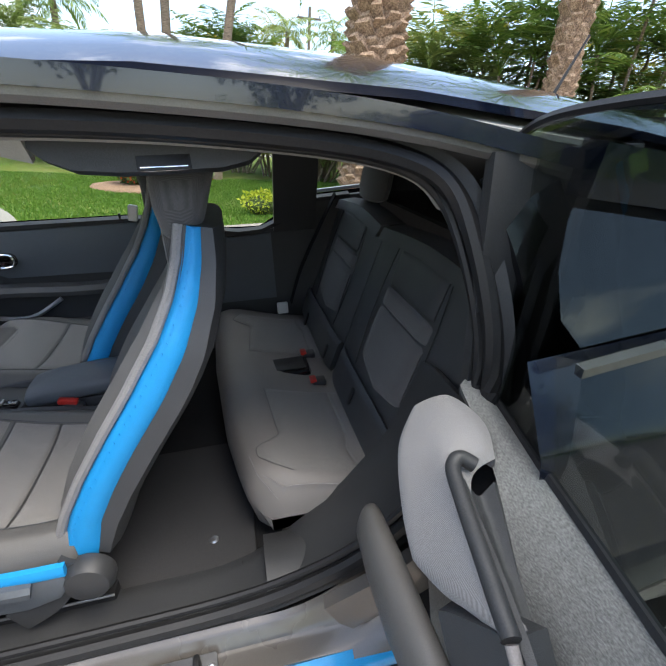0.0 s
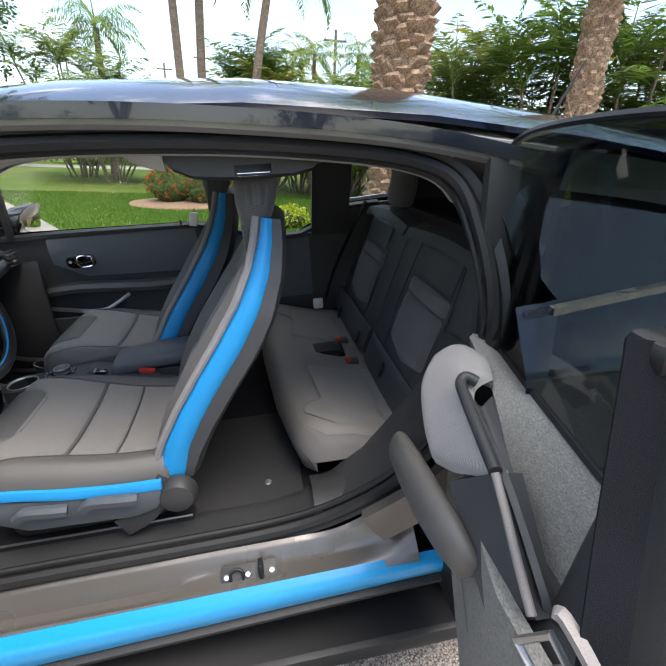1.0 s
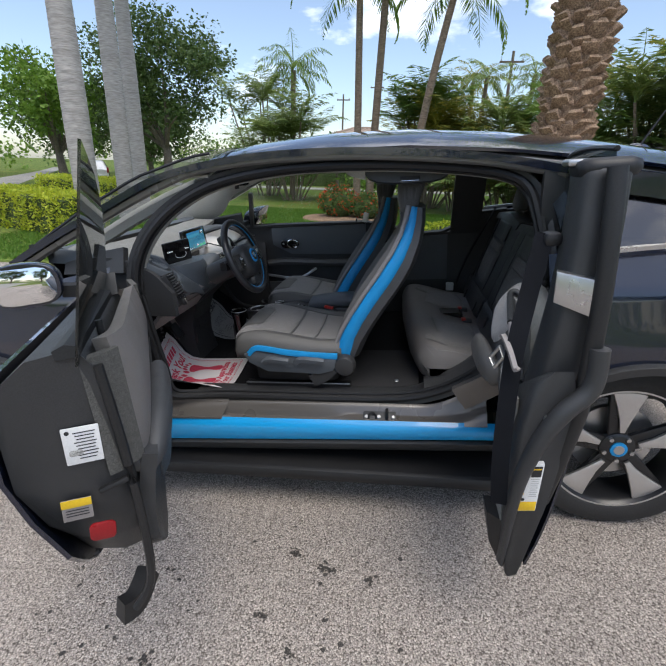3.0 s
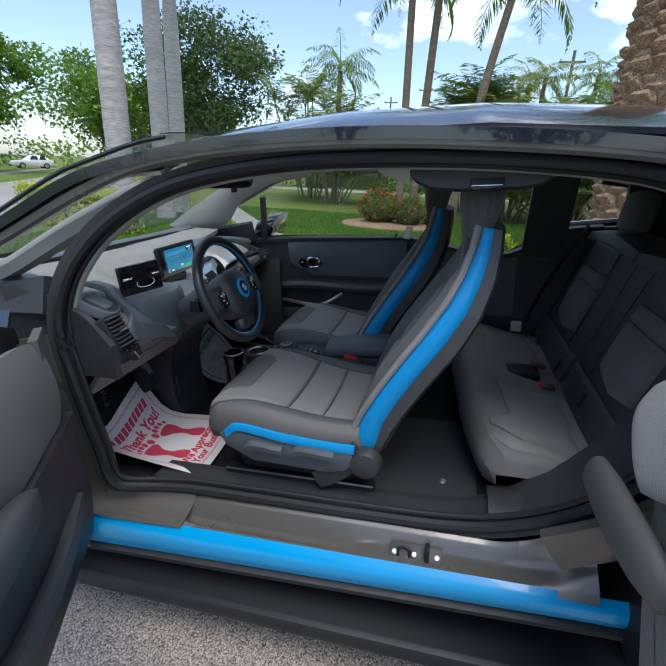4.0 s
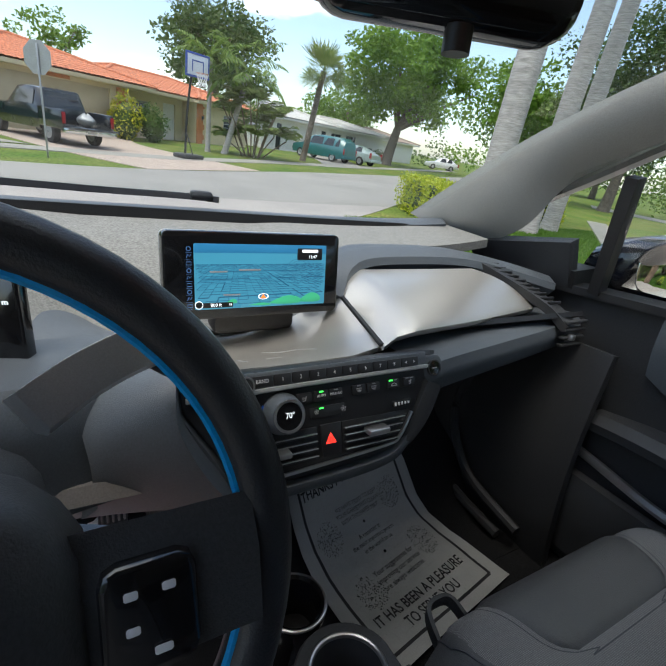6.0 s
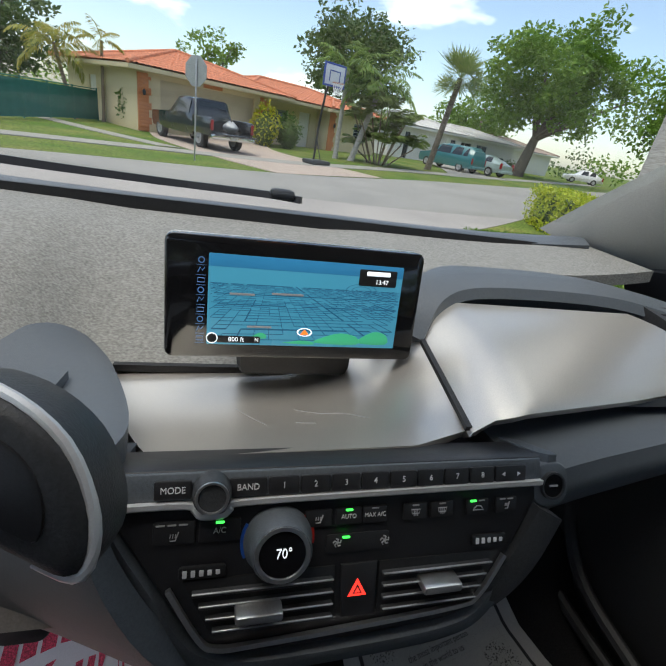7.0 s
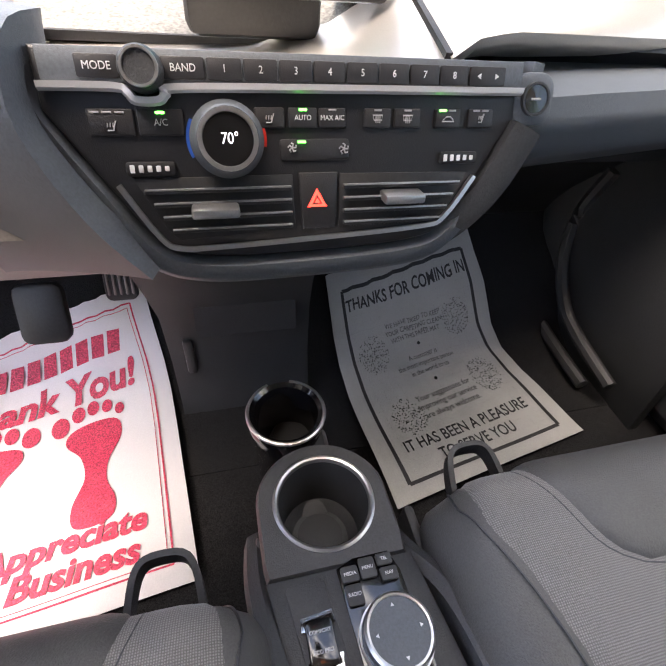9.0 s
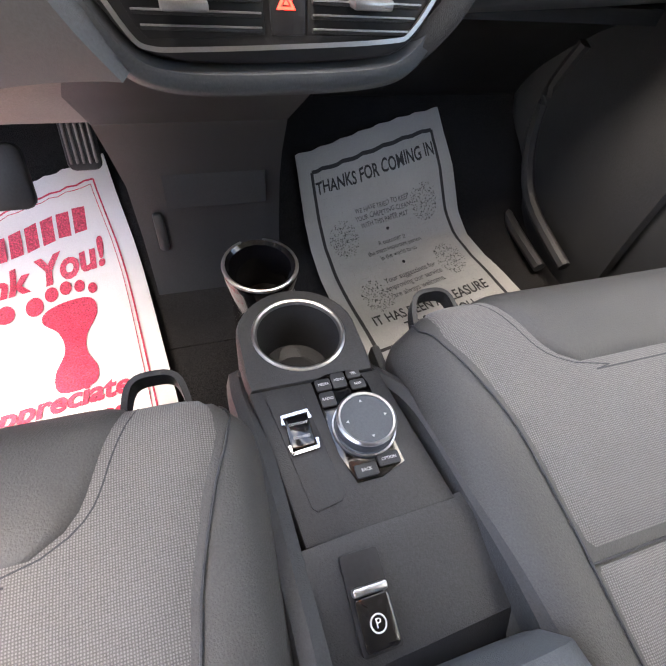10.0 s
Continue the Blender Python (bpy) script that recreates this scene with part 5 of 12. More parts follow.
def seat(yc, dx, label, outer, lean=0.0):
    st = empty("front_seat")
    st.parent = car
    tagged(st, label)
    mv = Matrix.Translation((dx, yc, 0))
    put = lambda pts: [mv @ Vector(p) for p in pts]
    rings = [cushion_ring(x, h, z, l, e) for x, h, z, l, e in (
        (1.016, 0.205, 0.655, 0.0, 0.02), (1.008, 0.230, 0.690, 0.002, 0.05), (1.022, 0.245, 0.720, 0.003, 0.075), (1.06, 0.252, 0.733, 0.006, 0.085), (1.15, 0.252, 0.726, 0.016, 0.085), (1.24, 0.250, 0.702, 0.030, 0.075),
        (1.34, 0.246, 0.676, 0.042, 0.06), (1.43, 0.240, 0.662, 0.048, 0.05), (1.50, 0.232, 0.662, 0.045, 0.05))]
    fine = []
    for i in range(len(rings[0])):
        fine.append(spline([r[i] for r in rings], 4))
    Shape().loft([put([fine[i][k] for i in range(len(fine))]) for k in range(len(fine[0]))]).make("cushion", M["leather"], st, "grey leather seat cushion", 100)

    def skin(k, w, lift):
        """A point of the cushion's skin: k along its length, w across it, raised by lift."""
        def at(kk, ww):
            i, j = (ww + 1) * 11, min(max(kk, 0), 31.999)
            a, b = min(int(i), 21), int(j)
            fi, fj = i - a, j - b
            return (fine[a][b].lerp(fine[a][b + 1], fj)).lerp(fine[a + 1][b].lerp(fine[a + 1][b + 1], fj), fi)
        p = at(k, w)
        nrm = (at(k + 0.4, w) - at(k - 0.4, w)).cross(at(k, min(1, w + 0.05)) - at(k, max(-1, w - 0.05))).normalized()
        return p + (nrm if nrm.z > 0 else -nrm) * lift

    def insert(name, k0, k1, width, mat, high=0.006):
        def pt(u, v):
            k, w = k0 + (k1 - k0) * u, (2 * v - 1)
            e = (high + 0.003) * max(abs(2 * u - 1) ** 14, abs(w) ** 18)
            return mv @ skin(k, w * width(k), high - e)
        Shape().sheet(pt, 30, 28).make(name, mat, st, "", 70)

    wide = lambda k: lerp_at(k, (2, 6, 10, 12, 14, 16, 20, 24, 32), (0.93, 0.935, 0.93, 0.90, 0.84, 0.79, 0.745, 0.72, 0.70))
    insert("cushion_insert", 2.6, 20.8, wide, M["cloth"])
    insert("cushion_insert", 20.9, 25.2, wide, M["cloth"])
    insert("cushion_insert", 25.3, 30.0, wide, M["cloth"])
    pad_w = lambda k: (0.69 - 0.17 * max(0, (k - 5) / 10) ** 1.5) * max(0.0, 1 - max(0, (k - 12.4) / 2.4) ** 3.5) ** 0.3
    insert("front_pad", 1.6, 14.78, lambda k: max(0.02, pad_w(k)), M["leather"], 0.012)
    # seams round the inserts, laid in the skin
    seam = lambda ks, h=0.0012: Shape().tube([mv @ skin(k, w, h) for k, w in ks], 0.0011, 6).make("seam", M["leather_dark"], st, "")
    for sg in (-1, 1):
        seam([(2.6 + 27.4 * i / 40, sg * wide(2.6 + 27.4 * i / 40)) for i in range(41)])
    for k in (20.85, 25.25):
        seam([(k, wide(k) * (-1 + 2 * i / 24)) for i in range(25)], 0.0018)
    edge = [(1.8 + 12.9 * i / 40, pad_w(1.8 + 12.9 * i / 40)) for i in range(41)]
    seam(edge + [(14.79, w) for w in (0.36, 0.18, 0.0, -0.18, -0.36)] + [(k, -w) for k, w in edge[::-1]], 0.0052)
    # backrest
    mv = Matrix.Translation((dx + lean, yc, 0))
    rings, shell = [], []
    for k in range(33):
        x, z, h, th = back_at(k / 32)
        x2, z2, *_ = back_at(min(1, k / 32 + 0.02))
        x1, z1, *_ = back_at(max(0, k / 32 - 0.02))
        d = Vector((x2 - x1, 0, z2 - z1)).normalized()
        nrm = Vector((-d.z, 0, d.x))  # towards the front
        wing = 0.055 * math.sin(3.1416 * min(1, k / 32 * 1.15)) ** 0.7 if k < 28 else 0.01
        ring, sh = [], []
        for i in range(21):
            u = -1 + 2 * i / 20
            f = wing * abs(u) ** 4 * (1 - 0.8 * max(0, abs(u) - 0.9) / 0.1)
            ring.append(Vector((x, h * u * 0.97, z)) + nrm * f)
        for u in (0.97, 0.5, 0, -0.5, -0.97):
            ring.append(Vector((x, h * u, z)) - nrm * 0.035)
        for i in range(13):
            u = -1 + 2 * i / 12
            sh.append(Vector((x, h * u * 1.01, z)) - nrm * (0.060 + 0.030 * min(1, (32 - k) / 14) + 0.030 * (1 - u * u) ** 0.6 * (th / 0.1)))
        sh += [Vector((x, h * 1.0, z)) - nrm * 0.012, Vector((x, 0, z)) - nrm * 0.02, Vector((x, -h * 1.0, z)) - nrm * 0.012]
        rings.append(put(ring))
        shell.append(put(sh))
    Shape().loft(rings).make("backrest", M["leather"], st, "grey leather backrest with raised bolsters", 60)
    Shape().loft(shell).make("back_shell", M["leather_dark"], st, "black seat-back shell", 60)

    def back_insert(t0, t1, w, mat, fr=0.010):
        def pt(u, v):
            x, z, h, th = back_at(t0 + (t1 - t0) * u)
            e = 0.008 * (abs(2 * u - 1) ** 8 + abs(2 * v - 1) ** 8)
            return mv @ Vector((x - fr + e, (2 * v - 1) * min(w, h * 0.70), z + fr * 0.5))
        Shape().sheet(pt, 24, 24, 0.012).make("back_insert", mat, st, "", 60)

    back_insert(0.10, 0.30, 0.155, M["cloth"])
    back_insert(0.31, 0.60, 0.155, M["cloth"])
    back_insert(0.61, 0.86, 0.15, M["cloth_dark"])
    # stripes and piping on both wings
    for sg in (-1, 1):
        line, pipe = [], []
        for k in range(41):
            t = -0.03 + 1.03 * k / 40
            x, z, h, th = back_at(max(0, t))
            if t < 0:
                x, z = x + t * 0.6, z + t * 1.2
            a, b = back_at(min(1, max(0, t) + 0.03)), back_at(max(0, t - 0.03))
            d = Vector((a[0] - b[0], 0, a[1] - b[1])).normalized()
            nrm = Vector((-d.z, 0, d.x))
            c = Vector((x, sg * (h + 0.006), z))
            w0, w1 = -0.002 - 0.010 * max(0, (k - 22) / 18), -0.054 - 0.008 * max(0, 1 - k / 14) + 0.014 * max(0, (k - 22) / 18)
            low = max(0, 1 - k / 7)
            line.append(put([c + nrm * w0 + Vector((0, -sg * 0.012, 0)), c + nrm * (w0 - 0.012) + Vector((0, sg * 0.004, 0)), c + nrm * (w1 + 0.01) + Vector((0, sg * 0.004, 0)), c + nrm * (w1 - 0.01 * low) + Vector((0, -sg * 0.004, 0)), c + nrm * (w1 + 0.01) + Vector((0, -sg * 0.02, 0)), c + nrm * w0 + Vector((0, -sg * 0.025, 0))]))
            pipe.append(mv @ (c + nrm * (w0 + 0.009) + Vector((0, -sg * 0.012, 0))))
        Shape().loft(line).make("side_stripe", M["leather_blue"], st, "bright blue leather side stripe", 60)
        Shape().tube(pipe, 0.0095, 8).make("piping", M["piping"], st, "pale grey piping")
        stitch = Shape()
        for k in range(1, 40, 1):
            p = line[k][1]
            stitch.rbox(p + Vector((0.002, sg * 0.0015, 0)), (0.002, 0.0008, 0.005), 0.0003)
        stitch.make("stitching", M["leather_blue"], st)
    # head restraint
    rr = []
    for z, h, f, b in ((1.205, 0.095, 0.035, 0.02), (1.225, 0.125, 0.045, 0.03), (1.27, 0.135, 0.052, 0.045), (1.315, 0.135, 0.052, 0.06), (1.338, 0.125, 0.045, 0.062), (1.348, 0.10, 0.02, 0.045)):
        rr.append(put([(1.80 + (-f if math.cos(a) < 0 else b) * abs(math.cos(a)) ** 0.5, h * (abs(math.sin(a)) ** 0.5) * (1 if math.sin(a) > 0 else -1), z) for a in [6.2832 * i / 28 for i in range(28)]]))
    Shape().loft(rr).make("head_rest", M["cloth_dark"], st, "charcoal head restraint", 50)
    Shape().rbox(mv @ Vector((1.772, 0, 1.19)), (0.03, 0.20, 0.10), 0.012).make("neck", M["cloth_dark"], st)
    mv = Matrix.Translation((dx, yc, 0))
    # side trim with levers, blue edge, rail and hinge
    sg = outer
    tr = Shape().prism([(1.055, 0.640), (1.075, 0.600), (1.16, 0.555), (1.40, 0.545), (1.46, 0.560), (1.49, 0.600), (1.47, 0.628), (1.30, 0.634), (1.17, 0.645), (1.11, 0.66)], frame_of(mv @ Vector((0, sg * 0.238, 0)), (1, 0, 0), (0, 0, 1)), -0.02, 0.02, 0.006).make("side_trim", M["plastic_blue"], st, "slate-grey plastic seat side trim")
    Shape().sweep(put([(1.075, sg * 0.250, 0.635), (1.11, sg * 0.256, 0.668), (1.16, sg * 0.256, 0.668), (1.26, sg * 0.256, 0.650), (1.38, sg * 0.256, 0.638), (1.485, sg * 0.252, 0.632)]), [(-0.008, -0.012), (0.006, -0.012), (0.008, 0.0), (0.004, 0.012), (-0.008, 0.012)], 5).make("blue_edge", M["leather_blue"], st, "bright blue seat edge")
    for x0, x1 in ((1.145, 1.265), (1.295, 1.425)):
        Shape().sweep(put([(x0, sg * 0.262, 0.600), (x0 + 0.03, sg * 0.270, 0.622), (x1 - 0.03, sg * 0.272, 0.618), (x1, sg * 0.268, 0.612)]), [(-0.010, -0.012), (0.008, -0.012), (0.011, 0.004), (0.004, 0.014), (-0.010, 0.012)], 5).make("lever", M["plastic_blue"], st, "slate-grey adjusting lever")
    Shape().lathe([(0, -0.02), (0.048, -0.02), (0.050, 0.0), (0.040, 0.018), (0.015, 0.024), (0, 0.024)], frame_of(mv @ Vector((1.515, sg * 0.245, 0.585)), (1, 0, 0), (0, 0, 1)) if sg < 0 else frame_of(mv @ Vector((1.515, sg * 0.245, 0.585)), (-1, 0, 0), (0, 0, 1)), 24).make("hinge_cover", M["plastic"], st, "round dark hinge cover")
    Shape().sweep(put([(1.50, sg * 0.232, 0.63), (1.43, sg * 0.235, 0.545), (1.36, sg * 0.235, 0.505)]), [(-0.012, -0.03), (0.012, -0.03), (0.014, 0.03), (-0.012, 0.03)], 4).make("hinge_arm", M["plastic"], st)
    for y in (-0.19, 0.19):
        Shape().rbox(mv @ Vector((1.28, y, 0.462)), (0.50, 0.04, 0.03), 0.004).make("rail", M["rubber"], st, "black seat rail")
        Shape().rbox(mv @ Vector((1.28, y - 0.02, 0.476)), (0.50, 0.004, 0.006), 0.001).make("rail_edge", M["satin"], st)
    Shape().rbox(mv @ Vector((1.28, 0, 0.53)), (0.40, 0.42, 0.10), 0.03).make("seat_base", M["rubber"], st)
    # front strap loop
    Shape().sweep(put([(1.045, -sg * 0.170 - 0.028, 0.635), (1.0, -sg * 0.170 - 0.030, 0.652), (0.962, -sg * 0.170 - 0.022, 0.668), (0.955, -sg * 0.170, 0.672), (0.962, -sg * 0.170 + 0.022, 0.668), (1.0, -sg * 0.170 + 0.030, 0.652), (1.045, -sg * 0.170 + 0.028, 0.635)]), [(-0.003, -0.009), (0.003, -0.009), (0.003, 0.009), (-0.003, 0.009)], 5).make("strap_loop", M["plastic"], st)
    return st


seat(-0.316, 0.0, "grey leather and cloth driver's seat with bright blue side stripes", -1)
seat(0.340, -0.05, "grey leather and cloth passenger seat with bright blue side stripes", 1, -0.085)
b = Shape().rbox((1.37, -0.045, 0.665), (0.055, 0.024, 0.05), 0.008, pose(0, 0, 0, 0, 12, 0)).make("belt_buckle", M["plastic"], car, "black belt buckle with a red button beside the seat")
Shape().rbox((1.36, -0.045, 0.695), (0.052, 0.020, 0.016), 0.004, pose(0, 0, 0, 0, 12, 0)).make("button", M["red"], b)
# belt guide of the far seat
Shape().prism(rrect(0.06, 0.035, 0.006), frame_of((1.515, 0.60, 1.10), (0.2, 0, 1), (1, 0, -0.2)), -0.01, 0.01, 0.003).make("belt_guide", M["satin"], car, "silver belt guide on the far pillar")


# ---------------------------------------------------------------- dashboard
dash = empty("dashboard")
dash.parent = car
tagged(dash, "dashboard of grey pressed fibre, satin trim and slate-grey soft plastic")


def felt_z(x):
    return lerp_at(x, (0.14, 0.30, 0.40, 0.46, 0.50, 0.54, 0.568), (1.118, 1.120, 1.100, 1.068, 1.038, 1.005, 0.984))


def pod_z(x):
    """The same over the instruments, where the pad stays high."""
    return lerp_at(x, (0.14, 0.30, 0.42, 0.50, 0.56, 0.60, 0.64, 0.70), (1.118, 1.124, 1.115, 1.092, 1.062, 1.040, 1.025, 1.012))


def felt_back(y):
    """How far to the rear the fibre pad reaches."""
    return lerp_at(y, (-0.62, -0.50, -0.36, -0.26, -0.22, 0.09, 0.15, 0.22, 0.45, 0.62), (0.66, 0.70, 0.66, 0.60, 0.568, 0.568, 0.52, 0.49, 0.48, 0.46))


def felt_pt(u, v):
    y = -0.64 + 1.26 * v
    x0 = 0.16 + 0.12 * (y / 0.62) ** 2
    x = x0 + (felt_back(y) - x0) * u
    k = min(1, max(0, (-0.24 - y) / 0.08)) if y < 0 else min(1, max(0, (y - 0.07) / 0.08))
    high = pod_z(x) if y < 0 else lerp_at(x, (0.14, 0.30, 0.50, 0.7), (1.118, 1.126, 1.108, 1.08))
    zz = felt_z(x) + (high - felt_z(x)) * k
    return (x, y, zz + 0.02 * (abs(y) / 0.62) ** 4)


Shape().sheet(felt_pt, 26, 44, 0.02).make("fibre_pad", M["felt"], dash, "grey speckled pressed-fibre top pad")
Shape().sweep([(x + 0.004, y, z) for x, y, z in [felt_pt(1.0, k / 44) for k in range(15, 26)]], [(-0.004, -0.004), (0.004, -0.004), (0.004, 0.004), (-0.004, 0.004)]).make("pad_seam", M["rubber"], dash)
# rim pad along the windscreen
Shape().sweep([Vector(felt_pt(0.0, k / 30)) + Vector((0.0, 0, 0.004)) for k in range(31)], [(-0.04, -0.012), (0.045, -0.012), (0.05, 0.0), (0.02, 0.010), (-0.04, 0.008)]).make("demister_strip", M["plastic_blue"], dash, "slate-grey strip along the windscreen")


# silver shelf under the screen: a shallow dish
def shelf_pt(u, v):
    """u from the fibre pad to the key row, v from the wheel to the joint."""
    top = Vector([lerp_at(v, (0, 0.6, 0.8, 1), c) for c in ((0.568, 0.566, 0.575, 0.600), (-0.219, -0.02, 0.062, 0.126), (0.977, 0.984, 1.004, 1.049))])
    bot = Vector([lerp_at(v, (0, 0.8, 1), c) for c in ((0.772, 0.768, 0.747), (-0.146, 0.062, 0.120), (1.011, 1.012, 1.011))])
    p = top.lerp(bot, u)
    p.z -= 0.020 * math.sin(3.1416 * u) * (1 - v ** 3)
    return p


Shape().sheet(shelf_pt, 20, 36, 0.008).make("satin_shelf", M["silver"], dash, "satin champagne shelf with fine scratches")
sc = Shape()
for pts in ([(0.1, 0.36), (0.3, 0.39), (0.5, 0.42)], [(0.2, 0.55), (0.35, 0.62), (0.42, 0.68), (0.62, 0.74)], [(0.5, 0.52), (0.56, 0.58)]):
    sc.tube([Vector(shelf_pt(0.35 + 0.5 * a, b)) + Vector((0, 0, 0.0004)) for a, b in pts], 0.00028, 4, 3)
sc.make("scratches", M["mark_dim"], dash)


# silver panel over the glove box
def glove_pt(u, v):
    """u from the windscreen side to the lip, v from the middle to the door."""
    top = Vector((lerp_at(v, (0, 0.05, 0.12, 1), (0.604, 0.585, 0.572, 0.588)), lerp_at(v, (0, 0.12, 1), (0.130, 0.185, 0.445)), lerp_at(v, (0, 0.05, 0.12, 1), (1.049, 1.070, 1.083, 1.088))))
    lip = Vector((lerp_at(v, (0, 0.08, 0.5, 1), (0.752, 0.757, 0.722, 0.668)), lerp_at(v, (0, 0.08, 1), (0.124, 0.158, 0.556)), lerp_at(v, (0, 0.04, 0.10, 1), (1.012, 1.026, 1.032, 1.022))))
    if u < 0.82:
        p = top.lerp(lip, u / 0.82)
        p.z += 0.014 * math.sin(3.1416 * min(1, u / 0.82) * 0.9) * min(1, v / 0.1)
        return p
    k = (u - 0.82) / 0.18
    return lip + Vector((0.006 * math.sin(3.1416 * k) - 0.05 * k * k, 0, -0.026 * k + 0.0062 * (1 - k)))


Shape().sheet(glove_pt, 26, 24, 0.008).make("glove_box_panel", M["silver"], dash, "satin champagne panel over the glove box")
Shape().sweep([Vector(shelf_pt(k / 10, 1.0)) + Vector((0, 0.003, 0.002)) for k in range(11)], [(-0.003, -0.003), (0.003, -0.003), (0.003, 0.003), (-0.003, 0.003)]).make("panel_joint", M["rubber"], dash)


# slate pad over and under that panel
Shape().sweep([(0.600, 0.105, 1.046), (0.560, 0.142, 1.082), (0.535, 0.20, 1.098), (0.530, 0.30, 1.103), (0.540, 0.44, 1.102), (0.565, 0.56, 1.085), (0.60, 0.68, 1.06)], [(-0.06, -0.03), (0.022, -0.026), (0.034, -0.012), (0.030, 0.002), (0.0, 0.014), (-0.06, 0.010)], 6).make("upper_pad", M["plastic_blue"], dash, "slate-grey pad above the glove box")


def low_pt(u, v):
    y = 0.150 + 0.56 * v
    x = lerp_at(y, (0.15, 0.25, 0.5, 0.71), (0.805, 0.782, 0.735, 0.690))
    ring = ((-0.10, 1.000), (-0.03, 1.004), (-0.006, 0.996), (0.0, 0.975), (-0.01, 0.945), (-0.05, 0.915), (-0.12, 0.885), (-0.22, 0.86))
    k = u * 7
    i = min(int(k), 6)
    dx, z = (a + (b - a) * (k - i) for a, b in zip(ring[i], ring[i + 1]))
    return (x + dx, y, z)


Shape().sheet(low_pt, 21, 20, 0.02).make("lower_pad", M["plastic_blue"], dash, "slate-grey lower pad")
Shape().sheet(lambda u, v: (0.60 - 0.25 * u, 0.16 + 0.55 * v, 0.86 - 0.30 * u * u), 8, 8, 0.02).make("far_under_panel", M["rubber"], dash)
Shape().sheet(lambda u, v: (0.66 + 0.05 * u, 0.20 + 0.46 * v, 0.995 + 0.03 * u), 2, 6, 0.01).make("shelf_gap", M["rubber"], dash)

# far end vents
ev = Shape().sweep([(0.56, 0.505, 1.094), (0.62, 0.545, 1.066), (0.685, 0.592, 1.028), (0.72, 0.61, 1.000)], [(-0.028, -0.012), (0.028, -0.012), (0.03, 0.004), (-0.028, 0.008)], 5, up=(0, 0, 1)).make("end_vent", M["plastic"], dash, "dark end vent by the door")
for k in range(10):
    Shape().rbox((0.575 + 0.0125 * k, 0.517 + 0.0083 * k, 1.0945 - 0.0062 * k), (0.004, 0.040, 0.006), 0.001).make("slat", M["rubber"], ev)
for k in range(4):
    Shape().rbox((0.727, 0.618, 1.010 - 0.016 * k), (0.012, 0.07, 0.006), 0.002).make("slat", M["plastic"], ev)
Shape().rbox((0.735, 0.605, 0.98), (0.012, 0.014, 0.012), 0.003).make("tab", M["satin"], ev)

# slate rib between the wheel and the centre stack
RIB_R = spline([(0.46, -0.350, 1.030), (0.52, -0.285, 1.006), (0.572, -0.232, 0.984), (0.67, -0.192, 0.998), (0.765, -0.162, 1.013), (0.803, -0.166, 1.012), (0.820, -0.163, 0.985), (0.833, -0.138, 0.940), (0.838, -0.108, 0.901)], 4)
RIB_L = spline([(0.50, -0.400, 1.035), (0.56, -0.350, 1.015), (0.62, -0.305, 1.000), (0.70, -0.265, 0.990), (0.760, -0.242, 0.975), (0.785, -0.236, 0.955), (0.775, -0.242, 0.905), (0.748, -0.250, 0.868), (0.722, -0.258, 0.842)], 4)


def rib_pt(u, v):
    i = round(u * 32)
    p = RIB_R[i].lerp(RIB_L[i], v)
    return p + Vector((0.45, 0.0, 0.9)) * 0.011 * max(0.0, math.sin(3.1416 * v)) ** 0.6 * (1 - 0.4 * u)


Shape().sheet(rib_pt, 32, 14, 0.02).make("centre_rib", M["plastic_blue"], dash, "slate-grey rib beside the centre stack", 60)
Shape().sweep([(0.825, 0.160, 0.985), (0.833, 0.140, 0.945), (0.835, 0.115, 0.915), (0.825, 0.085, 0.885)], [(-0.010, -0.02), (0.010, -0.02), (0.012, 0.0), (0.0, 0.006), (-0.010, 0.004)], 6, up=(1, 0, 0.2)).make("centre_rib", M["plastic"], dash)

# lower panels of the near side
# knee pieces: light bounced off the paper mat is put into their warm grey
Shape().sheet(lambda u, v: (0.812 - 0.085 * u - 0.01 * (1 - v), -0.645 + 0.49 * v, 0.905 - 0.062 * u + 0.012 * math.sin(3.1416 * u)), 8, 16, 0.02).make("knee_panel", M["plastic_light"], dash, "knee panel with the mat's bounced light in its warm grey")
Shape().sheet(lambda u, v: (0.724 - 0.065 * u, -0.645 + (0.47 + 0.0 * u) * v, 0.838 - 0.072 * u), 6, 12, 0.015).make("knee_panel_edge", M["plastic_light"], dash)
Shape().sheet(lambda u, v: (0.735 + 0.04 * u, -0.66 + 0.42 * v, 1.01 - 0.12 * u), 6, 8, 0.02).make("near_backing", M["plastic"], dash)
# bulkhead under the centre stack
Shape().loft([[(x, yl, z), (x, yr, z), (x - 0.22, yr, z), (x - 0.22, yl, z)] for x, yl, yr, z in ((0.825, -0.140, 0.070, 0.905), (0.790, -0.168, 0.062, 0.872), (0.735, -0.184, 0.055, 0.830), (0.650, -0.182, 0.052, 0.758), (0.625, -0.176, 0.052, 0.70), (0.606, -0.170, 0.054, 0.643), (0.600, -0.168, 0.056, 0.54), (0.615, -0.166, 0.058, 0.45), (0.63, -0.165, 0.060, 0.41))]).make("centre_bulkhead", M["plastic"], dash, "dark centre panel under the stack", 25)
Shape().rbox((0.604, -0.138, 0.555), (0.012, 0.016, 0.075), 0.005).make("hook", M["plastic"], dash)
Shape().sheet(lambda u, v: (0.617 - 0.012 * u, -0.12 + 0.15 * v, 0.61 + 0.07 * u), 2, 6, 0.004).make("bulkhead_flap", M["plastic"], dash)
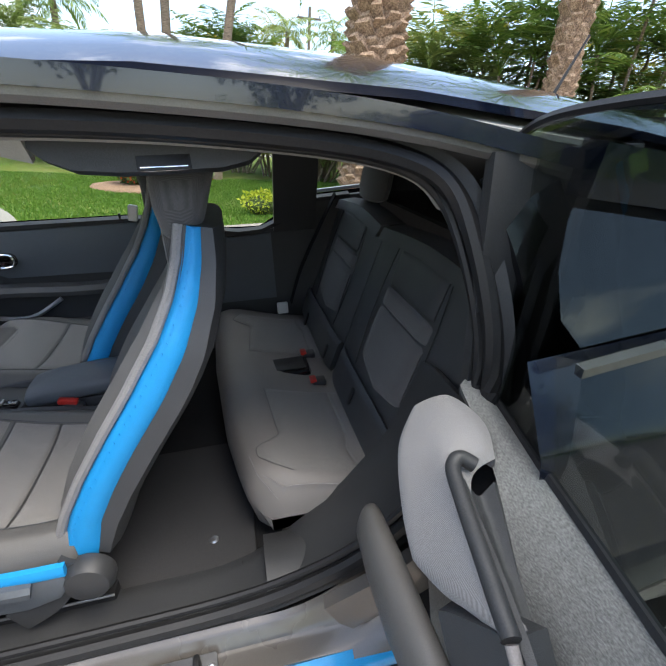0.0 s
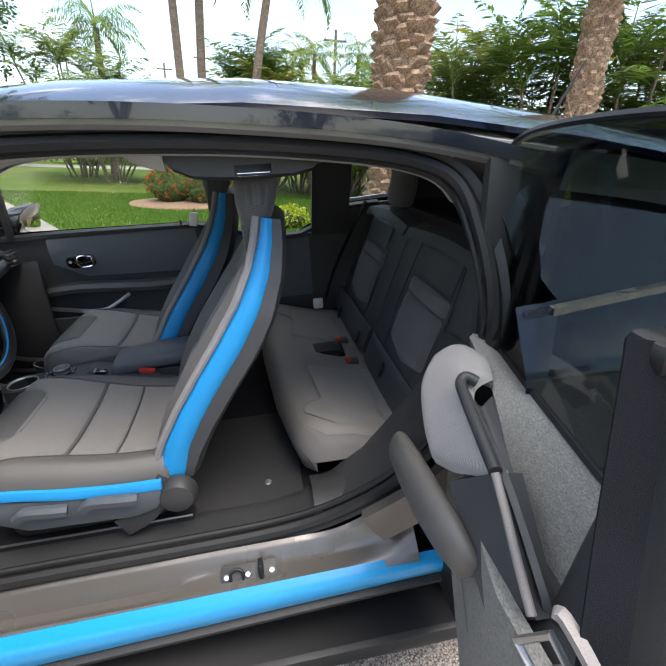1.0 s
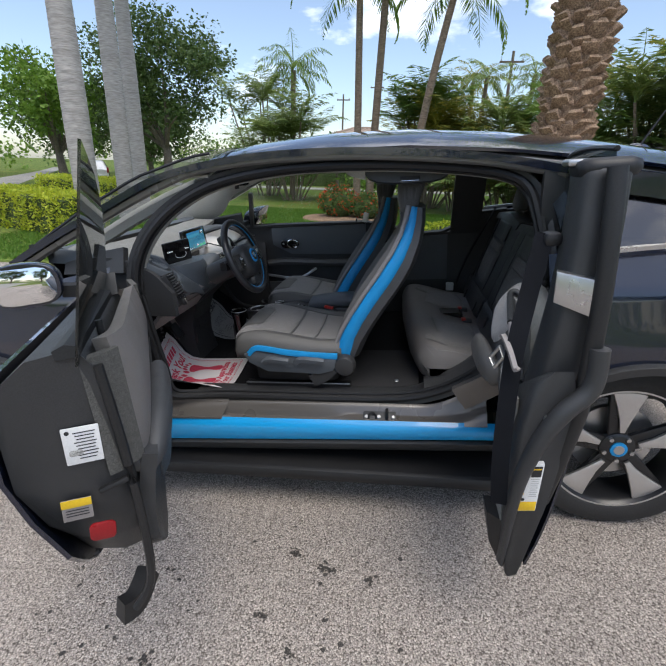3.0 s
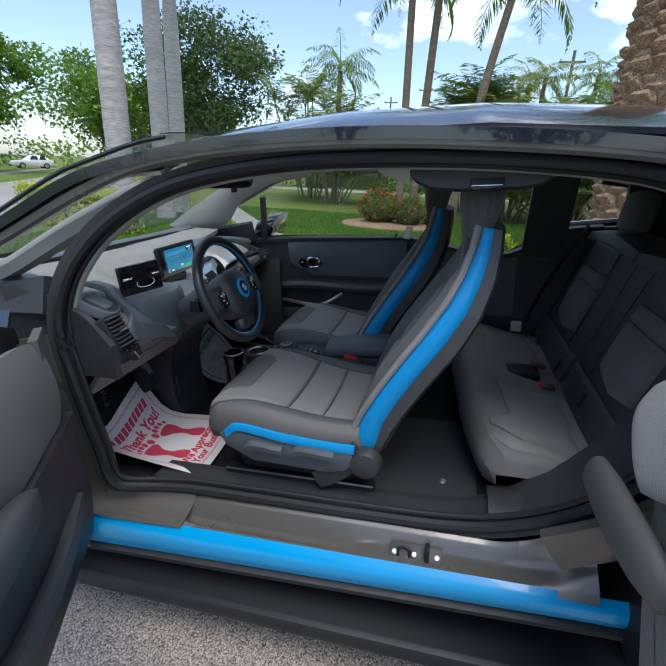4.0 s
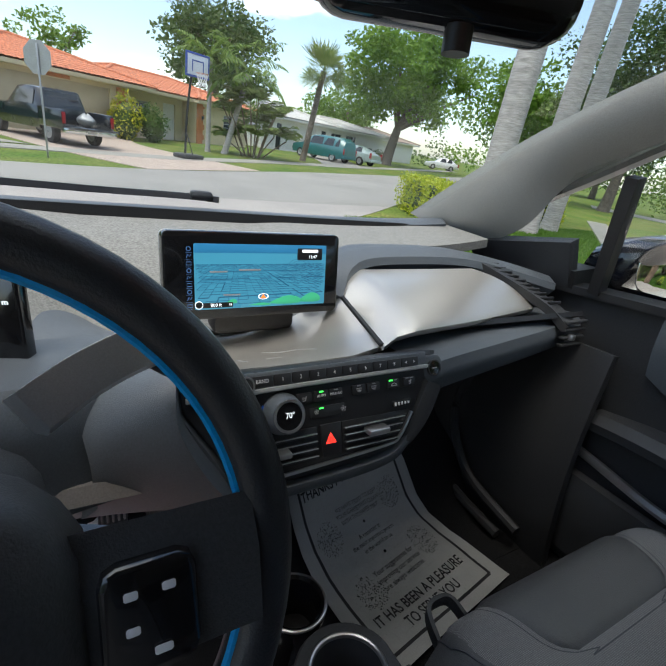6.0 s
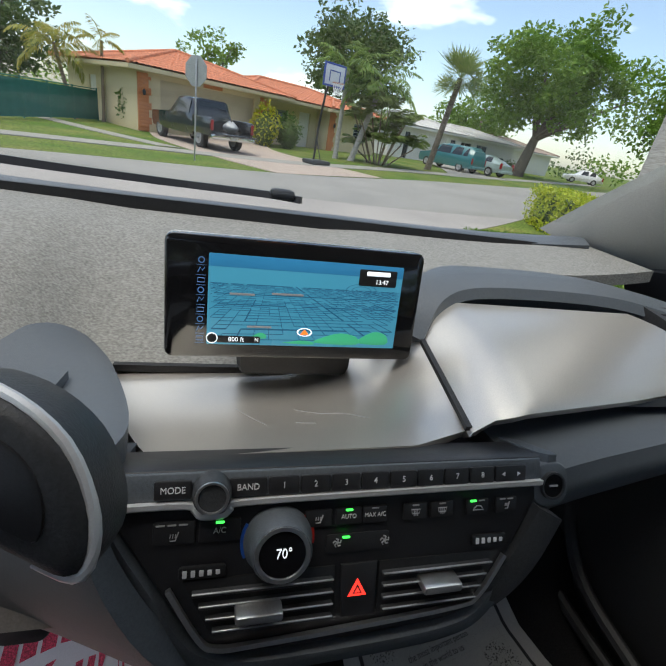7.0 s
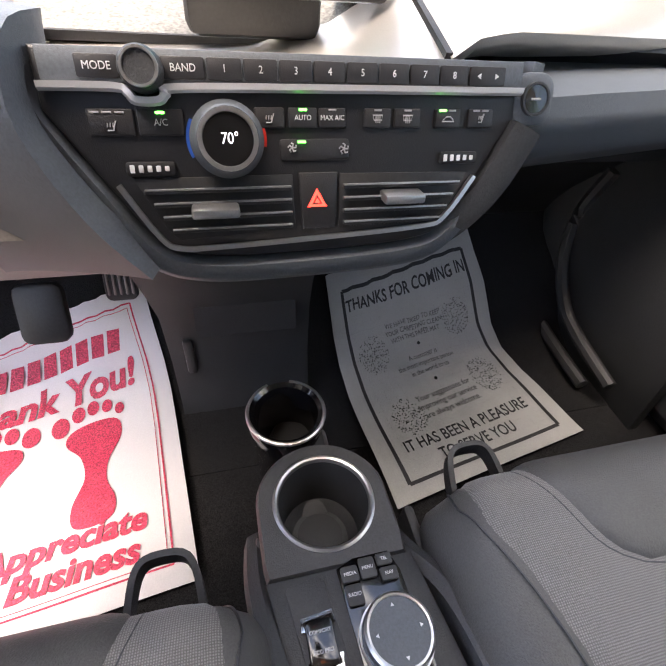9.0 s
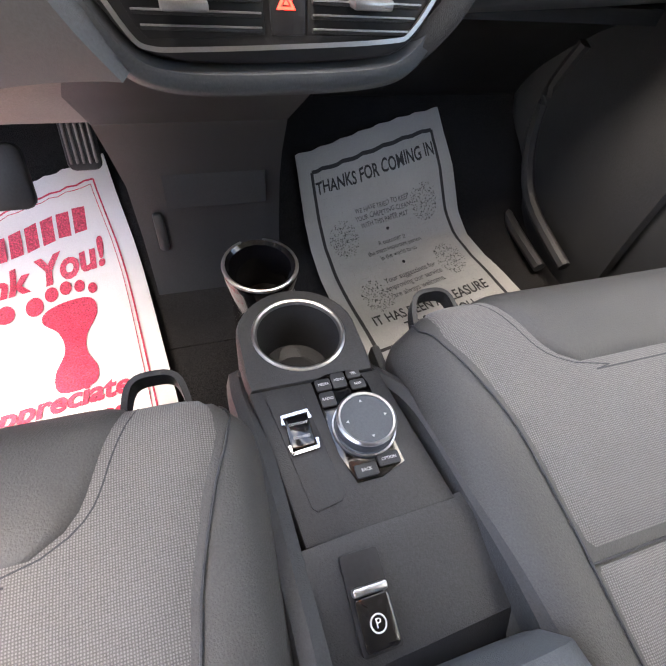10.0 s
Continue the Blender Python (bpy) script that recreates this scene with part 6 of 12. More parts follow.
Shape().sheet(lambda u, v: (0.30 + 0.50 * u, 0.655 - 0.03 * math.sin(3.1416 * v) - 0.025 * math.exp(-((u - 0.25) / 0.09) ** 2), 0.40 + 0.56 * v), 24, 12, 0.02).make("far_kick_panel", M["plastic"], dash, "dark moulded side of the far footwell", 60)
for pts in (((0.40, 0.615, 0.74), (0.395, 0.612, 0.64), (0.43, 0.610, 0.53), (0.53, 0.608, 0.465), (0.70, 0.605, 0.445)), ((0.50, 0.625, 0.80), (0.475, 0.622, 0.70), (0.50, 0.620, 0.60), (0.58, 0.618, 0.52), (0.74, 0.615, 0.485))):
    Shape().tube(pts, 0.013, 8, 6).make("side_ridge", M["plastic"], dash)
# instrument screen
im = frame_of((0.7105, -0.364, 1.0755), (0.33, 0.945, 0.03), (-0.02, 0, 1))
ic = Shape().prism(rrect(0.154, 0.110, 0.005), im, -0.018, 0.0, 0.003).make("instrument_screen", M["gloss"], dash, "black instrument screen standing free")
Shape().tube([im @ Vector((0.012 + 0.034 * math.cos(a), -0.012 + 0.014 * math.sin(a), 0.0006)) for a in [radians(150 + 8 * i) for i in range(32)]], 0.0011, 4).make("gauge_arc", surface("gauge_line", (0.2, 0.22, 0.24), 0.5, emit=((0.45, 0.5, 0.55), 0.35)), ic)
lettering("53485 mi", 0.0085, im @ pose(-0.050, 0.012, 0.0006), M["lit"], ic)
lettering("006.2 m", 0.0075, im @ pose(0.055, 0.012, 0.0006), M["lit"], ic)
# slate pad beside the fibre pad, down to the end vents
def near_rim(u, v):
    x = 0.28 + 0.37 * u
    y = -0.675 + (lerp_at(x, (0.28, 0.45, 0.56, 0.60, 0.65), (-0.56, -0.525, -0.510, -0.528, -0.545)) + 0.675) * v
    return (x, y, pod_z(x) + 0.02 * (abs(y) / 0.62) ** 4 + 0.008 - 0.06 * max(0, (0.12 - v) / 0.12) ** 2)


Shape().sheet(near_rim, 18, 12, 0.012).make("near_rim_pad", M["plastic_blue"], dash, "slate-grey pad by the front pillar", 60)
# slate binnacle: a ridge beside the fibre pad that widens into the panel left of the column
BIN_L = spline([(0.585, -0.482, 1.085), (0.660, -0.490, 1.072), (0.690, -0.506, 1.052), (0.752, -0.514, 1.003), (0.782, -0.546, 0.994), (0.802, -0.580, 0.986), (0.812, -0.588, 0.934)], 5)
BIN_R = spline([(0.590, -0.430, 1.085), (0.660, -0.430, 1.066), (0.700, -0.455, 1.040), (0.752, -0.452, 0.995), (0.782, -0.440, 0.965), (0.802, -0.400, 0.925), (0.812, -0.365, 0.872)], 5)


def binnacle_pt(u, v):
    i = round(u * 30)
    ridge = math.exp(-((v - 0.10) / 0.10) ** 2) * 0.010 + 0.008 * math.sin(3.1416 * v)
    edge = 0.012 * max(0, (0.06 - v) / 0.06) ** 2
    return BIN_L[i].lerp(BIN_R[i], v) + Vector((0.6, 0, 0.8)) * (ridge - edge)


Shape().sheet(binnacle_pt, 30, 24, 0.016).make("binnacle", M["plastic_blue"], dash, "slate-grey moulded panel round the instruments", 60)
SHELF_L = spline([(0.63, -0.556, 1.066), (0.70, -0.562, 1.052), (0.775, -0.584, 1.018), (0.798, -0.592, 0.982)], 5)
SHELF_R = spline([(0.63, -0.480, 1.058), (0.69, -0.500, 1.034), (0.752, -0.508, 0.990), (0.792, -0.560, 0.976)], 5)
Shape().sheet(lambda u, v: SHELF_L[round(u * 15)].lerp(SHELF_R[round(u * 15)], v), 15, 8, 0.006).make("near_shelf", M["silver"], dash, "satin champagne panel by the end vents", 60)
# shroud over the steering column
rings = []
for k in range(15):
    y = -0.468 + 0.245 * k / 14
    e = lerp_at(y, (-0.468, -0.455, -0.40, -0.34, -0.28, -0.223), (-0.03, 0.0, 0.034, 0.055, 0.045, 0.01))
    d = 0.012 * max(0, (-0.45 - y) / 0.018)
    rings.append([(0.675, y, 1.030 - d), (0.715 + e * 0.4, y, 1.034 - d), (0.742 + e, y, 1.028 - d), (0.756 + e, y, 1.012), (0.764 + e * 0.95, y, 0.980), (0.775 + e * 0.7, y, 0.935), (0.792 + e * 0.3, y, 0.893), (0.68, y, 0.890)])
Shape().loft(rings).make("column_shroud", M["plastic_blue"], dash, "slate-grey shroud below the instrument screen", 40)

# near end vents and light switch
vm = frame_of((0.742, -0.604, 1.060), (-0.42, 0.90, 0.05), (-0.87, 0.20, 0.45))
nv = Shape().prism(curve2([(-0.038, -0.050), (0.036, -0.052), (0.040, 0.030), (0.034, 0.050), (-0.010, 0.050), (-0.040, 0.036)], 3), vm, -0.03, 0.004, 0.006).make("near_vent", M["plastic_blue"], dash, "slate-grey end vent housing")
Shape().prism(curve2([(-0.031, -0.043), (0.029, -0.045), (0.033, 0.026), (0.028, 0.042), (-0.008, 0.042), (-0.033, 0.030)], 3), vm, 0.004, 0.0052, 0.0005).make("vent_mouth", M["rubber"], nv)
for k in range(7):
    Shape().rbox((0, 0, 0), (0.0036, 0.074 - 0.004 * abs(k - 3), 0.008), 0.001, vm @ pose(-0.027 + 0.009 * k, -0.001, 0.008, 0, 0, -14)).make("slat", M["plastic_blue"], nv)
vm2 = frame_of((0.816, -0.626, 0.987), (-0.15, 0.98, -0.03), (-0.40, 0.12, 0.91))
nv2 = Shape().prism(rrect(0.080, 0.104, 0.008), vm2, -0.03, 0.0, 0.003).make("near_vent", M["rubber"], dash, "black slatted air vent")
for k in range(8):
    Shape().rbox((0, 0, 0), (0.068, 0.0035, 0.012), 0.001, vm2 @ pose(0, -0.042 + 0.012 * k, 0.003, 24, 0, 0)).make("slat", M["plastic"], nv2)
Shape().rbox((0, 0, 0), (0.032, 0.006, 0.012), 0.002, vm2 @ pose(0.008, -0.002, 0.010)).make("tab", M["satin"], nv2)
lm = frame_of((0.828, -0.612, 0.914), (-0.15, 0.98, -0.13), (-0.15, 0, 0.99))
ls = Shape().prism(rrect(0.106, 0.040, 0.010), lm, -0.03, 0.0, 0.003).make("light_switch", M["stack_black"], dash, "black light switch panel with a round knob")
Shape().lathe([(0, 0), (0.017, 0), (0.016, 0.010), (0.012, 0.012), (0, 0.012)], lm @ pose(0.004, -0.010, 0), 20).make("knob", M["stack_black"], ls)
Shape().rbox((0, 0, 0), (0.005, 0.03, 0.006), 0.002, lm @ pose(0.004, -0.010, 0.014, 0, 0, 35)).make("grip", M["satin"], ls)
bars([(0.032, 0.008, 0.006, 0.003), (0.036, -0.006, 0.006, 0.003), (-0.016, 0.010, 0.008, 0.0025), (0.012, 0.014, 0.006, 0.0025)], lm @ pose(0, 0, 0.0005), M["mark_dim"], ls)
for z in (0.790, 0.770, 0.750):
    Shape().rbox((0.725, -0.650, z), (0.010, 0.018, 0.010), 0.003).make("boot_key", M["gloss"], dash)
# near end cap seen in the door opening
Shape().sheet(lambda u, v: (0.50 + 0.33 * u, -0.688 + 0.012 * math.sin(3 * u), 0.86 + (lerp_at(u, (0, 0.4, 0.8, 1), (0.27, 0.245, 0.18, 0.10))) * v), 12, 8, 0.02).make("dash_end_cap", M["plastic"], dash, "dark dashboard end cap")

# centre screen
sm = frame_of((0.634, -0.023, 1.089), (-0.01, 1, 0.006), (-0.10, 0, 0.99))
cs = Shape().prism(rrect(0.258, 0.118, 0.008), sm, -0.020, 0.0, 0.003).make("navigation_screen", M["gloss"], dash, "free-standing black navigation screen that shows a map")
Shape().rbox((0.588, -0.015, 1.030), (0.045, 0.13, 0.075), 0.012).make("screen_foot", M["rubber"], cs)
Shape().prism(rrect(0.259, 0.119, 0.008), sm, -0.021, -0.017, 0.001).make("screen_rim", M["satin"], cs)
map_m = surface("map_blue", (0.03, 0.18, 0.27), 0.3, other=(0.04, 0.22, 0.32), patch=14, grain_mix=0, bump=0, emit=((0.040, 0.18, 0.27), 0.6))
line_m = surface("map_line", (0.01, 0.05, 0.10), 0.3, grain_mix=0, bump=0, emit=((0.012, 0.07, 0.13), 0.8))
green_m = surface("map_green", (0.03, 0.25, 0.12), 0.3, grain_mix=0, bump=0, emit=((0.04, 0.30, 0.15), 0.6))
sky_m = surface("map_sky", (0.02, 0.13, 0.25), 0.3, grain_mix=0, bump=0, emit=((0.02, 0.13, 0.26), 0.6))
SW, SH, SX, SY = 0.196, 0.088, 0.008, -0.001
Shape().prism(rrect(SW, SH, 0.001, 2, SX, SY), sm, 0.0, 0.0006, 0.0001).make("map", map_m, cs, "lit blue street map")
Shape().prism(rrect(SW, 0.012, 0.001, 2, SX, SY + SH / 2 - 0.006), sm, 0.0006, 0.0008, 0.0001).make("map_sky", sky_m, cs)


# a street grid seen at a slant: x across, far away upwards, lines crowd towards the skyline
streets = Shape()
rnd = random.Random(4)
m_top, m_bot, m_lo, m_hi = SY + SH / 2 - 0.011, SY - SH / 2 + 0.001, SX - SW / 2 + 0.001, SX + SW / 2 - 0.001


def on_map(x, far):
    return Vector((SX + 0.02 + x / far, m_top - (m_top - m_bot) * 1.12 / far, 0))


def grid(i, j):
    return on_map(0.019 * i - 0.06 * (0.105 * j), 1.0 + 0.105 * j + 0.0045 * i)


for i in range(-62, 63):
    for j in range(0, 42):
        far = j > 16
        for k, (di, dj) in enumerate(((1, 0), (0, 1))):
            if (far and (i if k else j) % 2) or rnd.random() < 0.16:
                continue
            p, q = grid(i, j), grid(i + di, j + dj)
            if not all(m_lo < c.x < m_hi and m_bot < c.y < m_top for c in (p, q)):
                continue
            w = (0.0008 if (i if k else j) % 9 == 4 else 0.00036) / (1 + 0.03 * j)
            e = q - p
            e = Vector((-e.y, e.x, 0)).normalized() * w
            streets.add([sm @ (c + Vector((0, 0, 0.0009))) for c in (p + e, q + e, q - e, p - e)], [(0, 1, 2, 3)])
for r in (0.010, 0.016):
    for k in range(24):
        ring_q = [Vector((0.062 + rr * math.cos(0.2618 * kk), 0.016 + rr * 0.42 * math.sin(0.2618 * kk), 0.00095)) for rr, kk in ((r, k), (r, k + 1), (r + 0.0007, k + 1), (r + 0.0007, k))]
        streets.add([sm @ c for c in ring_q], [(0, 1, 2, 3)])
tagged(streets.make("street_grid", line_m, cs), kind="stuff")
for ox, oy, w, h in ((0.040, -0.036, 0.045, 0.012), (0.080, -0.034, 0.032, 0.014), (0.0, -0.041, 0.03, 0.004), (-0.040, -0.035, 0.013, 0.006)):
    Shape().prism(curve2([(ox - w / 2, oy - h / 2 + 0.001), (ox + w / 2, oy - h / 2), (ox + w / 2, oy + h * 0.2), (ox + w * 0.1, oy + h / 2), (ox - w * 0.3, oy + h * 0.1)], 3), sm, 0.0006, 0.001, 0.0001).make("map_park", green_m, cs)
Shape().prism(rrect(0.041, 0.017, 0.001, 2, 0.0785, 0.030), sm, 0.001, 0.0014, 0.0001).make("clock_box", M["rubber"], cs)
bars([(0.0785, 0.0345, 0.026, 0.0045)], sm @ pose(0, 0, 0.0015), M["lit"], cs)
lettering("13:47", 0.0065, sm @ pose(0.083, 0.026, 0.0016), M["lit"], cs)
Shape().prism(rrect(0.042, 0.007, 0.001, 2, -0.0595, -0.0395), sm, 0.001, 0.0014, 0.0001).make("scale_box", M["rubber"], cs)
lettering("800 ft", 0.0065, sm @ pose(-0.062, -0.0395, 0.0016), M["lit"], cs)
lettering("N", 0.005, sm @ pose(-0.042, -0.0395, 0.0016), M["lit"], cs)
Shape().lathe([(0, 0.001), (0.0055, 0.001), (0.0055, 0.0016), (0, 0.0016)], sm @ pose(-0.085, -0.0385, 0), 18).make("compass", M["lit"], cs)
Shape().lathe([(0, 0.0016), (0.0045, 0.0016), (0.0045, 0.0018), (0, 0.0018)], sm @ pose(-0.085, -0.0385, 0), 18).make("compass_face", M["rubber"], cs)
Shape().lathe([(0.0065, 0.001), (0.008, 0.001), (0.008, 0.0016), (0.0065, 0.0016)], sm @ pose(0.006, -0.030, 0) @ Matrix.Diagonal((1, 0.55, 1, 1)), 20).make("place_ring", M["lit"], cs)
Shape().prism([(-0.0045, -0.0025), (0.0045, -0.0025), (0, 0.003)], sm @ pose(0.006, -0.030, 0), 0.001, 0.0018, 0.0002).make("place_arrow", surface("arrow_orange", (0.9, 0.2, 0.03), 0.4, grain_mix=0, bump=0, emit=((0.9, 0.16, 0.02), 0.8)), cs)
for bx, by, bw in ((-0.058, 0.006, 0.024), (-0.014, 0.008, 0.032), (-0.040, -0.026, 0.024)):
    bars([(bx, by, bw, 0.0020)], sm @ pose(0, 0, 0.0012), M["mark_dim"], cs, "street_name_bar")
side_icon = surface("icon_blue", (0.05, 0.12, 0.25), 0.4, grain_mix=0, bump=0, emit=((0.05, 0.12, 0.28), 0.5))
for k in range(9):
    ib = 0.036 - 0.0094 * k
    s = Shape()
    if k % 3 == 0:
        s.lathe([(0.0022, 0), (0.0030, 0), (0.0030, 0.0006), (0.0022, 0.0006)], sm @ pose(-0.0965, ib, 0.0002), 14)
    elif k % 3 == 1:
        s.tube([sm @ Vector((-0.0965 + a, ib + c, 0.0005)) for a, c in ((-0.003, -0.002), (-0.001, 0.0025), (0.001, -0.0005), (0.003, 0.0025))], 0.0004, 4)
    else:
        s.tube([sm @ Vector((-0.0965 + a, ib + c, 0.0005)) for a, c in ((-0.003, -0.002), (0.003, -0.002), (0.003, 0.002), (-0.003, 0.002))], 0.0004, 4, closed=True)
    s.make("menu_icon", side_icon, cs)
    Shape().prism(rrect(0.0085, 0.0003, 0.0001, 2, -0.0965, ib - 0.0047), sm, 0.0, 0.0005, 0.0001).make("menu_rule", side_icon, cs)

# centre stack
P = frame_of((0.8125, 0.0, 0.995), (0, 1, 0), (-0.355, 0, 0.935))
stack = Shape().prism(([(-0.163, 0.030), (0.156, 0.030)] + curve2([(0.156, -0.003), (0.126, -0.048), (0.104, -0.080), (0.07, -0.093), (-0.035, -0.097), (-0.085, -0.094), (-0.110, -0.082), (-0.133, -0.05), (-0.163, -0.003)], 4, False))[::-1], P, -0.05, 0.0, 0.004).make("centre_stack", M["stack_black"], dash, "dark grey centre stack with radio and climate controls")
Shape().sweep([P @ Vector((a, b, -max(0, b - 0.03) * 0.75)) for a, b in ((-0.172, 0.030), (-0.171, -0.003), (-0.141, -0.055), (-0.117, -0.091), (-0.088, -0.105), (-0.035, -0.108), (0.072, -0.104), (0.110, -0.089), (0.135, -0.052), (0.162, -0.006), (0.168, 0.03))],
              [(-0.011, -0.075), (0.009, -0.075), (0.011, -0.012), (0.006, -0.003), (-0.004, -0.001), (-0.010, -0.008)], 6, up=(0.935, 0, 0.355)).make("stack_surround", M["plastic_blue"], dash, "soft slate-grey surround of the stack", 60)
Shape().prism([(-0.158, 0.011), (0.152, 0.011), (0.152, 0.029), (-0.158, 0.029)], P, 0.0, 0.004, 0.001).make("button_ledge", M["plastic_blue"], stack)


def key(a0, a1, b0, b1, text="", size=0.006, mat=None, proud=0.0065, tone="mark", base=0.004):
    k = Shape().prism(rrect(a1 - a0 - 0.0012, b1 - b0 - 0.001, 0.0012, 3, (a0 + a1) / 2, (b0 + b1) / 2), P, base, proud, 0.0006).make("key", mat or M["stack_black"], stack)
    if text:
        lettering(text, size, P @ pose((a0 + a1) / 2, (b0 + b1) / 2, proud + 0.0002), M[tone], k, wide=0.9)
    return k


key(-0.139, -0.115, 0.0125, 0.0255, "MODE")
key(-0.093, -0.067, 0.0125, 0.0255, "BAND")
for k in range(8):
    key(-0.067 + 0.0219 * k, -0.067 + 0.0219 * (k + 1), 0.0125, 0.0255, str(k + 1))
ak = key(0.1085, 0.137, 0.0125, 0.0255)
for sx in (-1, 1):
    Shape().prism([(0.1227 + sx * 0.0085, 0.019), (0.1227 + sx * 0.0055, 0.0208), (0.1227 + sx * 0.0055, 0.0172)], P, 0.0066, 0.0070, 0.0001).make("arrow", M["mark"], ak)
Shape().sweep([P @ Vector(p) for p in ((-0.160, 0.0085, 0.005), (-0.120, 0.0085, 0.005), (-0.113, 0.0055, 0.006), (-0.109, 0.0015, 0.006), (-0.096, 0.0015, 0.006), (-0.091, 0.0055, 0.006), (-0.084, 0.0085, 0.005), (0.0, 0.0095, 0.005), (0.152, 0.0102, 0.005))], [(-0.0030, -0.003), (0.0022, -0.003), (0.0026, 0.0), (0.0010, 0.0026), (-0.0024, 0.0034)], 4, up=(0.935, 0, 0.355)).make("chrome_strip", M["bright"], stack, "bright chrome strip")
vol = Shape().lathe([(0, 0), (0.0125, 0), (0.0118, 0.014), (0.0105, 0.0165), (0.0085, 0.0168), (0, 0.0160)], P @ pose(-0.103, 0.0175, 0.002), 28).make("volume_knob", M["plastic"], stack, "ribbed dark volume knob")
Shape().lathe([(0.0085, 0.0168), (0.0105, 0.0168), (0.0102, 0.0182), (0.0088, 0.0182)], P @ pose(-0.103, 0.0175, 0.002), 28).make("knob_ring", M["satin"], vol)
# climate row
for a0, a1, t in ((-0.139, -0.112, ""), (-0.111, -0.083, "A/C")):
    key(a0, a1, -0.018, -0.002, t, 0.0055, base=0.0, proud=0.0025)
for k, (a, t) in enumerate(((-0.030, ""), (-0.008, "AUTO"), (0.012, "MAX A/C"), (0.044, ""), (0.066, ""), (0.097, ""), (0.123, ""))):
    w = 0.0205 if k != 2 else 0.0195
    key(a - w / 2, a + w / 2, -0.0135, -0.0005, t, 0.0045, base=0.0, proud=0.0025)


def icon(a, b, w, h, kind, mat="mark_dim"):
    s = Shape()
    if kind == "seat":
        s.tube([P @ Vector((a - w * 0.3, b - h * 0.4, 0.003)), P @ Vector((a + w * 0.1, b - h * 0.4, 0.003)), P @ Vector((a + w * 0.35, b + h * 0.5, 0.003))], 0.0005, 4)
        for i in range(3):
            s.tube([P @ Vector((a - w * 0.3 + i * w * 0.2, b - h * 0.1, 0.003)), P @ Vector((a - w * 0.25 + i * w * 0.2, b + h * 0.3, 0.003))], 0.0004, 4)
    elif kind == "screen":
        s.tube([P @ Vector((a + x * w / 2, b + y * h / 2, 0.003)) for x, y in ((-0.8, -0.5), (-1, 0.7), (1, 0.7), (0.8, -0.5))], 0.0005, 4, closed=True)
        for i in (-0.4, 0, 0.4):
            s.tube([P @ Vector((a + i * w / 2, b - h * 0.6, 0.003)), P @ Vector((a + i * w / 2, b + h * 0.25, 0.003))], 0.0004, 4)
    elif kind == "car":
        s.tube([P @ Vector((a + x * w / 2, b + y * h / 2, 0.003)) for x, y in ((-1, -0.4), (-0.8, 0.1), (-0.3, 0.8), (0.4, 0.8), (0.8, 0.1), (1, -0.4))], 0.0005, 4, closed=True)
    elif kind == "fan":
        for i in range(5):
            t = 1.2566 * i
            s.tube([P @ Vector((a, b, 0.003)), P @ Vector((a + w * 0.4 * math.cos(t), b + h * 0.4 * math.sin(t), 0.003)), P @ Vector((a + w * 0.5 * math.cos(t + 0.6), b + h * 0.5 * math.sin(t + 0.6), 0.003))], 0.0006, 4)
    s.make("icon", M[mat], stack)


icon(-0.1255, -0.012, 0.008, 0.006, "seat")
icon(-0.030, -0.0075, 0.008, 0.006, "seat")
icon(0.044, -0.007, 0.007, 0.005, "screen")
icon(0.066, -0.007, 0.007, 0.005, "screen")
icon(0.097, -0.008, 0.009, 0.005, "car")
icon(0.123, -0.007, 0.006, 0.006, "seat")
icon(0.020, -0.026, 0.007, 0.007, "fan")
icon(-0.016, -0.025, 0.006, 0.006, "fan")
for a, b in ((-0.097, -0.0045), (-0.008, -0.0022), (0.0925, -0.002), (-0.0095, -0.0215)):
    Shape().prism(rrect(0.0055, 0.0016, 0.0004, 2, a, b), P, 0.0025, 0.0033, 0.0002).make("indicator", M["lit_green"], stack, "lit green indicator")
for a, b in ((-0.134, -0.0045), (-0.127, -0.0045), (-0.120, -0.0045), (0.012, -0.0022), (0.044, -0.0022), (0.066, -0.0022), (0.100, -0.002), (0.119, -0.002), (0.126, -0.002)):
    Shape().prism(rrect(0.0055, 0.0012, 0.0003, 2, a, b), P, 0.0025, 0.003, 0.0002).make("indicator", M["mark_dim"], stack)
dm = P @ pose(-0.058, -0.020, 0)
dial = Shape().lathe([(0, 0.0), (0.0235, 0.0), (0.0235, 0.004), (0.0205, 0.008), (0.0200, 0.020), (0.0185, 0.0225), (0.0155, 0.0225), (0.0150, 0.0215), (0, 0.0215)], dm, 40).make("temperature_dial", M["plastic_blue"], stack, "round temperature dial with a dark display")
Shape().lathe([(0.0152, 0.0222), (0.0182, 0.0222), (0.0180, 0.0234), (0.0155, 0.0234)], dm, 40).make("dial_ring", M["satin"], dial)
Shape().lathe([(0, 0.0216), (0.0150, 0.0216), (0.0150, 0.0220), (0, 0.0220)], dm, 32).make("dial_face", M["gloss"], dial)
lettering("70°", 0.0092, dm @ pose(0.001, 0.0005, 0.0222), M["lit"], dial, wide=0.85)
for a0, a1, mt in ((150, 205, surface("cold_blue_mark", (0.02, 0.10, 0.45), 0.4, grain_mix=0, bump=0)), (-10, 40, M["red"])):
    Shape().sweep([dm @ Vector((0.0245 * math.cos(radians(a0 + (a1 - a0) * k / 10)), 0.0245 * math.sin(radians(a0 + (a1 - a0) * k / 10)), 0.001)) for k in range(11)], [(-0.001, -0.0006), (0.001, -0.0006), (0.001, 0.0006), (-0.001, 0.0006)], up=(0.935, 0, 0.355)).make("dial_mark", mt, dial)
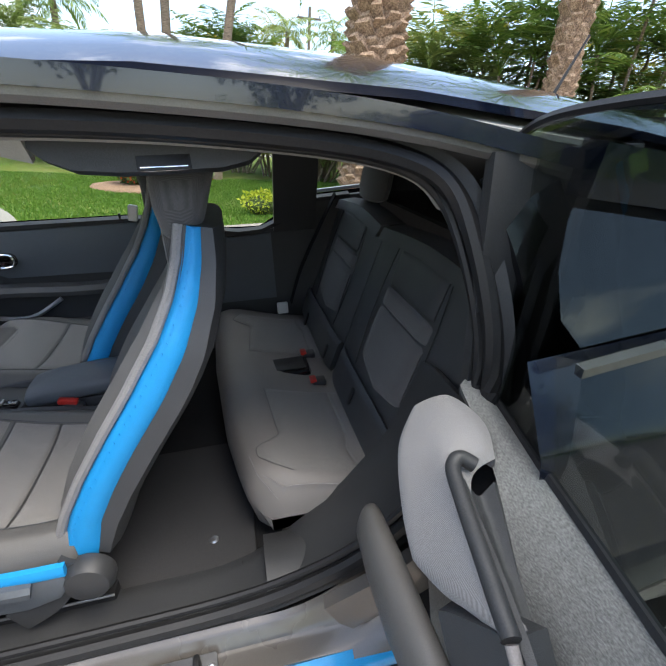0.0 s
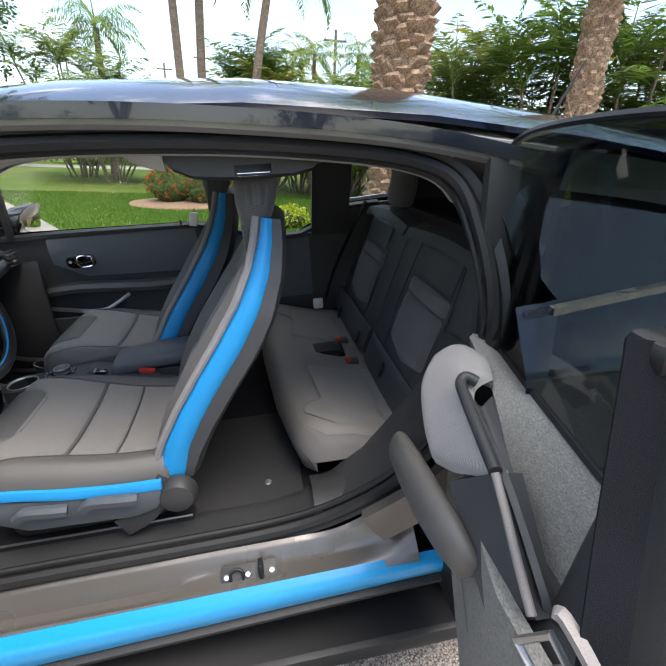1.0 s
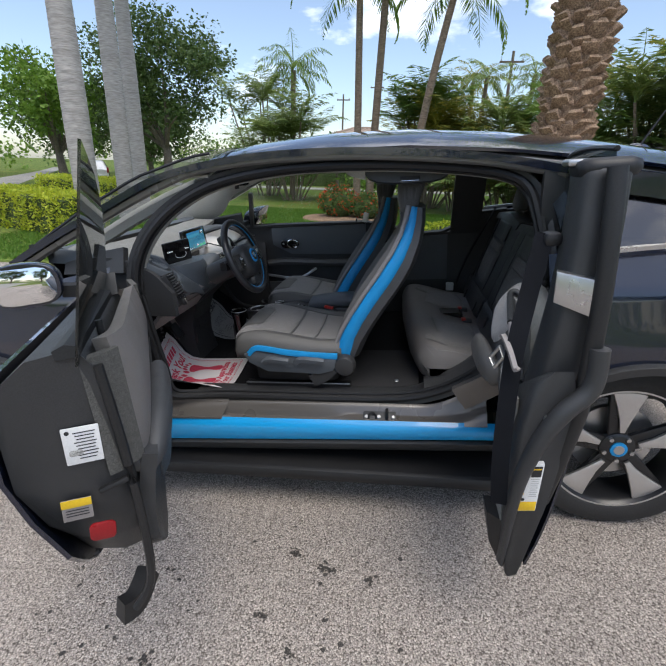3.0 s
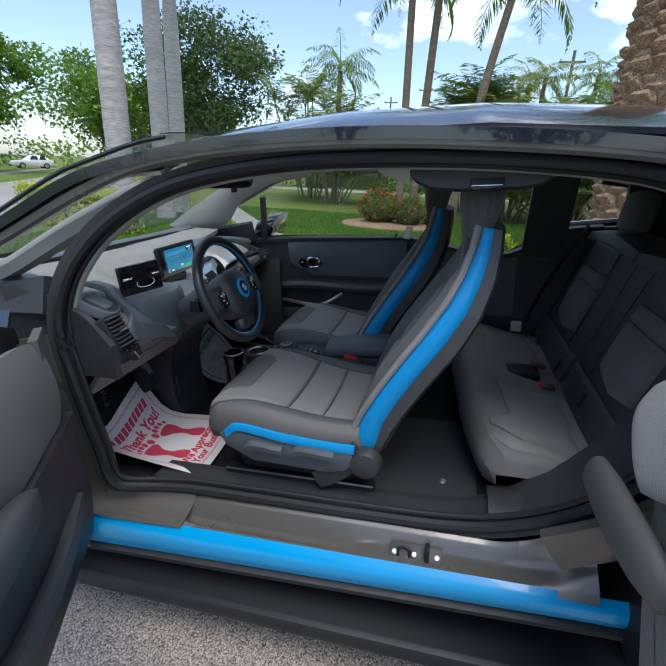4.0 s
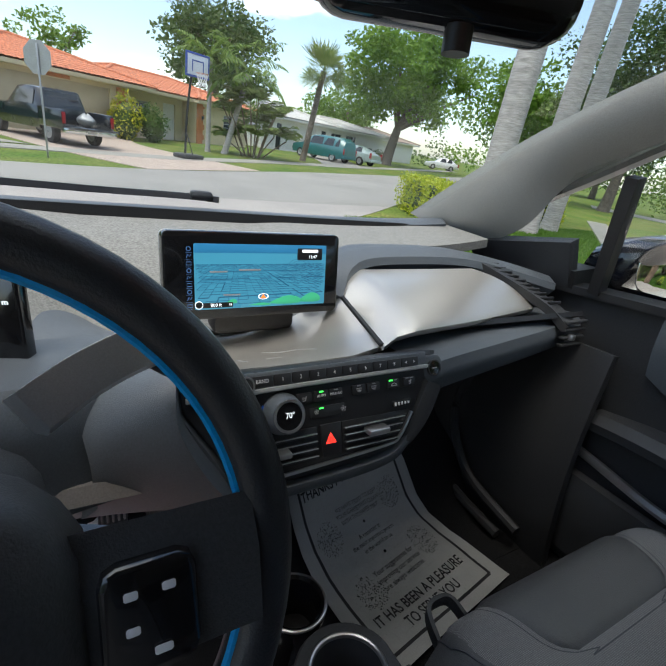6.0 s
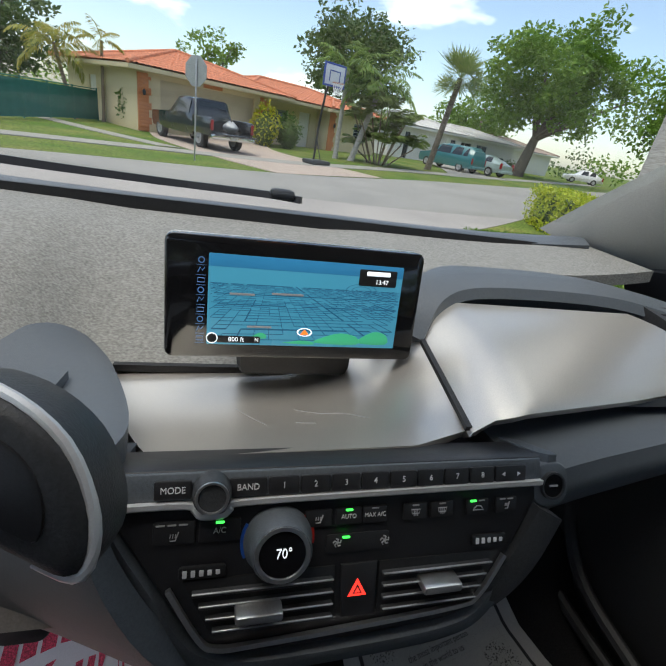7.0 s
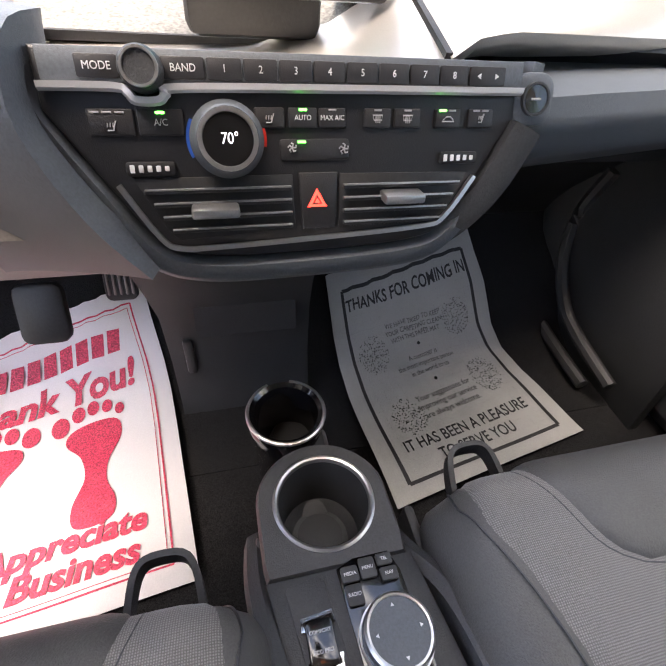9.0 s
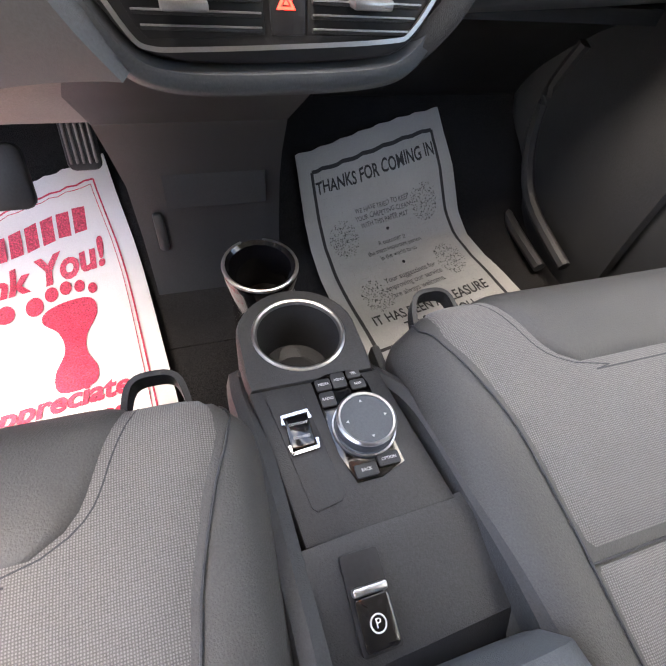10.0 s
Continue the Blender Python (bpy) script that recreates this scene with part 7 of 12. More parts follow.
Shape().prism(rrect(0.048, 0.0135, 0.002, 3, 0.0, -0.0265), P, 0.0, 0.0015, 0.0005).make("fan_key", M["stack_black"], stack)
for a, b in ((-0.107, -0.0365), (0.108, -0.0330)):
    tw = Shape().prism(rrect(0.030, 0.0085, 0.002, 3, a, b), P, 0.0, 0.0035, 0.001).make("thumb_wheel", M["rubber"], stack, "white-marked vent thumb wheel")
    for k in range(5):
        Shape().prism(rrect(0.0028, 0.0048 - 0.0004 * k, 0.0004, 2, a - 0.011 + 0.0052 * k, b), P, 0.0035, 0.0042, 0.0002).make("wheel_mark", M["white"], tw)
# vents
for name, out in (("left", [(-0.119, -0.0425), (-0.0165, -0.042), (-0.0155, -0.079), (-0.096, -0.083), (-0.103, -0.075)]), ("right", [(0.0175, -0.042), (0.117, -0.043), (0.101, -0.073), (0.093, -0.0785), (0.0165, -0.079)])):
    v = Shape().prism(out[::-1], P, -0.001, 0.0012, 0.0004).make("air_vent", M["rubber"], stack, "black air vent with bright-edged slats")
    for k in range(4):
        b = -0.050 - 0.0085 * k
        if name == "left":
            a0, a1 = -0.113 + 0.0045 * k, -0.018
        else:
            a0, a1 = 0.0195, 0.110 - 0.0045 * k
        Shape().rbox((0, 0, 0), (a1 - a0, 0.0025, 0.008), 0.0008, P @ pose((a0 + a1) / 2, b, 0.001, 18, 0, 0)).make("slat", M["plastic"], v)
        Shape().rbox((0, 0, 0), (a1 - a0, 0.0014, 0.0014), 0.0005, P @ pose((a0 + a1) / 2, b + 0.0005, 0.0053)).make("slat_edge", M["satin"], v)
    ta = -0.070 if name == "left" else 0.063
    Shape().rbox((0, 0, 0), (0.031, 0.0070, 0.016), 0.002, P @ pose(ta, -0.063 if name == "left" else -0.0585, 0.008, 14, 0, 0)).make("tab", M["satin"], v, "satin metal vent tab")
Shape().sweep([P @ Vector(p) for p in ((-0.128, -0.046, 0.003), (-0.108, -0.080, 0.003), (-0.096, -0.088, 0.003), (-0.07, -0.0885, 0.003), (0.0, -0.086, 0.003), (0.08, -0.0815, 0.003), (0.100, -0.075, 0.003), (0.122, -0.046, 0.003))], [(-0.0016, -0.002), (0.0016, -0.002), (0.0016, 0.002), (-0.0016, 0.002)], 4, up=(0.935, 0, 0.355)).make("vent_edge", M["satin"], stack)
hz = Shape().prism([(-0.0125, -0.041), (0.0155, -0.041), (0.0135, -0.079), (-0.0105, -0.079)][::-1], P, 0.0, 0.003, 0.001).make("hazard_key", M["stack_black"], stack, "hazard key with a lit red triangle")
tri = [(-0.0068, -0.064), (0.0072, -0.064), (0.0002, -0.0515)]
Shape().prism(tri, P, 0.003, 0.0036, 0.0003).make("triangle", M["lit_red"], hz)
Shape().prism([(-0.0036, -0.0622), (0.0040, -0.0622), (0.0002, -0.0555)], P, 0.0036, 0.0040, 0.0002).make("triangle_gap", M["plastic"], hz)
Shape().prism([(-0.0018, -0.0612), (0.0022, -0.0612), (0.0002, -0.0578)], P, 0.0040, 0.0043, 0.0002).make("triangle_core", M["lit_red"], hz)
lk = Shape().prism(rrect(0.034, 0.036, 0.012, 5), P @ pose(0.1665, 0.006, -0.002), -0.01, 0.003, 0.003).make("start_switch_surround", M["plastic_blue"], stack)
Shape().lathe([(0.0095, 0.003), (0.0115, 0.003), (0.0113, 0.006), (0.0098, 0.006)], P @ pose(0.1665, 0.006, -0.002), 24).make("lock_ring", M["plastic"], lk)
Shape().lathe([(0, 0.003), (0.0093, 0.003), (0.0093, 0.005), (0, 0.0046)], P @ pose(0.1665, 0.006, -0.002), 24).make("lock_face", M["gloss"], lk)
Shape().rbox((0, 0, 0), (0.008, 0.0016, 0.001), 0.0004, P @ pose(0.1665, 0.006, 0.0034)).make("key_slot", M["mark_dim"], lk)

# steering wheel
wheel_c = Vector((1.028, -0.328, 1.040))
W = frame_of(wheel_c, (0, 1, 0), (-0.335, 0, 0.942))
sw = empty("steering_wheel")
sw.parent = car
tagged(sw, "dark leather steering wheel with blue inner line and silver shifter stalk")
R = 0.168
Shape().tube([W @ Vector((R * math.cos(a), R * math.sin(a), 0)) for a in [6.2832 * i / 72 for i in range(72)]], 0.0155, 12, closed=True, up=(0.9, 0, 0.33)).make("rim", M["rim_leather"], sw, "black leather rim", 60)
Shape().tube([W @ Vector(((R - 0.0135) * math.cos(a), (R - 0.0135) * math.sin(a), 0.006)) for a in [radians(20 + 310 * i / 70 - 180) for i in range(71)]], 0.0028, 6, up=(0.9, 0, 0.33)).make("blue_line", M["blue_paint"], sw, "thin blue line inside the rim")
Shape().loft([[W @ Vector((x * k, -0.02 + y * k, h)) for x, y in rrect(0.165, 0.155, 0.06, 6)] for k, h in ((0.9, -0.05), (1.0, -0.02), (1.0, 0.010), (0.93, 0.026), (0.75, 0.036), (0.4, 0.041))]).make("airbag", M["plastic"], sw, "dark airbag cover")
for sx in (-1, 1):
    sp = Shape().loft([[W @ Vector((sx * x, y, h)) for y, h in ((0.022, 0.0), (0.026, 0.010), (0.0, 0.02), (-0.040, 0.018), (-0.05, 0.0), (-0.02, -0.008))] for x in (0.06, 0.085, 0.12, 0.158)]).make("spoke", M["plastic"], sw)
    pad = Shape().prism(rrect(0.042, 0.052, 0.008, 3, sx * 0.105, -0.015), W, 0.008, 0.024, 0.003).make("key_pad", M["gloss"], sw)
    bars([(sx * 0.105 - 0.008, -0.002, 0.006, 0.004), (sx * 0.105 + 0.008, -0.002, 0.006, 0.004), (sx * 0.105 - 0.008, -0.018, 0.006, 0.004), (sx * 0.105 + 0.004, -0.030, 0.008, 0.004)], W @ pose(0, 0, 0.0245), M["mark"], pad)
Shape().loft([[W @ Vector((x * k, -0.115 + y * k, h)) for x, y in rrect(0.10, 0.05, 0.02, 4)] for k, h in ((0.9, -0.02), (1, 0.0), (0.8, 0.012))]).make("lower_spoke", M["plastic"], sw)
Shape().lathe([(0, 0.036), (0.032, 0.036), (0.034, 0.042), (0.031, 0.0455), (0.024, 0.0455), (0.023, 0.044), (0, 0.044)], W @ pose(0, -0.008, 0), 36).make("badge_ring", M["leather_blue"], sw, "round badge with a blue ring")
Shape().lathe([(0, 0.044), (0.0235, 0.044), (0.0225, 0.0458), (0, 0.0462)], W @ pose(0, -0.008, 0), 32).make("badge", M["gloss"], sw)
for q in range(4):
    Shape().prism([(0, 0)] + [(0.013 * math.cos(radians(90 * q + 9 * k)), 0.013 * math.sin(radians(90 * q + 9 * k))) for k in range(11)], W @ pose(0, -0.008, 0.0462), 0, 0.0006, 0.0001).make("badge_quarter", M["white"] if q % 2 else M["blue_paint"], sw)
Shape().tube([W @ Vector((0, -0.01, -0.02)), W @ Vector((0, -0.02, -0.20))], 0.05, 16).make("column", M["plastic"], sw)
Shape().sweep([W @ Vector(p) for p in ((-0.06, -0.005, -0.055), (-0.11, -0.002, -0.05), (-0.165, 0.0, -0.045))], [(-0.014, -0.018), (0.014, -0.018), (0.016, 0.0), (0.012, 0.018), (-0.014, 0.016)], 4, up=(0, 0, 1)).make("indicator_stalk", M["gloss"], sw, "black stalk with white symbols")
bars([(-0.135, 0.0, 0.010, 0.005)], W @ pose(0, 0, -0.028), M["mark"], sw)
Shape().sweep([W @ Vector(p) for p in ((0.05, -0.02, -0.09), (0.10, -0.035, -0.085), (0.165, -0.045, -0.075))], [(-0.012, -0.016), (0.012, -0.016), (0.014, 0.0), (0.010, 0.016), (-0.012, 0.014)], 4, up=(0, 0, 1)).make("wiper_stalk", M["gloss"], sw)
# shifter: satin arm with a slate paddle above the column on the right
Shape().sweep([(0.925, -0.275, 1.075), (0.905, -0.245, 1.088), (0.893, -0.215, 1.098), (0.885, -0.195, 1.100)], [(-0.014, -0.018), (0.014, -0.018), (0.018, 0.0), (0.014, 0.016), (-0.014, 0.014)], 5, up=(0.9, 0, 0.33)).make("shifter", M["satin"], sw, "satin silver gear shifter")
SH = frame_of((0.885, -0.180, 1.090), (0.20, 0.98, 0), (-0.35, 0.07, 0.94))
outline = curve2([(-0.034, 0.036), (-0.005, 0.034), (0.022, 0.016), (0.036, -0.012), (0.034, -0.034), (0.016, -0.030), (-0.020, -0.012), (-0.034, 0.006)], 4)
head = Shape().loft([[SH @ Vector((x * k, y * k, h)) for x, y in outline] for k, h in ((0.75, -0.036), (0.96, -0.028), (1.0, -0.012), (1.0, 0.002), (0.92, 0.010), (0.75, 0.012))]).make("shifter_head", M["plastic"], sw, "dark shifter head with a bright edge", 60)
Shape().prism([(x * 0.55, y * 0.55) for x, y in outline], SH, 0.011, 0.0135, 0.001).make("shifter_recess", M["stack_black"], head)
Shape().tube([SH @ Vector((x * 0.98, y * 0.98, 0.006)) for x, y in outline[:21]], 0.0026, 8).make("shifter_edge", M["bright"], head, "bright edge line")

# pedals
Shape().prism(rrect(0.062, 0.085, 0.014), frame_of((0.592, -0.318, 0.660), (0, 1, 0), (-0.45, 0, 0.89)), -0.01, 0.008, 0.004).make("brake_pedal", M["rubber"], car, "dark ribbed brake pedal")
Shape().tube([(0.565, -0.330, 0.70), (0.47, -0.345, 0.84)], 0.012, 8).make("pedal_arm", M["rubber"], car)
ft = Shape().prism(rrect(0.046, 0.13, 0.01), frame_of((0.512, -0.226, 0.690), (0, 1, 0), (-0.45, 0, 0.9)), -0.01, 0.006, 0.004).make("accelerator", M["plastic"], car, "ribbed dark accelerator pedal")
for k in range(5):
    Shape().rbox((0.519, -0.2425 + 0.0085 * k, 0.693), (0.006, 0.004, 0.11), 0.002, pose(0, 0, 0, 0, -26, 0)).make("rib", M["plastic_light"], ft)

# centre console
con = empty("centre_console")
con.parent = car
tagged(con, "slim dark centre console with cup holders, rotary controller and parking brake key")
C = frame_of((0.937, 0.0, 0.682), (0, 1, 0), (-0.998, 0, -0.06))  # x to the right, y forwards, z up
# body with the cup well cut in: built as a ring of walls round the well and a plain rear part
body = Shape()
angles = [6.2832 * k / 40 for k in range(40)]
rear_b = -0.062


def out_r(a):
    """Distance of the rounded front block's outline from the well's axis."""
    c, s_ = math.cos(a), math.sin(a)
    lim = 0.064 / max(abs(c), 1e-6)
    back = rear_b / s_ if s_ < -1e-6 else 9
    return min(lim if s_ <= 0 else 0.066, back, 0.095) if s_ <= 0 else min(0.0655, lim)


body.loft([[C @ Vector((out_r(a) * math.cos(a), out_r(a) * math.sin(a), -0.10)) for a in angles],
           [C @ Vector((out_r(a) * math.cos(a), out_r(a) * math.sin(a), -0.004)) for a in angles],
           [C @ Vector((out_r(a) * 0.96 * math.cos(a), out_r(a) * 0.96 * math.sin(a), 0.0)) for a in angles],
           [C @ Vector((0.0445 * math.cos(a), 0.0445 * math.sin(a), 0.0)) for a in angles],
           [C @ Vector((0.040 * math.cos(a), 0.040 * math.sin(a), -0.07)) for a in angles],
           [C @ Vector((0.030 * math.cos(a), 0.030 * math.sin(a), -0.078)) for a in angles]])
body.prism([(-0.064, -0.0615), (0.066, -0.0615), (0.074, -0.12), (0.084, -0.20), (-0.046, -0.205), (-0.055, -0.12)][::-1], C, -0.10, 0.0, 0.004)
body.make("console_top", M["plastic"], con, "matt dark console top")
Shape().lathe([(0.0435, -0.003), (0.0448, 0.0012), (0.0470, 0.0022), (0.0492, 0.0010), (0.0492, -0.002)], C, 48).make("cup_ring", M["satin"], con, "satin metal cup-holder ring")
Shape().lathe([(0, -0.076), (0.024, -0.076), (0.024, -0.0735), (0, -0.0735)], C, 28).make("cup_mat", M["rubber"], con)
fc = Shape().lathe([(0.031, -0.20), (0.038, -0.05), (0.045, -0.012), (0.0445, 0.0), (0.042, 0.003), (0.037, -0.001), (0.034, -0.02), (0.029, -0.17), (0, -0.17)], pose(0.822, -0.018, 0.672), 40).make("front_cup_holder", M["gloss"], con, "free-standing dark cup holder with a broken metal ring")
Shape().tube([(0.822 - 0.0435 * math.cos(radians(a)), -0.018 - 0.0435 * math.sin(radians(a)), 0.673) for a in range(22, 350, 6)], 0.0026, 8).make("cup_ring", M["satin"], fc)
Shape().rbox((0.85, 0.0, 0.53), (0.16, 0.08, 0.16), 0.03).make("console_stem", M["plastic"], con)
# side walls
for sgn, y0, y1 in ((-1, -0.064, -0.056), (1, 0.090, 0.112)):
    Shape().sweep([(0.935, sgn * 0.066, 0.610), (0.985, sgn * 0.068, 0.655), (1.04, y0, 0.680), (1.13, (y0 + y1) / 2, 0.690), (1.25, y1, 0.690), (1.45, y1 * 1.02, 0.66)], [(-0.012, -0.08), (0.012, -0.08), (0.014, -0.006), (0.010, 0.006), (0.0, 0.010), (-0.010, 0.004)], 6).make("side_wall", M["leather_dark"], con, "black padded console side")
    Shape().rbox((1.19, (-0.062 if sgn < 0 else 0.094), 0.56), (0.50, 0.012, 0.16), 0.005).make("console_side", M["plastic"], con)
# left key panel
kp = Shape().prism([(-0.049, -0.074), (-0.046, -0.069), (-0.020, -0.066), (-0.016, -0.070), (-0.004, -0.172), (-0.008, -0.178), (-0.030, -0.182), (-0.034, -0.178)][::-1], C, 0.0, 0.0018, 0.0008).make("drive_key_panel", M["plastic"], con)
dk = Shape().prism(rrect(0.022, 0.032, 0.004, 3, -0.0275, -0.113), C, 0.0018, 0.006, 0.0015).make("drive_mode_key", M["gloss"], kp)
Shape().sweep([C @ Vector(p) for p in ((-0.040, -0.104, 0.004), (-0.040, -0.096, 0.004), (-0.016, -0.094, 0.004), (-0.0155, -0.102, 0.004))], [(-0.0015, -0.0012), (0.0015, -0.0012), (0.0015, 0.0012), (-0.0015, 0.0012)], up=(0, 0, 1)).make("key_edge", M["chrome"], kp)
Shape().sweep([C @ Vector(p) for p in ((-0.039, -0.124, 0.004), (-0.0385, -0.132, 0.004), (-0.015, -0.130, 0.004), (-0.0145, -0.122, 0.004))], [(-0.0015, -0.0012), (0.0015, -0.0012), (0.0015, 0.0012), (-0.0015, 0.0012)], up=(0, 0, 1)).make("key_edge", M["chrome"], kp)
lettering("COMFORT", 0.0036, C @ pose(-0.0275, -0.106, 0.0062), M["mark"], dk)
lettering("ECO PRO", 0.0036, C @ pose(-0.0272, -0.119, 0.0062), M["mark"], dk)
# rotary controller
rp = Shape().prism([(-0.004, -0.064), (0.012, -0.058), (0.044, -0.058), (0.050, -0.075), (0.054, -0.160), (0.030, -0.168), (0.008, -0.168), (0.000, -0.14)][::-1], C, 0.0, 0.0016, 0.0008).make("controller_panel", M["gloss"], con)
for a, b, w, h, t in ((0.006, -0.071, 0.015, 0.013, "MEDIA"), (0.022, -0.069, 0.014, 0.017, "MENU"), (0.038, -0.065, 0.014, 0.010, "TEL"), (0.039, -0.077, 0.015, 0.011, "NAV"), (0.006, -0.087, 0.014, 0.016, "RADIO"), (0.018, -0.160, 0.020, 0.012, "BACK"), (0.040, -0.155, 0.020, 0.012, "OPTION")):
    k = Shape().prism(rrect(w, h, 0.002, 3, a, b), C, 0.0016, 0.005, 0.001).make("key", M["plastic"], rp)
    lettering(t, 0.0040, C @ pose(a, b, 0.0052), M["mark"], k, wide=0.9)
km = C @ pose(0.029, -0.122, 0) @ Matrix.Diagonal((0.84, 0.84, 0.9, 1))
kn = Shape().lathe([(0, 0.0), (0.034, 0.0), (0.034, 0.006), (0.031, 0.009), (0.031, 0.020), (0.029, 0.0225), (0, 0.0225)], km, 44).make("controller_knob", M["plastic_blue"], rp, "round rotary controller with a satin ring")
Shape().lathe([(0.0275, 0.0215), (0.0312, 0.0205), (0.0318, 0.0225), (0.0295, 0.0245), (0.0275, 0.0240)], km, 44).make("knob_ring", M["satin"], kn)
Shape().lathe([(0.031, 0.005), (0.0342, 0.005), (0.0342, 0.0075), (0.031, 0.0075)], km, 44).make("base_ring", M["satin"], kn)
for q in range(4):
    a = radians(90 * q)
    Shape().prism([(0.0225, 0.0), (0.0195, 0.0018), (0.0195, -0.0018)], km @ Matrix.Rotation(a, 4, "Z"), 0.0226, 0.0230, 0.0001).make("arrow", M["mark"], kn)
# rear block with the parking brake
pb = Shape().loft([[(1.142, -0.050, 0.694), (1.132, 0.098, 0.692), (1.132, 0.098, 0.60), (1.142, -0.05, 0.60)], [(1.160, -0.052, 0.696), (1.150, 0.104, 0.694), (1.15, 0.104, 0.60), (1.16, -0.052, 0.60)], [(1.225, -0.050, 0.680), (1.218, 0.110, 0.678), (1.218, 0.11, 0.58), (1.225, -0.05, 0.58)], [(1.245, -0.050, 0.660), (1.238, 0.110, 0.655), (1.238, 0.11, 0.56), (1.245, -0.05, 0.56)]]).make("brake_block", M["plastic"], con, "slate-grey block with the parking brake key", 25)
bm_ = frame_of((1.185, -0.010, 0.694), (0, 1, 0.0), (-0.985, 0.10, 0.14))
Shape().prism(rrect(0.030, 0.064, 0.003), bm_, -0.01, 0.0008, 0.0005).make("key_well", M["rubber"], pb)
bk = Shape().prism(rrect(0.026, 0.034, 0.004, 3, 0.0, -0.013), bm_, 0.0, 0.006, 0.002).make("parking_brake_key", M["gloss"], pb, "black parking brake key with a silver edge")
Shape().rbox((0, 0, 0), (0.026, 0.006, 0.008), 0.002, bm_ @ pose(0, 0.007, 0.006)).make("key_edge", M["satin"], bk)
Shape().tube([bm_ @ Vector((0.0055 * math.cos(a), -0.014 + 0.0055 * math.sin(a), 0.0062)) for a in [6.2832 * i / 24 for i in range(24)]], 0.0006, 4, closed=True).make("ring_mark", M["mark"], bk)
lettering("P", 0.0085, bm_ @ pose(0, -0.014, 0.0063), M["mark"], bk)
# arm rest between the seats
Shape().loft([[(x, 0.045 + w * a, z + d * b) for a, b in rrect(2, 2, 0.7, 5)] for x, w, z, d in ((1.235, 0.055, 0.690, 0.02), (1.245, 0.07, 0.695, 0.032), (1.30, 0.076, 0.705, 0.034), (1.42, 0.078, 0.715, 0.034), (1.54, 0.076, 0.72, 0.032), (1.56, 0.06, 0.72, 0.02))]).make("arm_rest", M["plastic_blue"], con, "slate-grey padded arm rest")
Shape().rbox((1.40, 0.045, 0.62), (0.30, 0.13, 0.13), 0.012).make("arm_rest_box", M["plastic"], con)
for k in range(6):
    Shape().rbox((1.36 + 0.012 * k, -0.022, 0.635), (0.004, 0.004, 0.05), 0.001, pose(0, 0, 0, 0, 40, 0)).make("grille_slat", M["plastic_blue"], con)


# ---------------------------------------------------------------- the open front door
D = Matrix(((0.546, 0.838, 0, 0.62), (-0.838, 0.546, 0, -0.80), (0, 0, 1, 0), (0, 0, 0, 1)))  # along the door, towards its inside, up
fd = empty("front_door")
fd.parent = car
tagged(fd, "open driver's door with grey leather lining, frameless glass and bare shut face")


def fd_bottom(u):
    return lerp_at(u, (0, 0.5, 0.80, 0.92, 1.02, 1.1), (0.41, 0.465, 0.505, 0.555, 0.635, 0.725))


def fd_top(u):
    return lerp_at(u, (0, 0.3, 1.1), (1.045, 1.075, 1.155))


def fd_ring(u, k=1.0, out=0.0):
    b, t = fd_bottom(u), fd_top(u)
    h = t - b
    end = max(0, (u - 0.92) / 0.2)
    return [D @ Vector((u - 0.10 * end * max(0, 0.35 - z) * 2, n * k, b + h * z)) for n, z in ((0.00, 0.0), (0.045, 0.015), (0.066, 0.08), (0.072, 0.3), (0.070, 0.6), (0.062, 0.9), (0.040, 0.985), (0.0, 1.0), (-0.045, 0.99), (-0.088, 0.92), (-0.120 - out, 0.70), (-0.125 - out, 0.45), (-0.10, 0.22), (-0.06, 0.06))]


Shape().loft([fd_ring(u, k) for u, k in ((0.02, 0.5), (0.04, 0.8), (0.10, 1), (0.25, 1), (0.45, 1), (0.65, 1), (0.85, 1), (1.0, 1), (1.08, 0.98), (1.095, 0.94))]).make("door_body", M["plastic"], fd, "black door body and shut face", 75)
Shape().sheet(lambda u, v: D @ Vector((0.03 + 1.07 * u, -(lerp_at(v, (0, 0.25, 0.5, 0.75, 1), (0.075, 0.112, 0.133, 0.128, 0.098))), fd_bottom(0.03 + 1.07 * u) + 0.02 + (fd_top(0.03 + 1.07 * u) - fd_bottom(0.03 + 1.07 * u) - 0.04) * v)), 20, 12, 0.008).make("door_skin", M["paint"], fd, "glossy dark outer skin")
# lining
def arm_z(a):
    return lerp_at(a, (0.10, 0.40, 0.70, 1.05), (0.86, 0.868, 0.890, 0.935))


def upper_pt(u, v):
    a = 0.14 + 0.90 * u
    lo = arm_z(a) - 0.02 - 0.05 * max(0, (u - 0.86) / 0.14) ** 2
    hi = fd_top(a) + 0.004 - 0.03 * max(0, (0.12 - u) / 0.12) ** 2
    swell = 0.030 * max(0.0, math.sin(3.1416 * (0.10 + 0.80 * v))) ** 0.7 * (1 - 0.45 * max(0, (u - 0.80) / 0.20) ** 2)
    return D @ Vector((a, 0.066 + swell - 0.020 * max(0, (u - 0.92) / 0.08) ** 2, lo + (hi - lo) * v))


Shape().sheet(upper_pt, 36, 18, 0.03).make("upper_lining", M["leather_taupe"], fd, "smooth grey leather upper lining", 70)
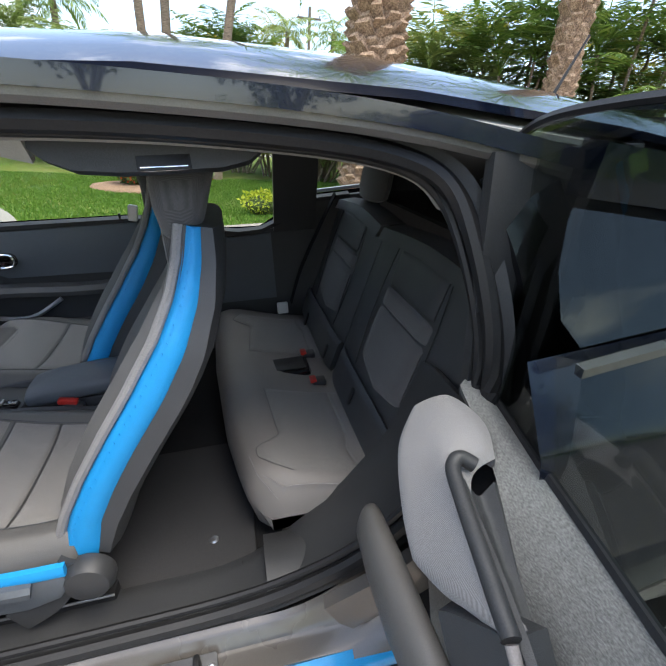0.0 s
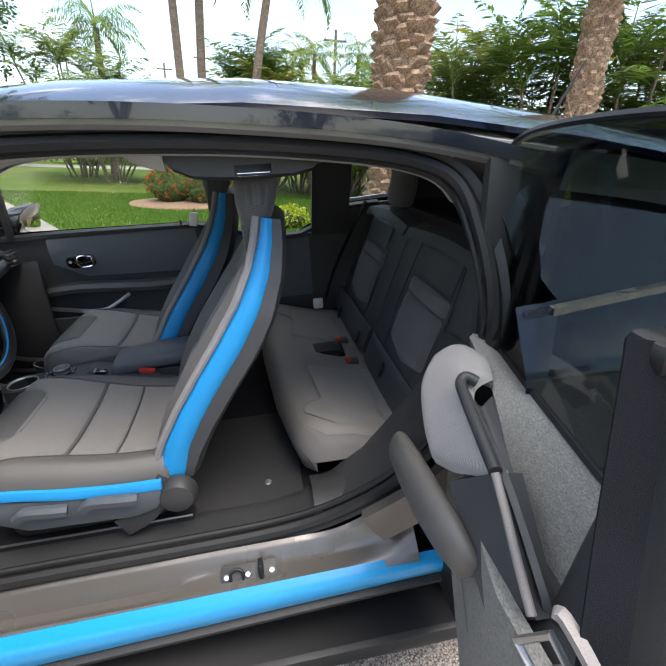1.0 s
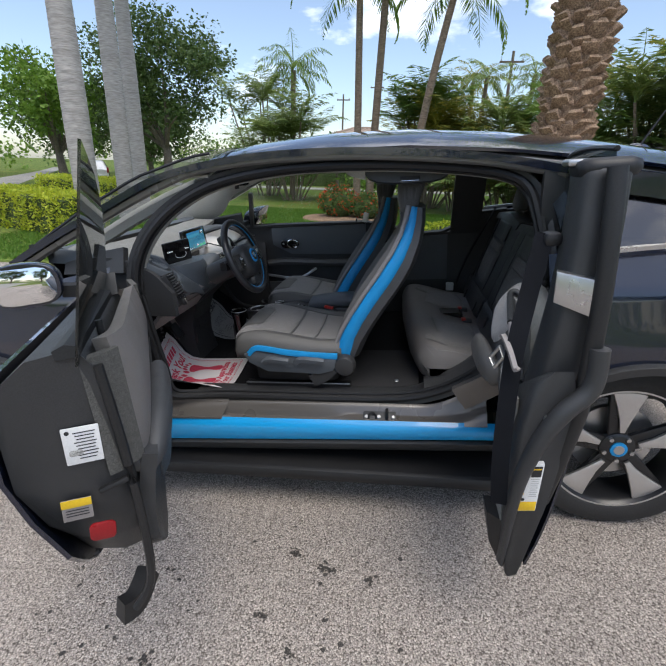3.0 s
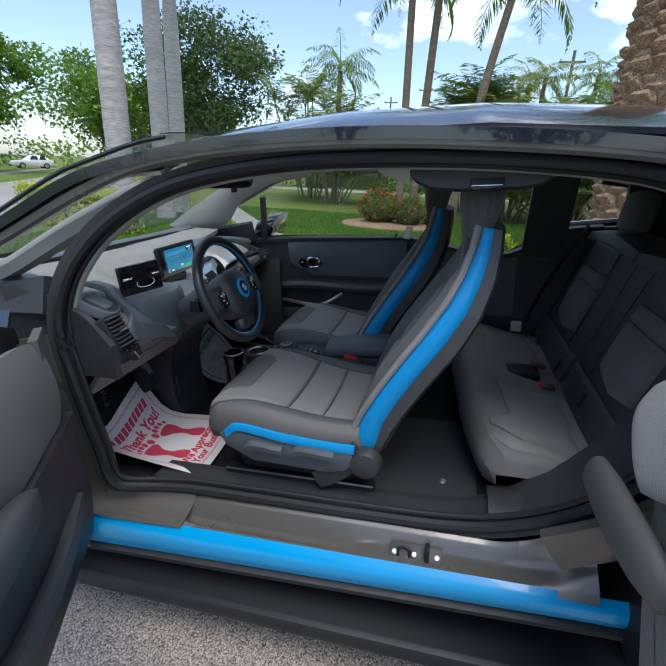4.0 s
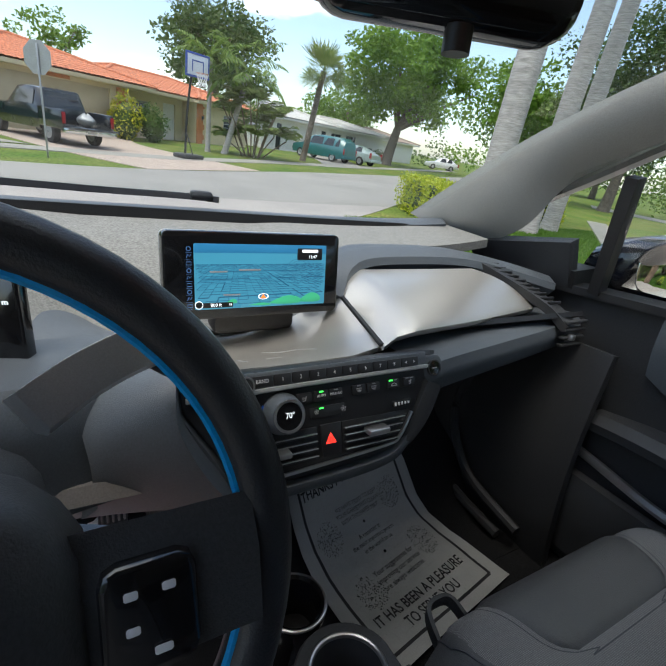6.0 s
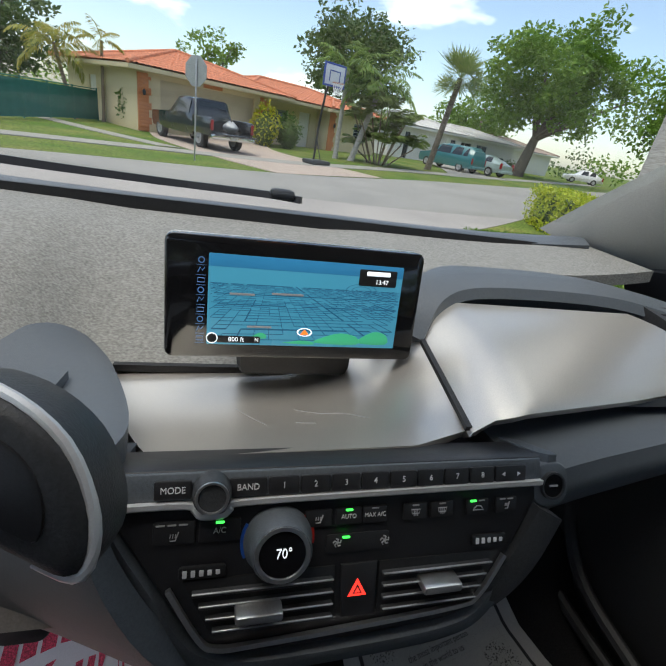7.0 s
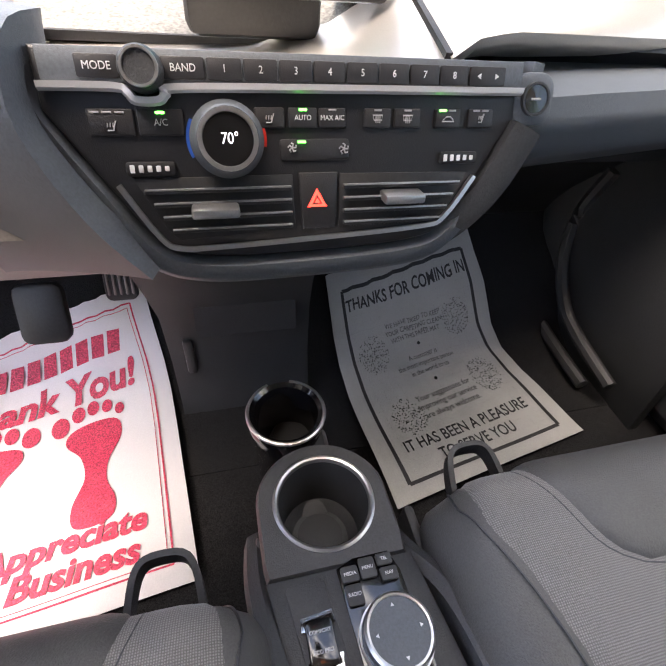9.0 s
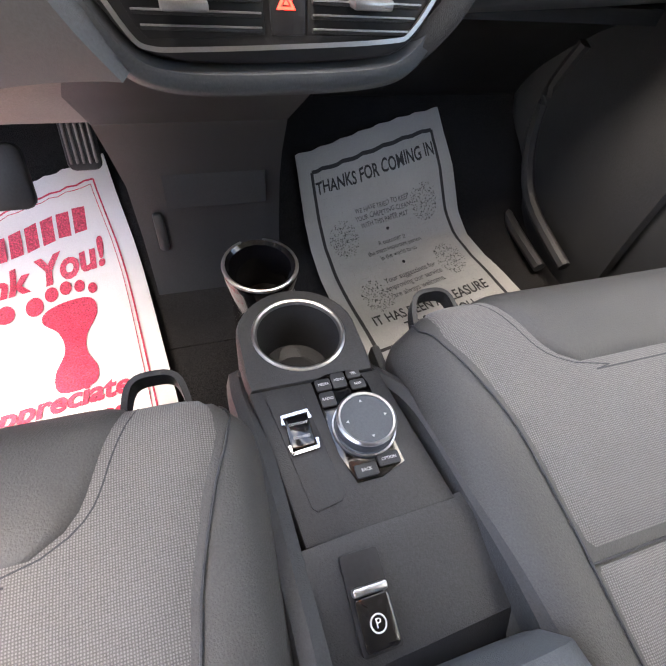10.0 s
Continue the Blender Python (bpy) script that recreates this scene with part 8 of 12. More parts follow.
# the fibre facing runs round the shut edge and the hinge corner
Shape().sheet(lambda u, v: D @ Vector((1.040 + 0.035 * math.sin(1.5708 * u), 0.080 - 0.05 * u, (arm_z(1.0) - 0.03) + (fd_top(1.0) - arm_z(1.0) + 0.02) * v)), 8, 12, 0.02).make("felt_corner", M["felt_dark"], fd, "charcoal fibre lining at the shut edge", 60)
Shape().sheet(lambda u, v: D @ Vector((0.05 + 0.12 * u, 0.080 + 0.02 * u, 0.88 + (fd_top(0.1) + 0.012 - 0.88) * v)), 6, 8, 0.02).make("hinge_facing", M["felt_dark"], fd)
arm = []
for k in range(25):
    a = 0.44 + 0.61 * k / 24
    r = max(0.12, 1 - abs(2 * k / 24 - 1) ** 7)
    arm.append([D @ Vector((a, 0.108 + 0.030 * (1 - (k / 24) ** 3) + 0.030 * r * x, arm_z(a) - 0.022 - 0.05 * max(0, (k - 16) / 8) ** 2 + 0.040 * r * y)) for x, y in rrect(2, 2, 0.8, 6)])
Shape().loft(arm).make("arm_rest", M["leather_dark"], fd, "dark leather arm rest", 70)


def lower_pt(u, v):
    a = 0.06 + 1.00 * u
    lo, hi = fd_bottom(a) + 0.012, arm_z(a) - 0.03
    return D @ Vector((a, 0.056 + 0.034 * v * v + 0.020 * math.sin(3.1416 * min(1, v / 0.7)) * (1 - u), lo + (hi - lo) * v))


Shape().sheet(lower_pt, 28, 12, 0.03).make("lower_lining", M["plastic"], fd, "dark lower lining with a pocket", 70)
Shape().sweep([D @ Vector(p) for p in ((0.16, 0.10, 0.62), (0.40, 0.115, 0.63), (0.65, 0.105, 0.66), (0.80, 0.085, 0.70))], [(-0.02, -0.03), (0.012, -0.03), (0.016, 0.0), (0.004, 0.016), (-0.02, 0.012)], 6).make("door_pocket", M["leather_dark"], fd, "dark pocket rim", 70)
Shape().prism(rrect(0.11, 0.10, 0.03, 6), frame_of(D @ Vector((0.50, 0.094, 0.975)), (0.546, -0.838, 0), (0, 0, 1)) @ pose(0, 0, 0, 180, 0, 0), -0.012, 0.004, 0.004).make("handle_bowl", M["gloss"], fd)
Shape().tube([D @ Vector(p) for p in ((0.512, 0.100, 0.920), (0.520, 0.116, 0.96), (0.515, 0.112, 1.005), (0.50, 0.100, 1.02))], 0.0065, 8, 4).make("inner_handle", M["chrome"], fd, "chrome inner handle")
pin = Shape().tube([D @ Vector((0.985, 0.066, 1.125)), D @ Vector((0.985, 0.066, 1.172))], 0.007, 10).make("lock_pin", M["rubber"], fd, "black lock pin")
Shape().rbox((0, 0, 0), (0.04, 0.03, 0.008), 0.003, D @ pose(0.985, 0.066, 1.130, 0, 0, -20)).make("pin_base", M["plastic"], fd)
# shut face details
E_ = frame_of(D @ Vector((1.0965, 0, 0)), (0.838, 0.546, 0), (0, 0, 1))  # x towards the inside, y up
lb = Shape().prism(rrect(0.060, 0.074, 0.002), E_ @ pose(0.004, 0.978, 0, 0, 0, -4), -0.001, 0.0012, 0.0003).make("label", M["label"], fd, "white printed label on the shut face")
lbm = E_ @ pose(0.004, 0.978, 0.0013, 0, 0, -4)
bars([(0.006 + 0.0 * k, 0.026 - 0.0065 * k, 0.036 - 0.004 * (k % 3), 0.002) for k in range(9)], lbm, M["black_ink"], lb)
Shape().lathe([(0, 0), (0.004, 0), (0.004, 0.0004), (0, 0.0004)], lbm @ pose(-0.021, 0.028, 0), 12).make("printed_dot", M["black_ink"], lb)
bars([(-0.012, -0.014, 0.022, 0.012)], lbm, M["grey_ink"], lb)
yb = Shape().prism(rrect(0.050, 0.046, 0.001), E_ @ pose(-0.035, 0.848, 0, 0, 0, -6), -0.001, 0.0012, 0.0003).make("warning_label", M["plastic_light"], fd, "small yellow-headed warning label")
Shape().prism(rrect(0.050, 0.017, 0.001, 2, 0, 0.0145), E_ @ pose(-0.035, 0.848, 0, 0, 0, -6), 0.0012, 0.002, 0.0003).make("yellow_head", M["yellow"], yb)
bars([(0, 0.0 - 0.006 * k, 0.038, 0.002) for k in range(3)], E_ @ pose(-0.035, 0.848, 0.0014, 0, 0, -6), M["black_ink"], yb)
Shape().prism(rrect(0.046, 0.040, 0.010), E_ @ pose(-0.005, 0.785, 0, 0, 0, -8), -0.002, 0.004, 0.002).make("reflector", M["red_dark"], fd, "dark red reflector")
Shape().rbox((0, 0, 0), (0.055, 0.010, 0.012), 0.003, E_ @ pose(0.035, 0.880, 0.002, 0, 0, 12)).make("latch_slot", M["rubber"], fd, "black latch slot")
Shape().sweep([D @ Vector(p) for p in ((0.98, 0.03, 0.545), (1.03, 0.0, 0.525), (1.05, -0.03, 0.53))], [(-0.02, -0.03), (0.02, -0.03), (0.015, 0.02), (-0.02, 0.02)], 4).make("check_bracket", M["rubber"], fd)
Shape().tube([D @ Vector((1.092, n, z)) for n, z in ((0.060, 1.12), (0.066, 0.95), (0.064, 0.75), (0.05, 0.62), (0.01, 0.56))], 0.009, 8, 5).make("edge_seal", M["rubber"], fd)


def fglass(u, v):
    a = 0.115 + 1.005 * u
    top = lerp_at(u, (0, 0.12, 0.3, 0.5, 0.75, 1), (1.06, 1.15, 1.27, 1.365, 1.435, 1.475))
    z = fd_top(a) - 0.02 + (top - fd_top(a) + 0.02) * v
    return D @ Vector((a + 0.045 * v * u, 0.012 + (z - 1.06) * 0.26, z))


Shape().sheet(fglass, 20, 10, 0.0042).make("window_glass", M["tinted"], fd, "dark tinted frameless window")
Shape().sweep([D @ Vector((0.10 + 0.1 * k, 0.02, fd_top(0.10 + 0.1 * k) + 0.002)) for k in range(11)], [(-0.02, -0.012), (0.018, -0.012), (0.02, 0.004), (0.0, 0.012), (-0.02, 0.006)]).make("window_seal", M["rubber"], fd)
Shape().loft([[D @ Vector(p) for p in ((0.07, -0.03, 1.04), (0.07, 0.05, 1.04), (0.30, 0.06, 1.07), (0.30, -0.03, 1.07))], [D @ Vector(p) for p in ((0.075, -0.01, 1.08), (0.075, 0.05, 1.08), (0.22, 0.06, 1.13), (0.22, -0.01, 1.13))]]).make("mirror_base", M["rubber"], fd)
mh = Shape().loft([[D @ Vector((0.25 + dx, -0.20 + 0.105 * k * math.sin(a), 1.13 + 0.072 * k * (abs(math.cos(a)) ** 0.6) * (1 if math.cos(a) > 0 else -1))) for a in [6.2832 * i / 24 for i in range(24)]] for dx, k in ((-0.13, 0.35), (-0.10, 0.75), (-0.03, 0.98), (0.02, 1.0), (0.026, 0.96))]).make("door_mirror", M["paint"], fd, "black door mirror")
Shape().prism(rrect(0.18, 0.115, 0.045), frame_of(D @ Vector((0.2775, -0.20, 1.13)), (0.838, 0.546, 0), (0, 0, 1)), 0, 0.002, 0.0005).make("mirror_glass", M["mirror"], mh)
Shape().sweep([D @ Vector((0.20, -0.03, 1.08)), D @ Vector((0.20, -0.11, 1.09))], [(-0.03, -0.02), (0.03, -0.02), (0.03, 0.02), (-0.03, 0.02)]).make("mirror_foot", M["rubber"], mh)

# ---------------------------------------------------------------- the open rear door, swung back square to the car
rd = empty("rear_door")
rd.parent = car
tagged(rd, "open rear-hinged back door with grey lining, seat belt and dark glass")


def rd_bottom(y):
    return lerp_at(-y, (0.78, 0.9, 1.05, 1.2, 1.32), (0.66, 0.52, 0.40, 0.30, 0.255))


def rd_top(y):
    return lerp_at(-y, (0.78, 0.88, 1.0, 1.12, 1.22, 1.34), (0.95, 0.92, 0.87, 0.82, 0.90, 0.965))


def rd_ring(y, k=1.0):
    b, t = rd_bottom(y), rd_top(y)
    h = t - b
    return [Vector((2.145 + n * k, y, b + h * z)) for n, z in ((0.0, 0.0), (-0.05, 0.02), (-0.085, 0.15), (-0.092, 0.45), (-0.085, 0.75), (-0.060, 0.95), (-0.02, 1.0), (0.03, 1.0), (0.045, 0.92), (0.055, 0.70), (0.050, 0.4), (0.035, 0.12), (0.03, 0.02))]


Shape().loft([rd_ring(y, k) for y, k in ((-0.775, 0.6), (-0.79, 0.9), (-0.85, 1), (-0.95, 1), (-1.05, 1), (-1.15, 1), (-1.25, 0.98), (-1.29, 0.95), (-1.315, 0.88), (-1.325, 0.78))]).make("door_body", M["plastic"], rd, "black door body and shut face", 80)
Shape().sheet(lambda u, v: (2.145 + lerp_at(v, (0, 0.3, 0.6, 0.85, 1), (0.042, 0.060, 0.064, 0.056, 0.04)), -0.785 - 0.52 * u, rd_bottom(-0.785 - 0.52 * u) + 0.03 + (rd_top(-0.785 - 0.52 * u) - rd_bottom(-0.785 - 0.52 * u) - 0.05) * v), 12, 12, 0.006).make("door_skin", M["paint"], rd, "glossy dark outer skin")
# the pillar it carries
colp = ((2.150, -1.225, 0.80), (2.170, -1.232, 0.95), (2.190, -1.235, 1.10), (2.205, -1.228, 1.25), (2.212, -1.215, 1.36), (2.214, -1.208, 1.425))
Shape().sweep(colp, curve2([(-0.054, -0.036), (-0.03, -0.054), (0.03, -0.058), (0.074, -0.040), (0.080, 0.010), (0.055, 0.036), (-0.03, 0.040), (-0.052, 0.026)], 4), 6, up=(1, 0, 0), scale=lambda u: (1 - 0.25 * max(0, (u - 0.9) / 0.1) ** 2, 1 - 0.25 * max(0, (u - 0.9) / 0.1) ** 2)).make("door_pillar", M["plastic"], rd, "dark pillar with the belt outlet", 80)
Shape().sweep([(2.180, -1.300, 0.55), (2.192, -1.312, 0.75), (2.200, -1.318, 0.95), (2.206, -1.316, 1.12), (2.208, -1.305, 1.28), (2.210, -1.285, 1.42)], [(0.017 * math.cos(0.5236 * k), 0.020 * math.sin(0.5236 * k)) for k in range(12)], 6, up=(1, 0, 0)).make("edge_seal", M["rubber"], rd, "thick black edge seal")
Shape().sweep([(2.065, -1.30, 0.30), (2.075, -1.325, 0.55), (2.095, -1.338, 0.70), (2.140, -1.345, 0.84), (2.205, -1.335, 0.92), (2.212, -1.33, 1.02)], [(0.022 * math.cos(0.5236 * k), 0.024 * math.sin(0.5236 * k)) for k in range(12)], 8, up=(0, -1, 0)).make("shut_face_seal", M["plastic"], rd, "thick moulded bead round the shut face", 80)
Shape().loft([[(2.214 + x * k, -1.208 + y * k, z) for x, y in rrect(0.13, 0.11, 0.035, 6)] for k, z in ((0.9, 1.40), (1.0, 1.415), (0.95, 1.432), (0.7, 1.440))]).make("pillar_cap", M["rubber"], rd, "", 60)
Shape().rbox((2.165, -1.20, 1.432), (0.06, 0.05, 0.016), 0.006).make("upper_latch", M["satin"], rd)
plm = frame_of((2.158, -1.294, 1.140), (0.93, -0.36, 0.0), (0.10, -0.03, 1))
Shape().prism([(-0.040, -0.022), (0.040, -0.052), (0.058, -0.048), (0.062, 0.034), (-0.040, 0.054)], plm, -0.02, 0.008, 0.004).make("pillar_plate", M["satin"], rd, "satin metal plate on the pillar")
# belt
Shape().rbox((2.128, -1.190, 1.255), (0.04, 0.05, 0.035), 0.012).make("belt_outlet", M["rubber"], rd)
Shape().sweep([(2.112, -1.195, 1.27), (2.075, -1.245, 1.12), (2.045, -1.290, 0.98), (2.030, -1.318, 0.80), (2.028, -1.322, 0.66), (2.035, -1.312, 0.54)], [(-0.0012, -0.021), (0.0012, -0.021), (0.0012, 0.021), (-0.0012, 0.021)], 6, up=(1, -0.25, 0)).make("seat_belt", M["belt"], rd, "black seat belt webbing")
tg = frame_of((2.036, -1.288, 0.985), (0.35, -0.85, -0.35), (0.2, -0.1, 1))
Shape().sweep([tg @ Vector(p) for p in ((-0.045, 0.018, 0.004), (-0.04, 0.024, 0.004), (0.0, 0.012, 0.006), (0.04, -0.012, 0.004), (0.045, -0.004, 0.004))], [(-0.006, -0.004), (0.006, -0.004), (0.006, 0.004), (-0.006, 0.004)], 4).make("belt_slider", M["plastic_light"], rd, "grey plastic belt slider")
Shape().tube([tg @ Vector(p) for p in ((-0.035, -0.005, 0.004), (-0.008, -0.016, 0.004), (-0.018, -0.062, 0.004), (-0.045, -0.052, 0.004))], 0.005, 6, closed=True, up=(1, 0, 0)).make("belt_tongue", M["satin"], rd, "bright metal belt tongue")
# lining
Shape().sheet(lambda u, v: (2.055 - 0.004 * v, -0.79 - 0.48 * u, rd_bottom(-0.79 - 0.48 * u) + 0.03 + (0.82 - rd_bottom(-0.79 - 0.48 * u)) * v), 14, 12, 0.02).make("lower_lining", M["felt"], rd, "grey fibre lower lining")
# shut face labels and latch
S_ = frame_of((2.125, -1.3270, 0), (1, 0.0, 0), (0, 0.0, 1))
sl = Shape().prism(rrect(0.048, 0.155, 0.002), S_ @ pose(-0.006, 0.622, 0, 0, 0, 4) @ Matrix.Diagonal((1.35, 1, 1, 1)), -0.004, 0.010, 0.0003).make("tyre_label", M["label"], rd, "white and yellow label on the shut face")
slm = S_ @ pose(-0.006, 0.622, 0.0102, 0, 0, 4) @ Matrix.Diagonal((1.35, 1, 1, 1))
Shape().prism(rrect(0.046, 0.030, 0.001, 2, 0, -0.061), slm, 0, 0.0008, 0.0002).make("yellow_foot", M["yellow"], sl)
Shape().prism(rrect(0.022, 0.034, 0.001, 2, 0.010, 0.052), slm, 0, 0.0008, 0.0002).make("dark_field", M["black_ink"], sl)
Shape().prism(rrect(0.018, 0.004, 0.001, 2, 0.010, 0.060), slm, 0.0008, 0.0012, 0.0002).make("yellow_bar", M["yellow"], sl)
bars([(0.010, 0.028 - 0.007 * k, 0.020 - 0.003 * (k % 2), 0.0016) for k in range(9)], slm, M["grey_ink"], sl)
bars([(-0.016, 0.02, 0.006, 0.09)], slm, M["yellow"], sl)
Shape().lathe([(0, 0), (0.005, 0), (0.005, 0.0006), (0, 0.0006)], slm @ pose(-0.014, -0.038, 0), 14).make("printed_dot", M["black_ink"], sl)
Shape().prism(rrect(0.040, 0.055, 0.008), S_ @ pose(0.010, 0.815, 0), 0.0, 0.012, 0.003).make("door_latch", M["satin"], rd, "bare metal door latch")
Shape().loft([[(2.02, -1.24, 0.44), (2.12, -1.30, 0.44), (2.12, -1.18, 0.44), (2.02, -1.17, 0.44)], [(2.03, -1.25, 0.32), (2.12, -1.29, 0.30), (2.12, -1.20, 0.32), (2.03, -1.19, 0.34)], [(2.07, -1.255, 0.245), (2.12, -1.275, 0.235), (2.12, -1.22, 0.245), (2.07, -1.215, 0.255)]]).make("door_foot", M["rubber"], rd, "black plastic foot of the door")


def reshape(door, fn):
    for ob in door.children_recursive:
        for v in ob.data.vertices:
            v.co = fn(v.co)


# the hinge end of the rear door stands further back than its free end, and its shut face narrows downwards
def rear_door_set(p):
    k = max(0, p.y + 1.12)
    out = 0.085 * min(1, max(0, (p.x - 2.13) / 0.05)) * min(1, max(0, (p.y + 1.18) / 0.12))
    x, y = p.x + 0.36 * k * (1 - 0.55 * min(1, out / 0.085)) + out, p.y + 0.30 * k
    if p.z < 0.84:
        x -= (0.84 - p.z) * 0.13 * min(1, max(0, (p.x - 2.05) / 0.1))
    return Vector((x, y, p.z + lerp_at(p.z, (0.235, 0.40, 0.70, 1.10, 1.45), (0.045, 0.005, -0.012, -0.030, -0.055))))


D_inv = D.inverted()


def front_door_set(p):
    q = D_inv @ p
    q.z -= 0.018
    return D @ q


reshape(rd, rear_door_set)
reshape(fd, front_door_set)
# window sill of pressed fibre and the glass above it
SILL_OUT = spline([(2.285, -0.630, 0.966), (2.262, -0.80, 0.956), (2.244, -0.95, 0.947), (2.228, -1.075, 0.940), (2.215, -1.20, 0.935)], 5)
SILL_IN = spline([(2.225, -0.668, 0.985), (2.196, -0.82, 0.955), (2.170, -0.945, 0.885), (2.145, -1.07, 0.825), (2.125, -1.19, 0.790)], 5)
GLASS_TOP = spline([(2.322, -0.560, 1.345), (2.305, -0.66, 1.384), (2.285, -0.80, 1.400), (2.265, -0.98, 1.405), (2.245, -1.17, 1.400)], 5)
Shape().sheet(lambda u, v: SILL_OUT[round(v * 20)].lerp(SILL_IN[round(v * 20)], u) + Vector((0, 0, 0.012 * math.sin(3.1416 * u))), 8, 20, 0.02).make("top_lining", M["felt"], rd, "grey fibre sill below the window", 60)
Shape().sheet(lambda u, v: SILL_OUT[round(v * 20)].lerp(GLASS_TOP[round(v * 20)], u) + Vector((0.004 + 0.012 * math.sin(3.1416 * u), 0, -0.01 * (1 - u))), 10, 20, 0.0042).make("window_glass", M["door_privacy"], rd, "dark privacy glass that mirrors trees", 60)
Shape().tube([SILL_OUT[0] + Vector((0.004, 0, 0))] + [p + Vector((0.004, 0, 0.002)) for p in GLASS_TOP], 0.007, 6).make("glass_edge", M["rubber"], rd)
Shape().tube([p + Vector((0.002, 0, 0.002)) for p in SILL_OUT], 0.008, 6).make("glass_seal", M["rubber"], rd)
# black grip panel with a satin rail below the pull handle
Shape().loft([[(x, y, z), (x + 0.006, y - 0.01, z + 0.012), (x2, y2, z2), (x2 + 0.05, y2 + 0.01, z2 - 0.02), (x + 0.05, y + 0.02, z - 0.01)] for x, y, z, x2, y2, z2 in ((2.072, -0.930, 0.842, 2.094, -1.028, 0.944), (2.068, -0.965, 0.825, 2.088, -1.062, 0.922), (2.062, -1.03, 0.792, 2.080, -1.115, 0.885), (2.058, -1.095, 0.756, 2.074, -1.163, 0.848), (2.064, -1.108, 0.752, 2.078, -1.175, 0.842))]).make("grip_panel", M["leather_dark"], rd, "black grip panel", 60)
Shape().tube([(2.088, -1.035, 0.950), (2.083, -1.075, 0.922), (2.076, -1.125, 0.886), (2.072, -1.172, 0.848)], 0.0065, 10, 5).make("grip_rail", M["plastic_light"], rd, "grey rail on the grip")
Shape().tube([(2.155, -0.842, 0.980), (2.138, -0.832, 0.988), (2.124, -0.842, 0.982), (2.116, -0.88, 0.974), (2.104, -0.95, 0.963), (2.090, -1.032, 0.950)], 0.0105, 12, 6).make("pull_handle", M["plastic"], rd, "dark grey pull handle", 60)
REACH = spline([(2.128, -0.850, 0.965), (2.118, -0.92, 0.955), (2.108, -0.99, 0.945), (2.098, -1.06, 0.925), (2.09, -1.16, 0.86)], 5)
Shape().sheet(lambda u, v: REACH[round(v * 20)].lerp(SILL_IN[round(v * 14) + 6], u) - Vector((0, 0, 0.03 * math.sin(3.1416 * u))), 6, 20, 0.01).make("grip_recess", M["leather_dark"], rd, "black recess behind the pull handle", 60)
# cloth shoulder and padded arm rest
SHOULDER = (((2.158, -0.625, 0.935), (2.188, -0.672, 0.984), (2.200, -0.765, 0.996), (2.182, -0.830, 0.984)), ((2.104, -0.680, 0.893), (2.132, -0.745, 0.950), (2.138, -0.800, 0.975), (2.136, -0.850, 0.972)),
            ((2.077, -0.775, 0.848), (2.094, -0.835, 0.900), (2.100, -0.885, 0.935), (2.104, -0.950, 0.952)), ((2.068, -0.850, 0.828), (2.074, -0.915, 0.860), (2.082, -0.965, 0.895), (2.088, -1.028, 0.938)))
ROWS = [spline(row, 6) for row in SHOULDER]
COLS = [spline([row[k] for row in ROWS], 6) for k in range(len(ROWS[0]))]


def shoulder_pt(u, v):
    p = COLS[round(v * (len(COLS) - 1))][round(u * (len(COLS[0]) - 1))]
    e = max(abs(2 * u - 1), abs(2 * v - 1)) ** 10
    return p + Vector((0.012, 0, -0.012)) * e


Shape().sheet(shoulder_pt, len(COLS[0]) - 1, len(COLS) - 1, 0.025).make("upper_lining", M["cloth_light"], rd, "pale grey ribbed cloth lining", 60)
Shape().loft([[(x + h * 0.55 * math.cos(a), y, z + h * math.sin(a)) for a in [6.2832 * k / 16 for k in range(16)]] for x, y, z, h in ((2.070, -0.682, 0.738, 0.012), (2.060, -0.690, 0.742, 0.036), (2.052, -0.72, 0.752, 0.048), (2.048, -0.80, 0.764, 0.054), (2.046, -0.90, 0.774, 0.054), (2.048, -0.99, 0.784, 0.048), (2.054, -1.04, 0.782, 0.036), (2.064, -1.055, 0.780, 0.012))]).make("arm_rest", M["leather"], rd, "grey padded arm rest", 80)


# ---------------------------------------------------------------- paper floor mats
def up_the_floor(b, x_rear):
    """A point b metres forwards along the footwell from x_rear: (x, z)."""
    x, left = x_rear, b
    while left > 0:
        step = min(0.01, left)
        slope = (floor_z(x - 0.005) - floor_z(x)) / 0.005
        x -= step / math.sqrt(1 + slope * slope)
        left -= step
    return x, floor_z(x)


def near_paper(a, b, lift=0.0):
    """a: 0..0.42 to the right, b: 0..0.52 forwards."""
    v, s_ = a / 0.42, b / 0.52
    x, z = up_the_floor(b, 0.900 + (0.05 + 0.08 * s_) * (1 - v))
    y = -0.560 + 0.415 * v - 0.065 * s_ * (0.4 + 0.6 * v)
    edge = max(0, 0.4 - v) / 0.4
    z += (0.02 + 0.09 * s_) * edge * edge + 0.012 + 0.003 * math.sin(9 * s_ + 4 * v) * math.sin(7 * v)
    return CAR @ Vector((x - 0.02 * lift, y, z + lift))


def far_paper(a, b, lift=0.0):
    v, s_ = a / 0.40, b / 0.54
    x, z = up_the_floor(b * 0.86 - 0.004, 0.865 - 0.075 * v)
    y = 0.150 + 0.40 * v - 0.038 * s_ - 0.10 * s_ * v
    z += 0.014 + 0.004 * math.sin(11 * s_ + 5 * v) + 0.012 * max(0, 0.15 - v) + 0.010 * max(0, s_ - 0.9) * 8
    return CAR @ Vector((x, y, z + lift))


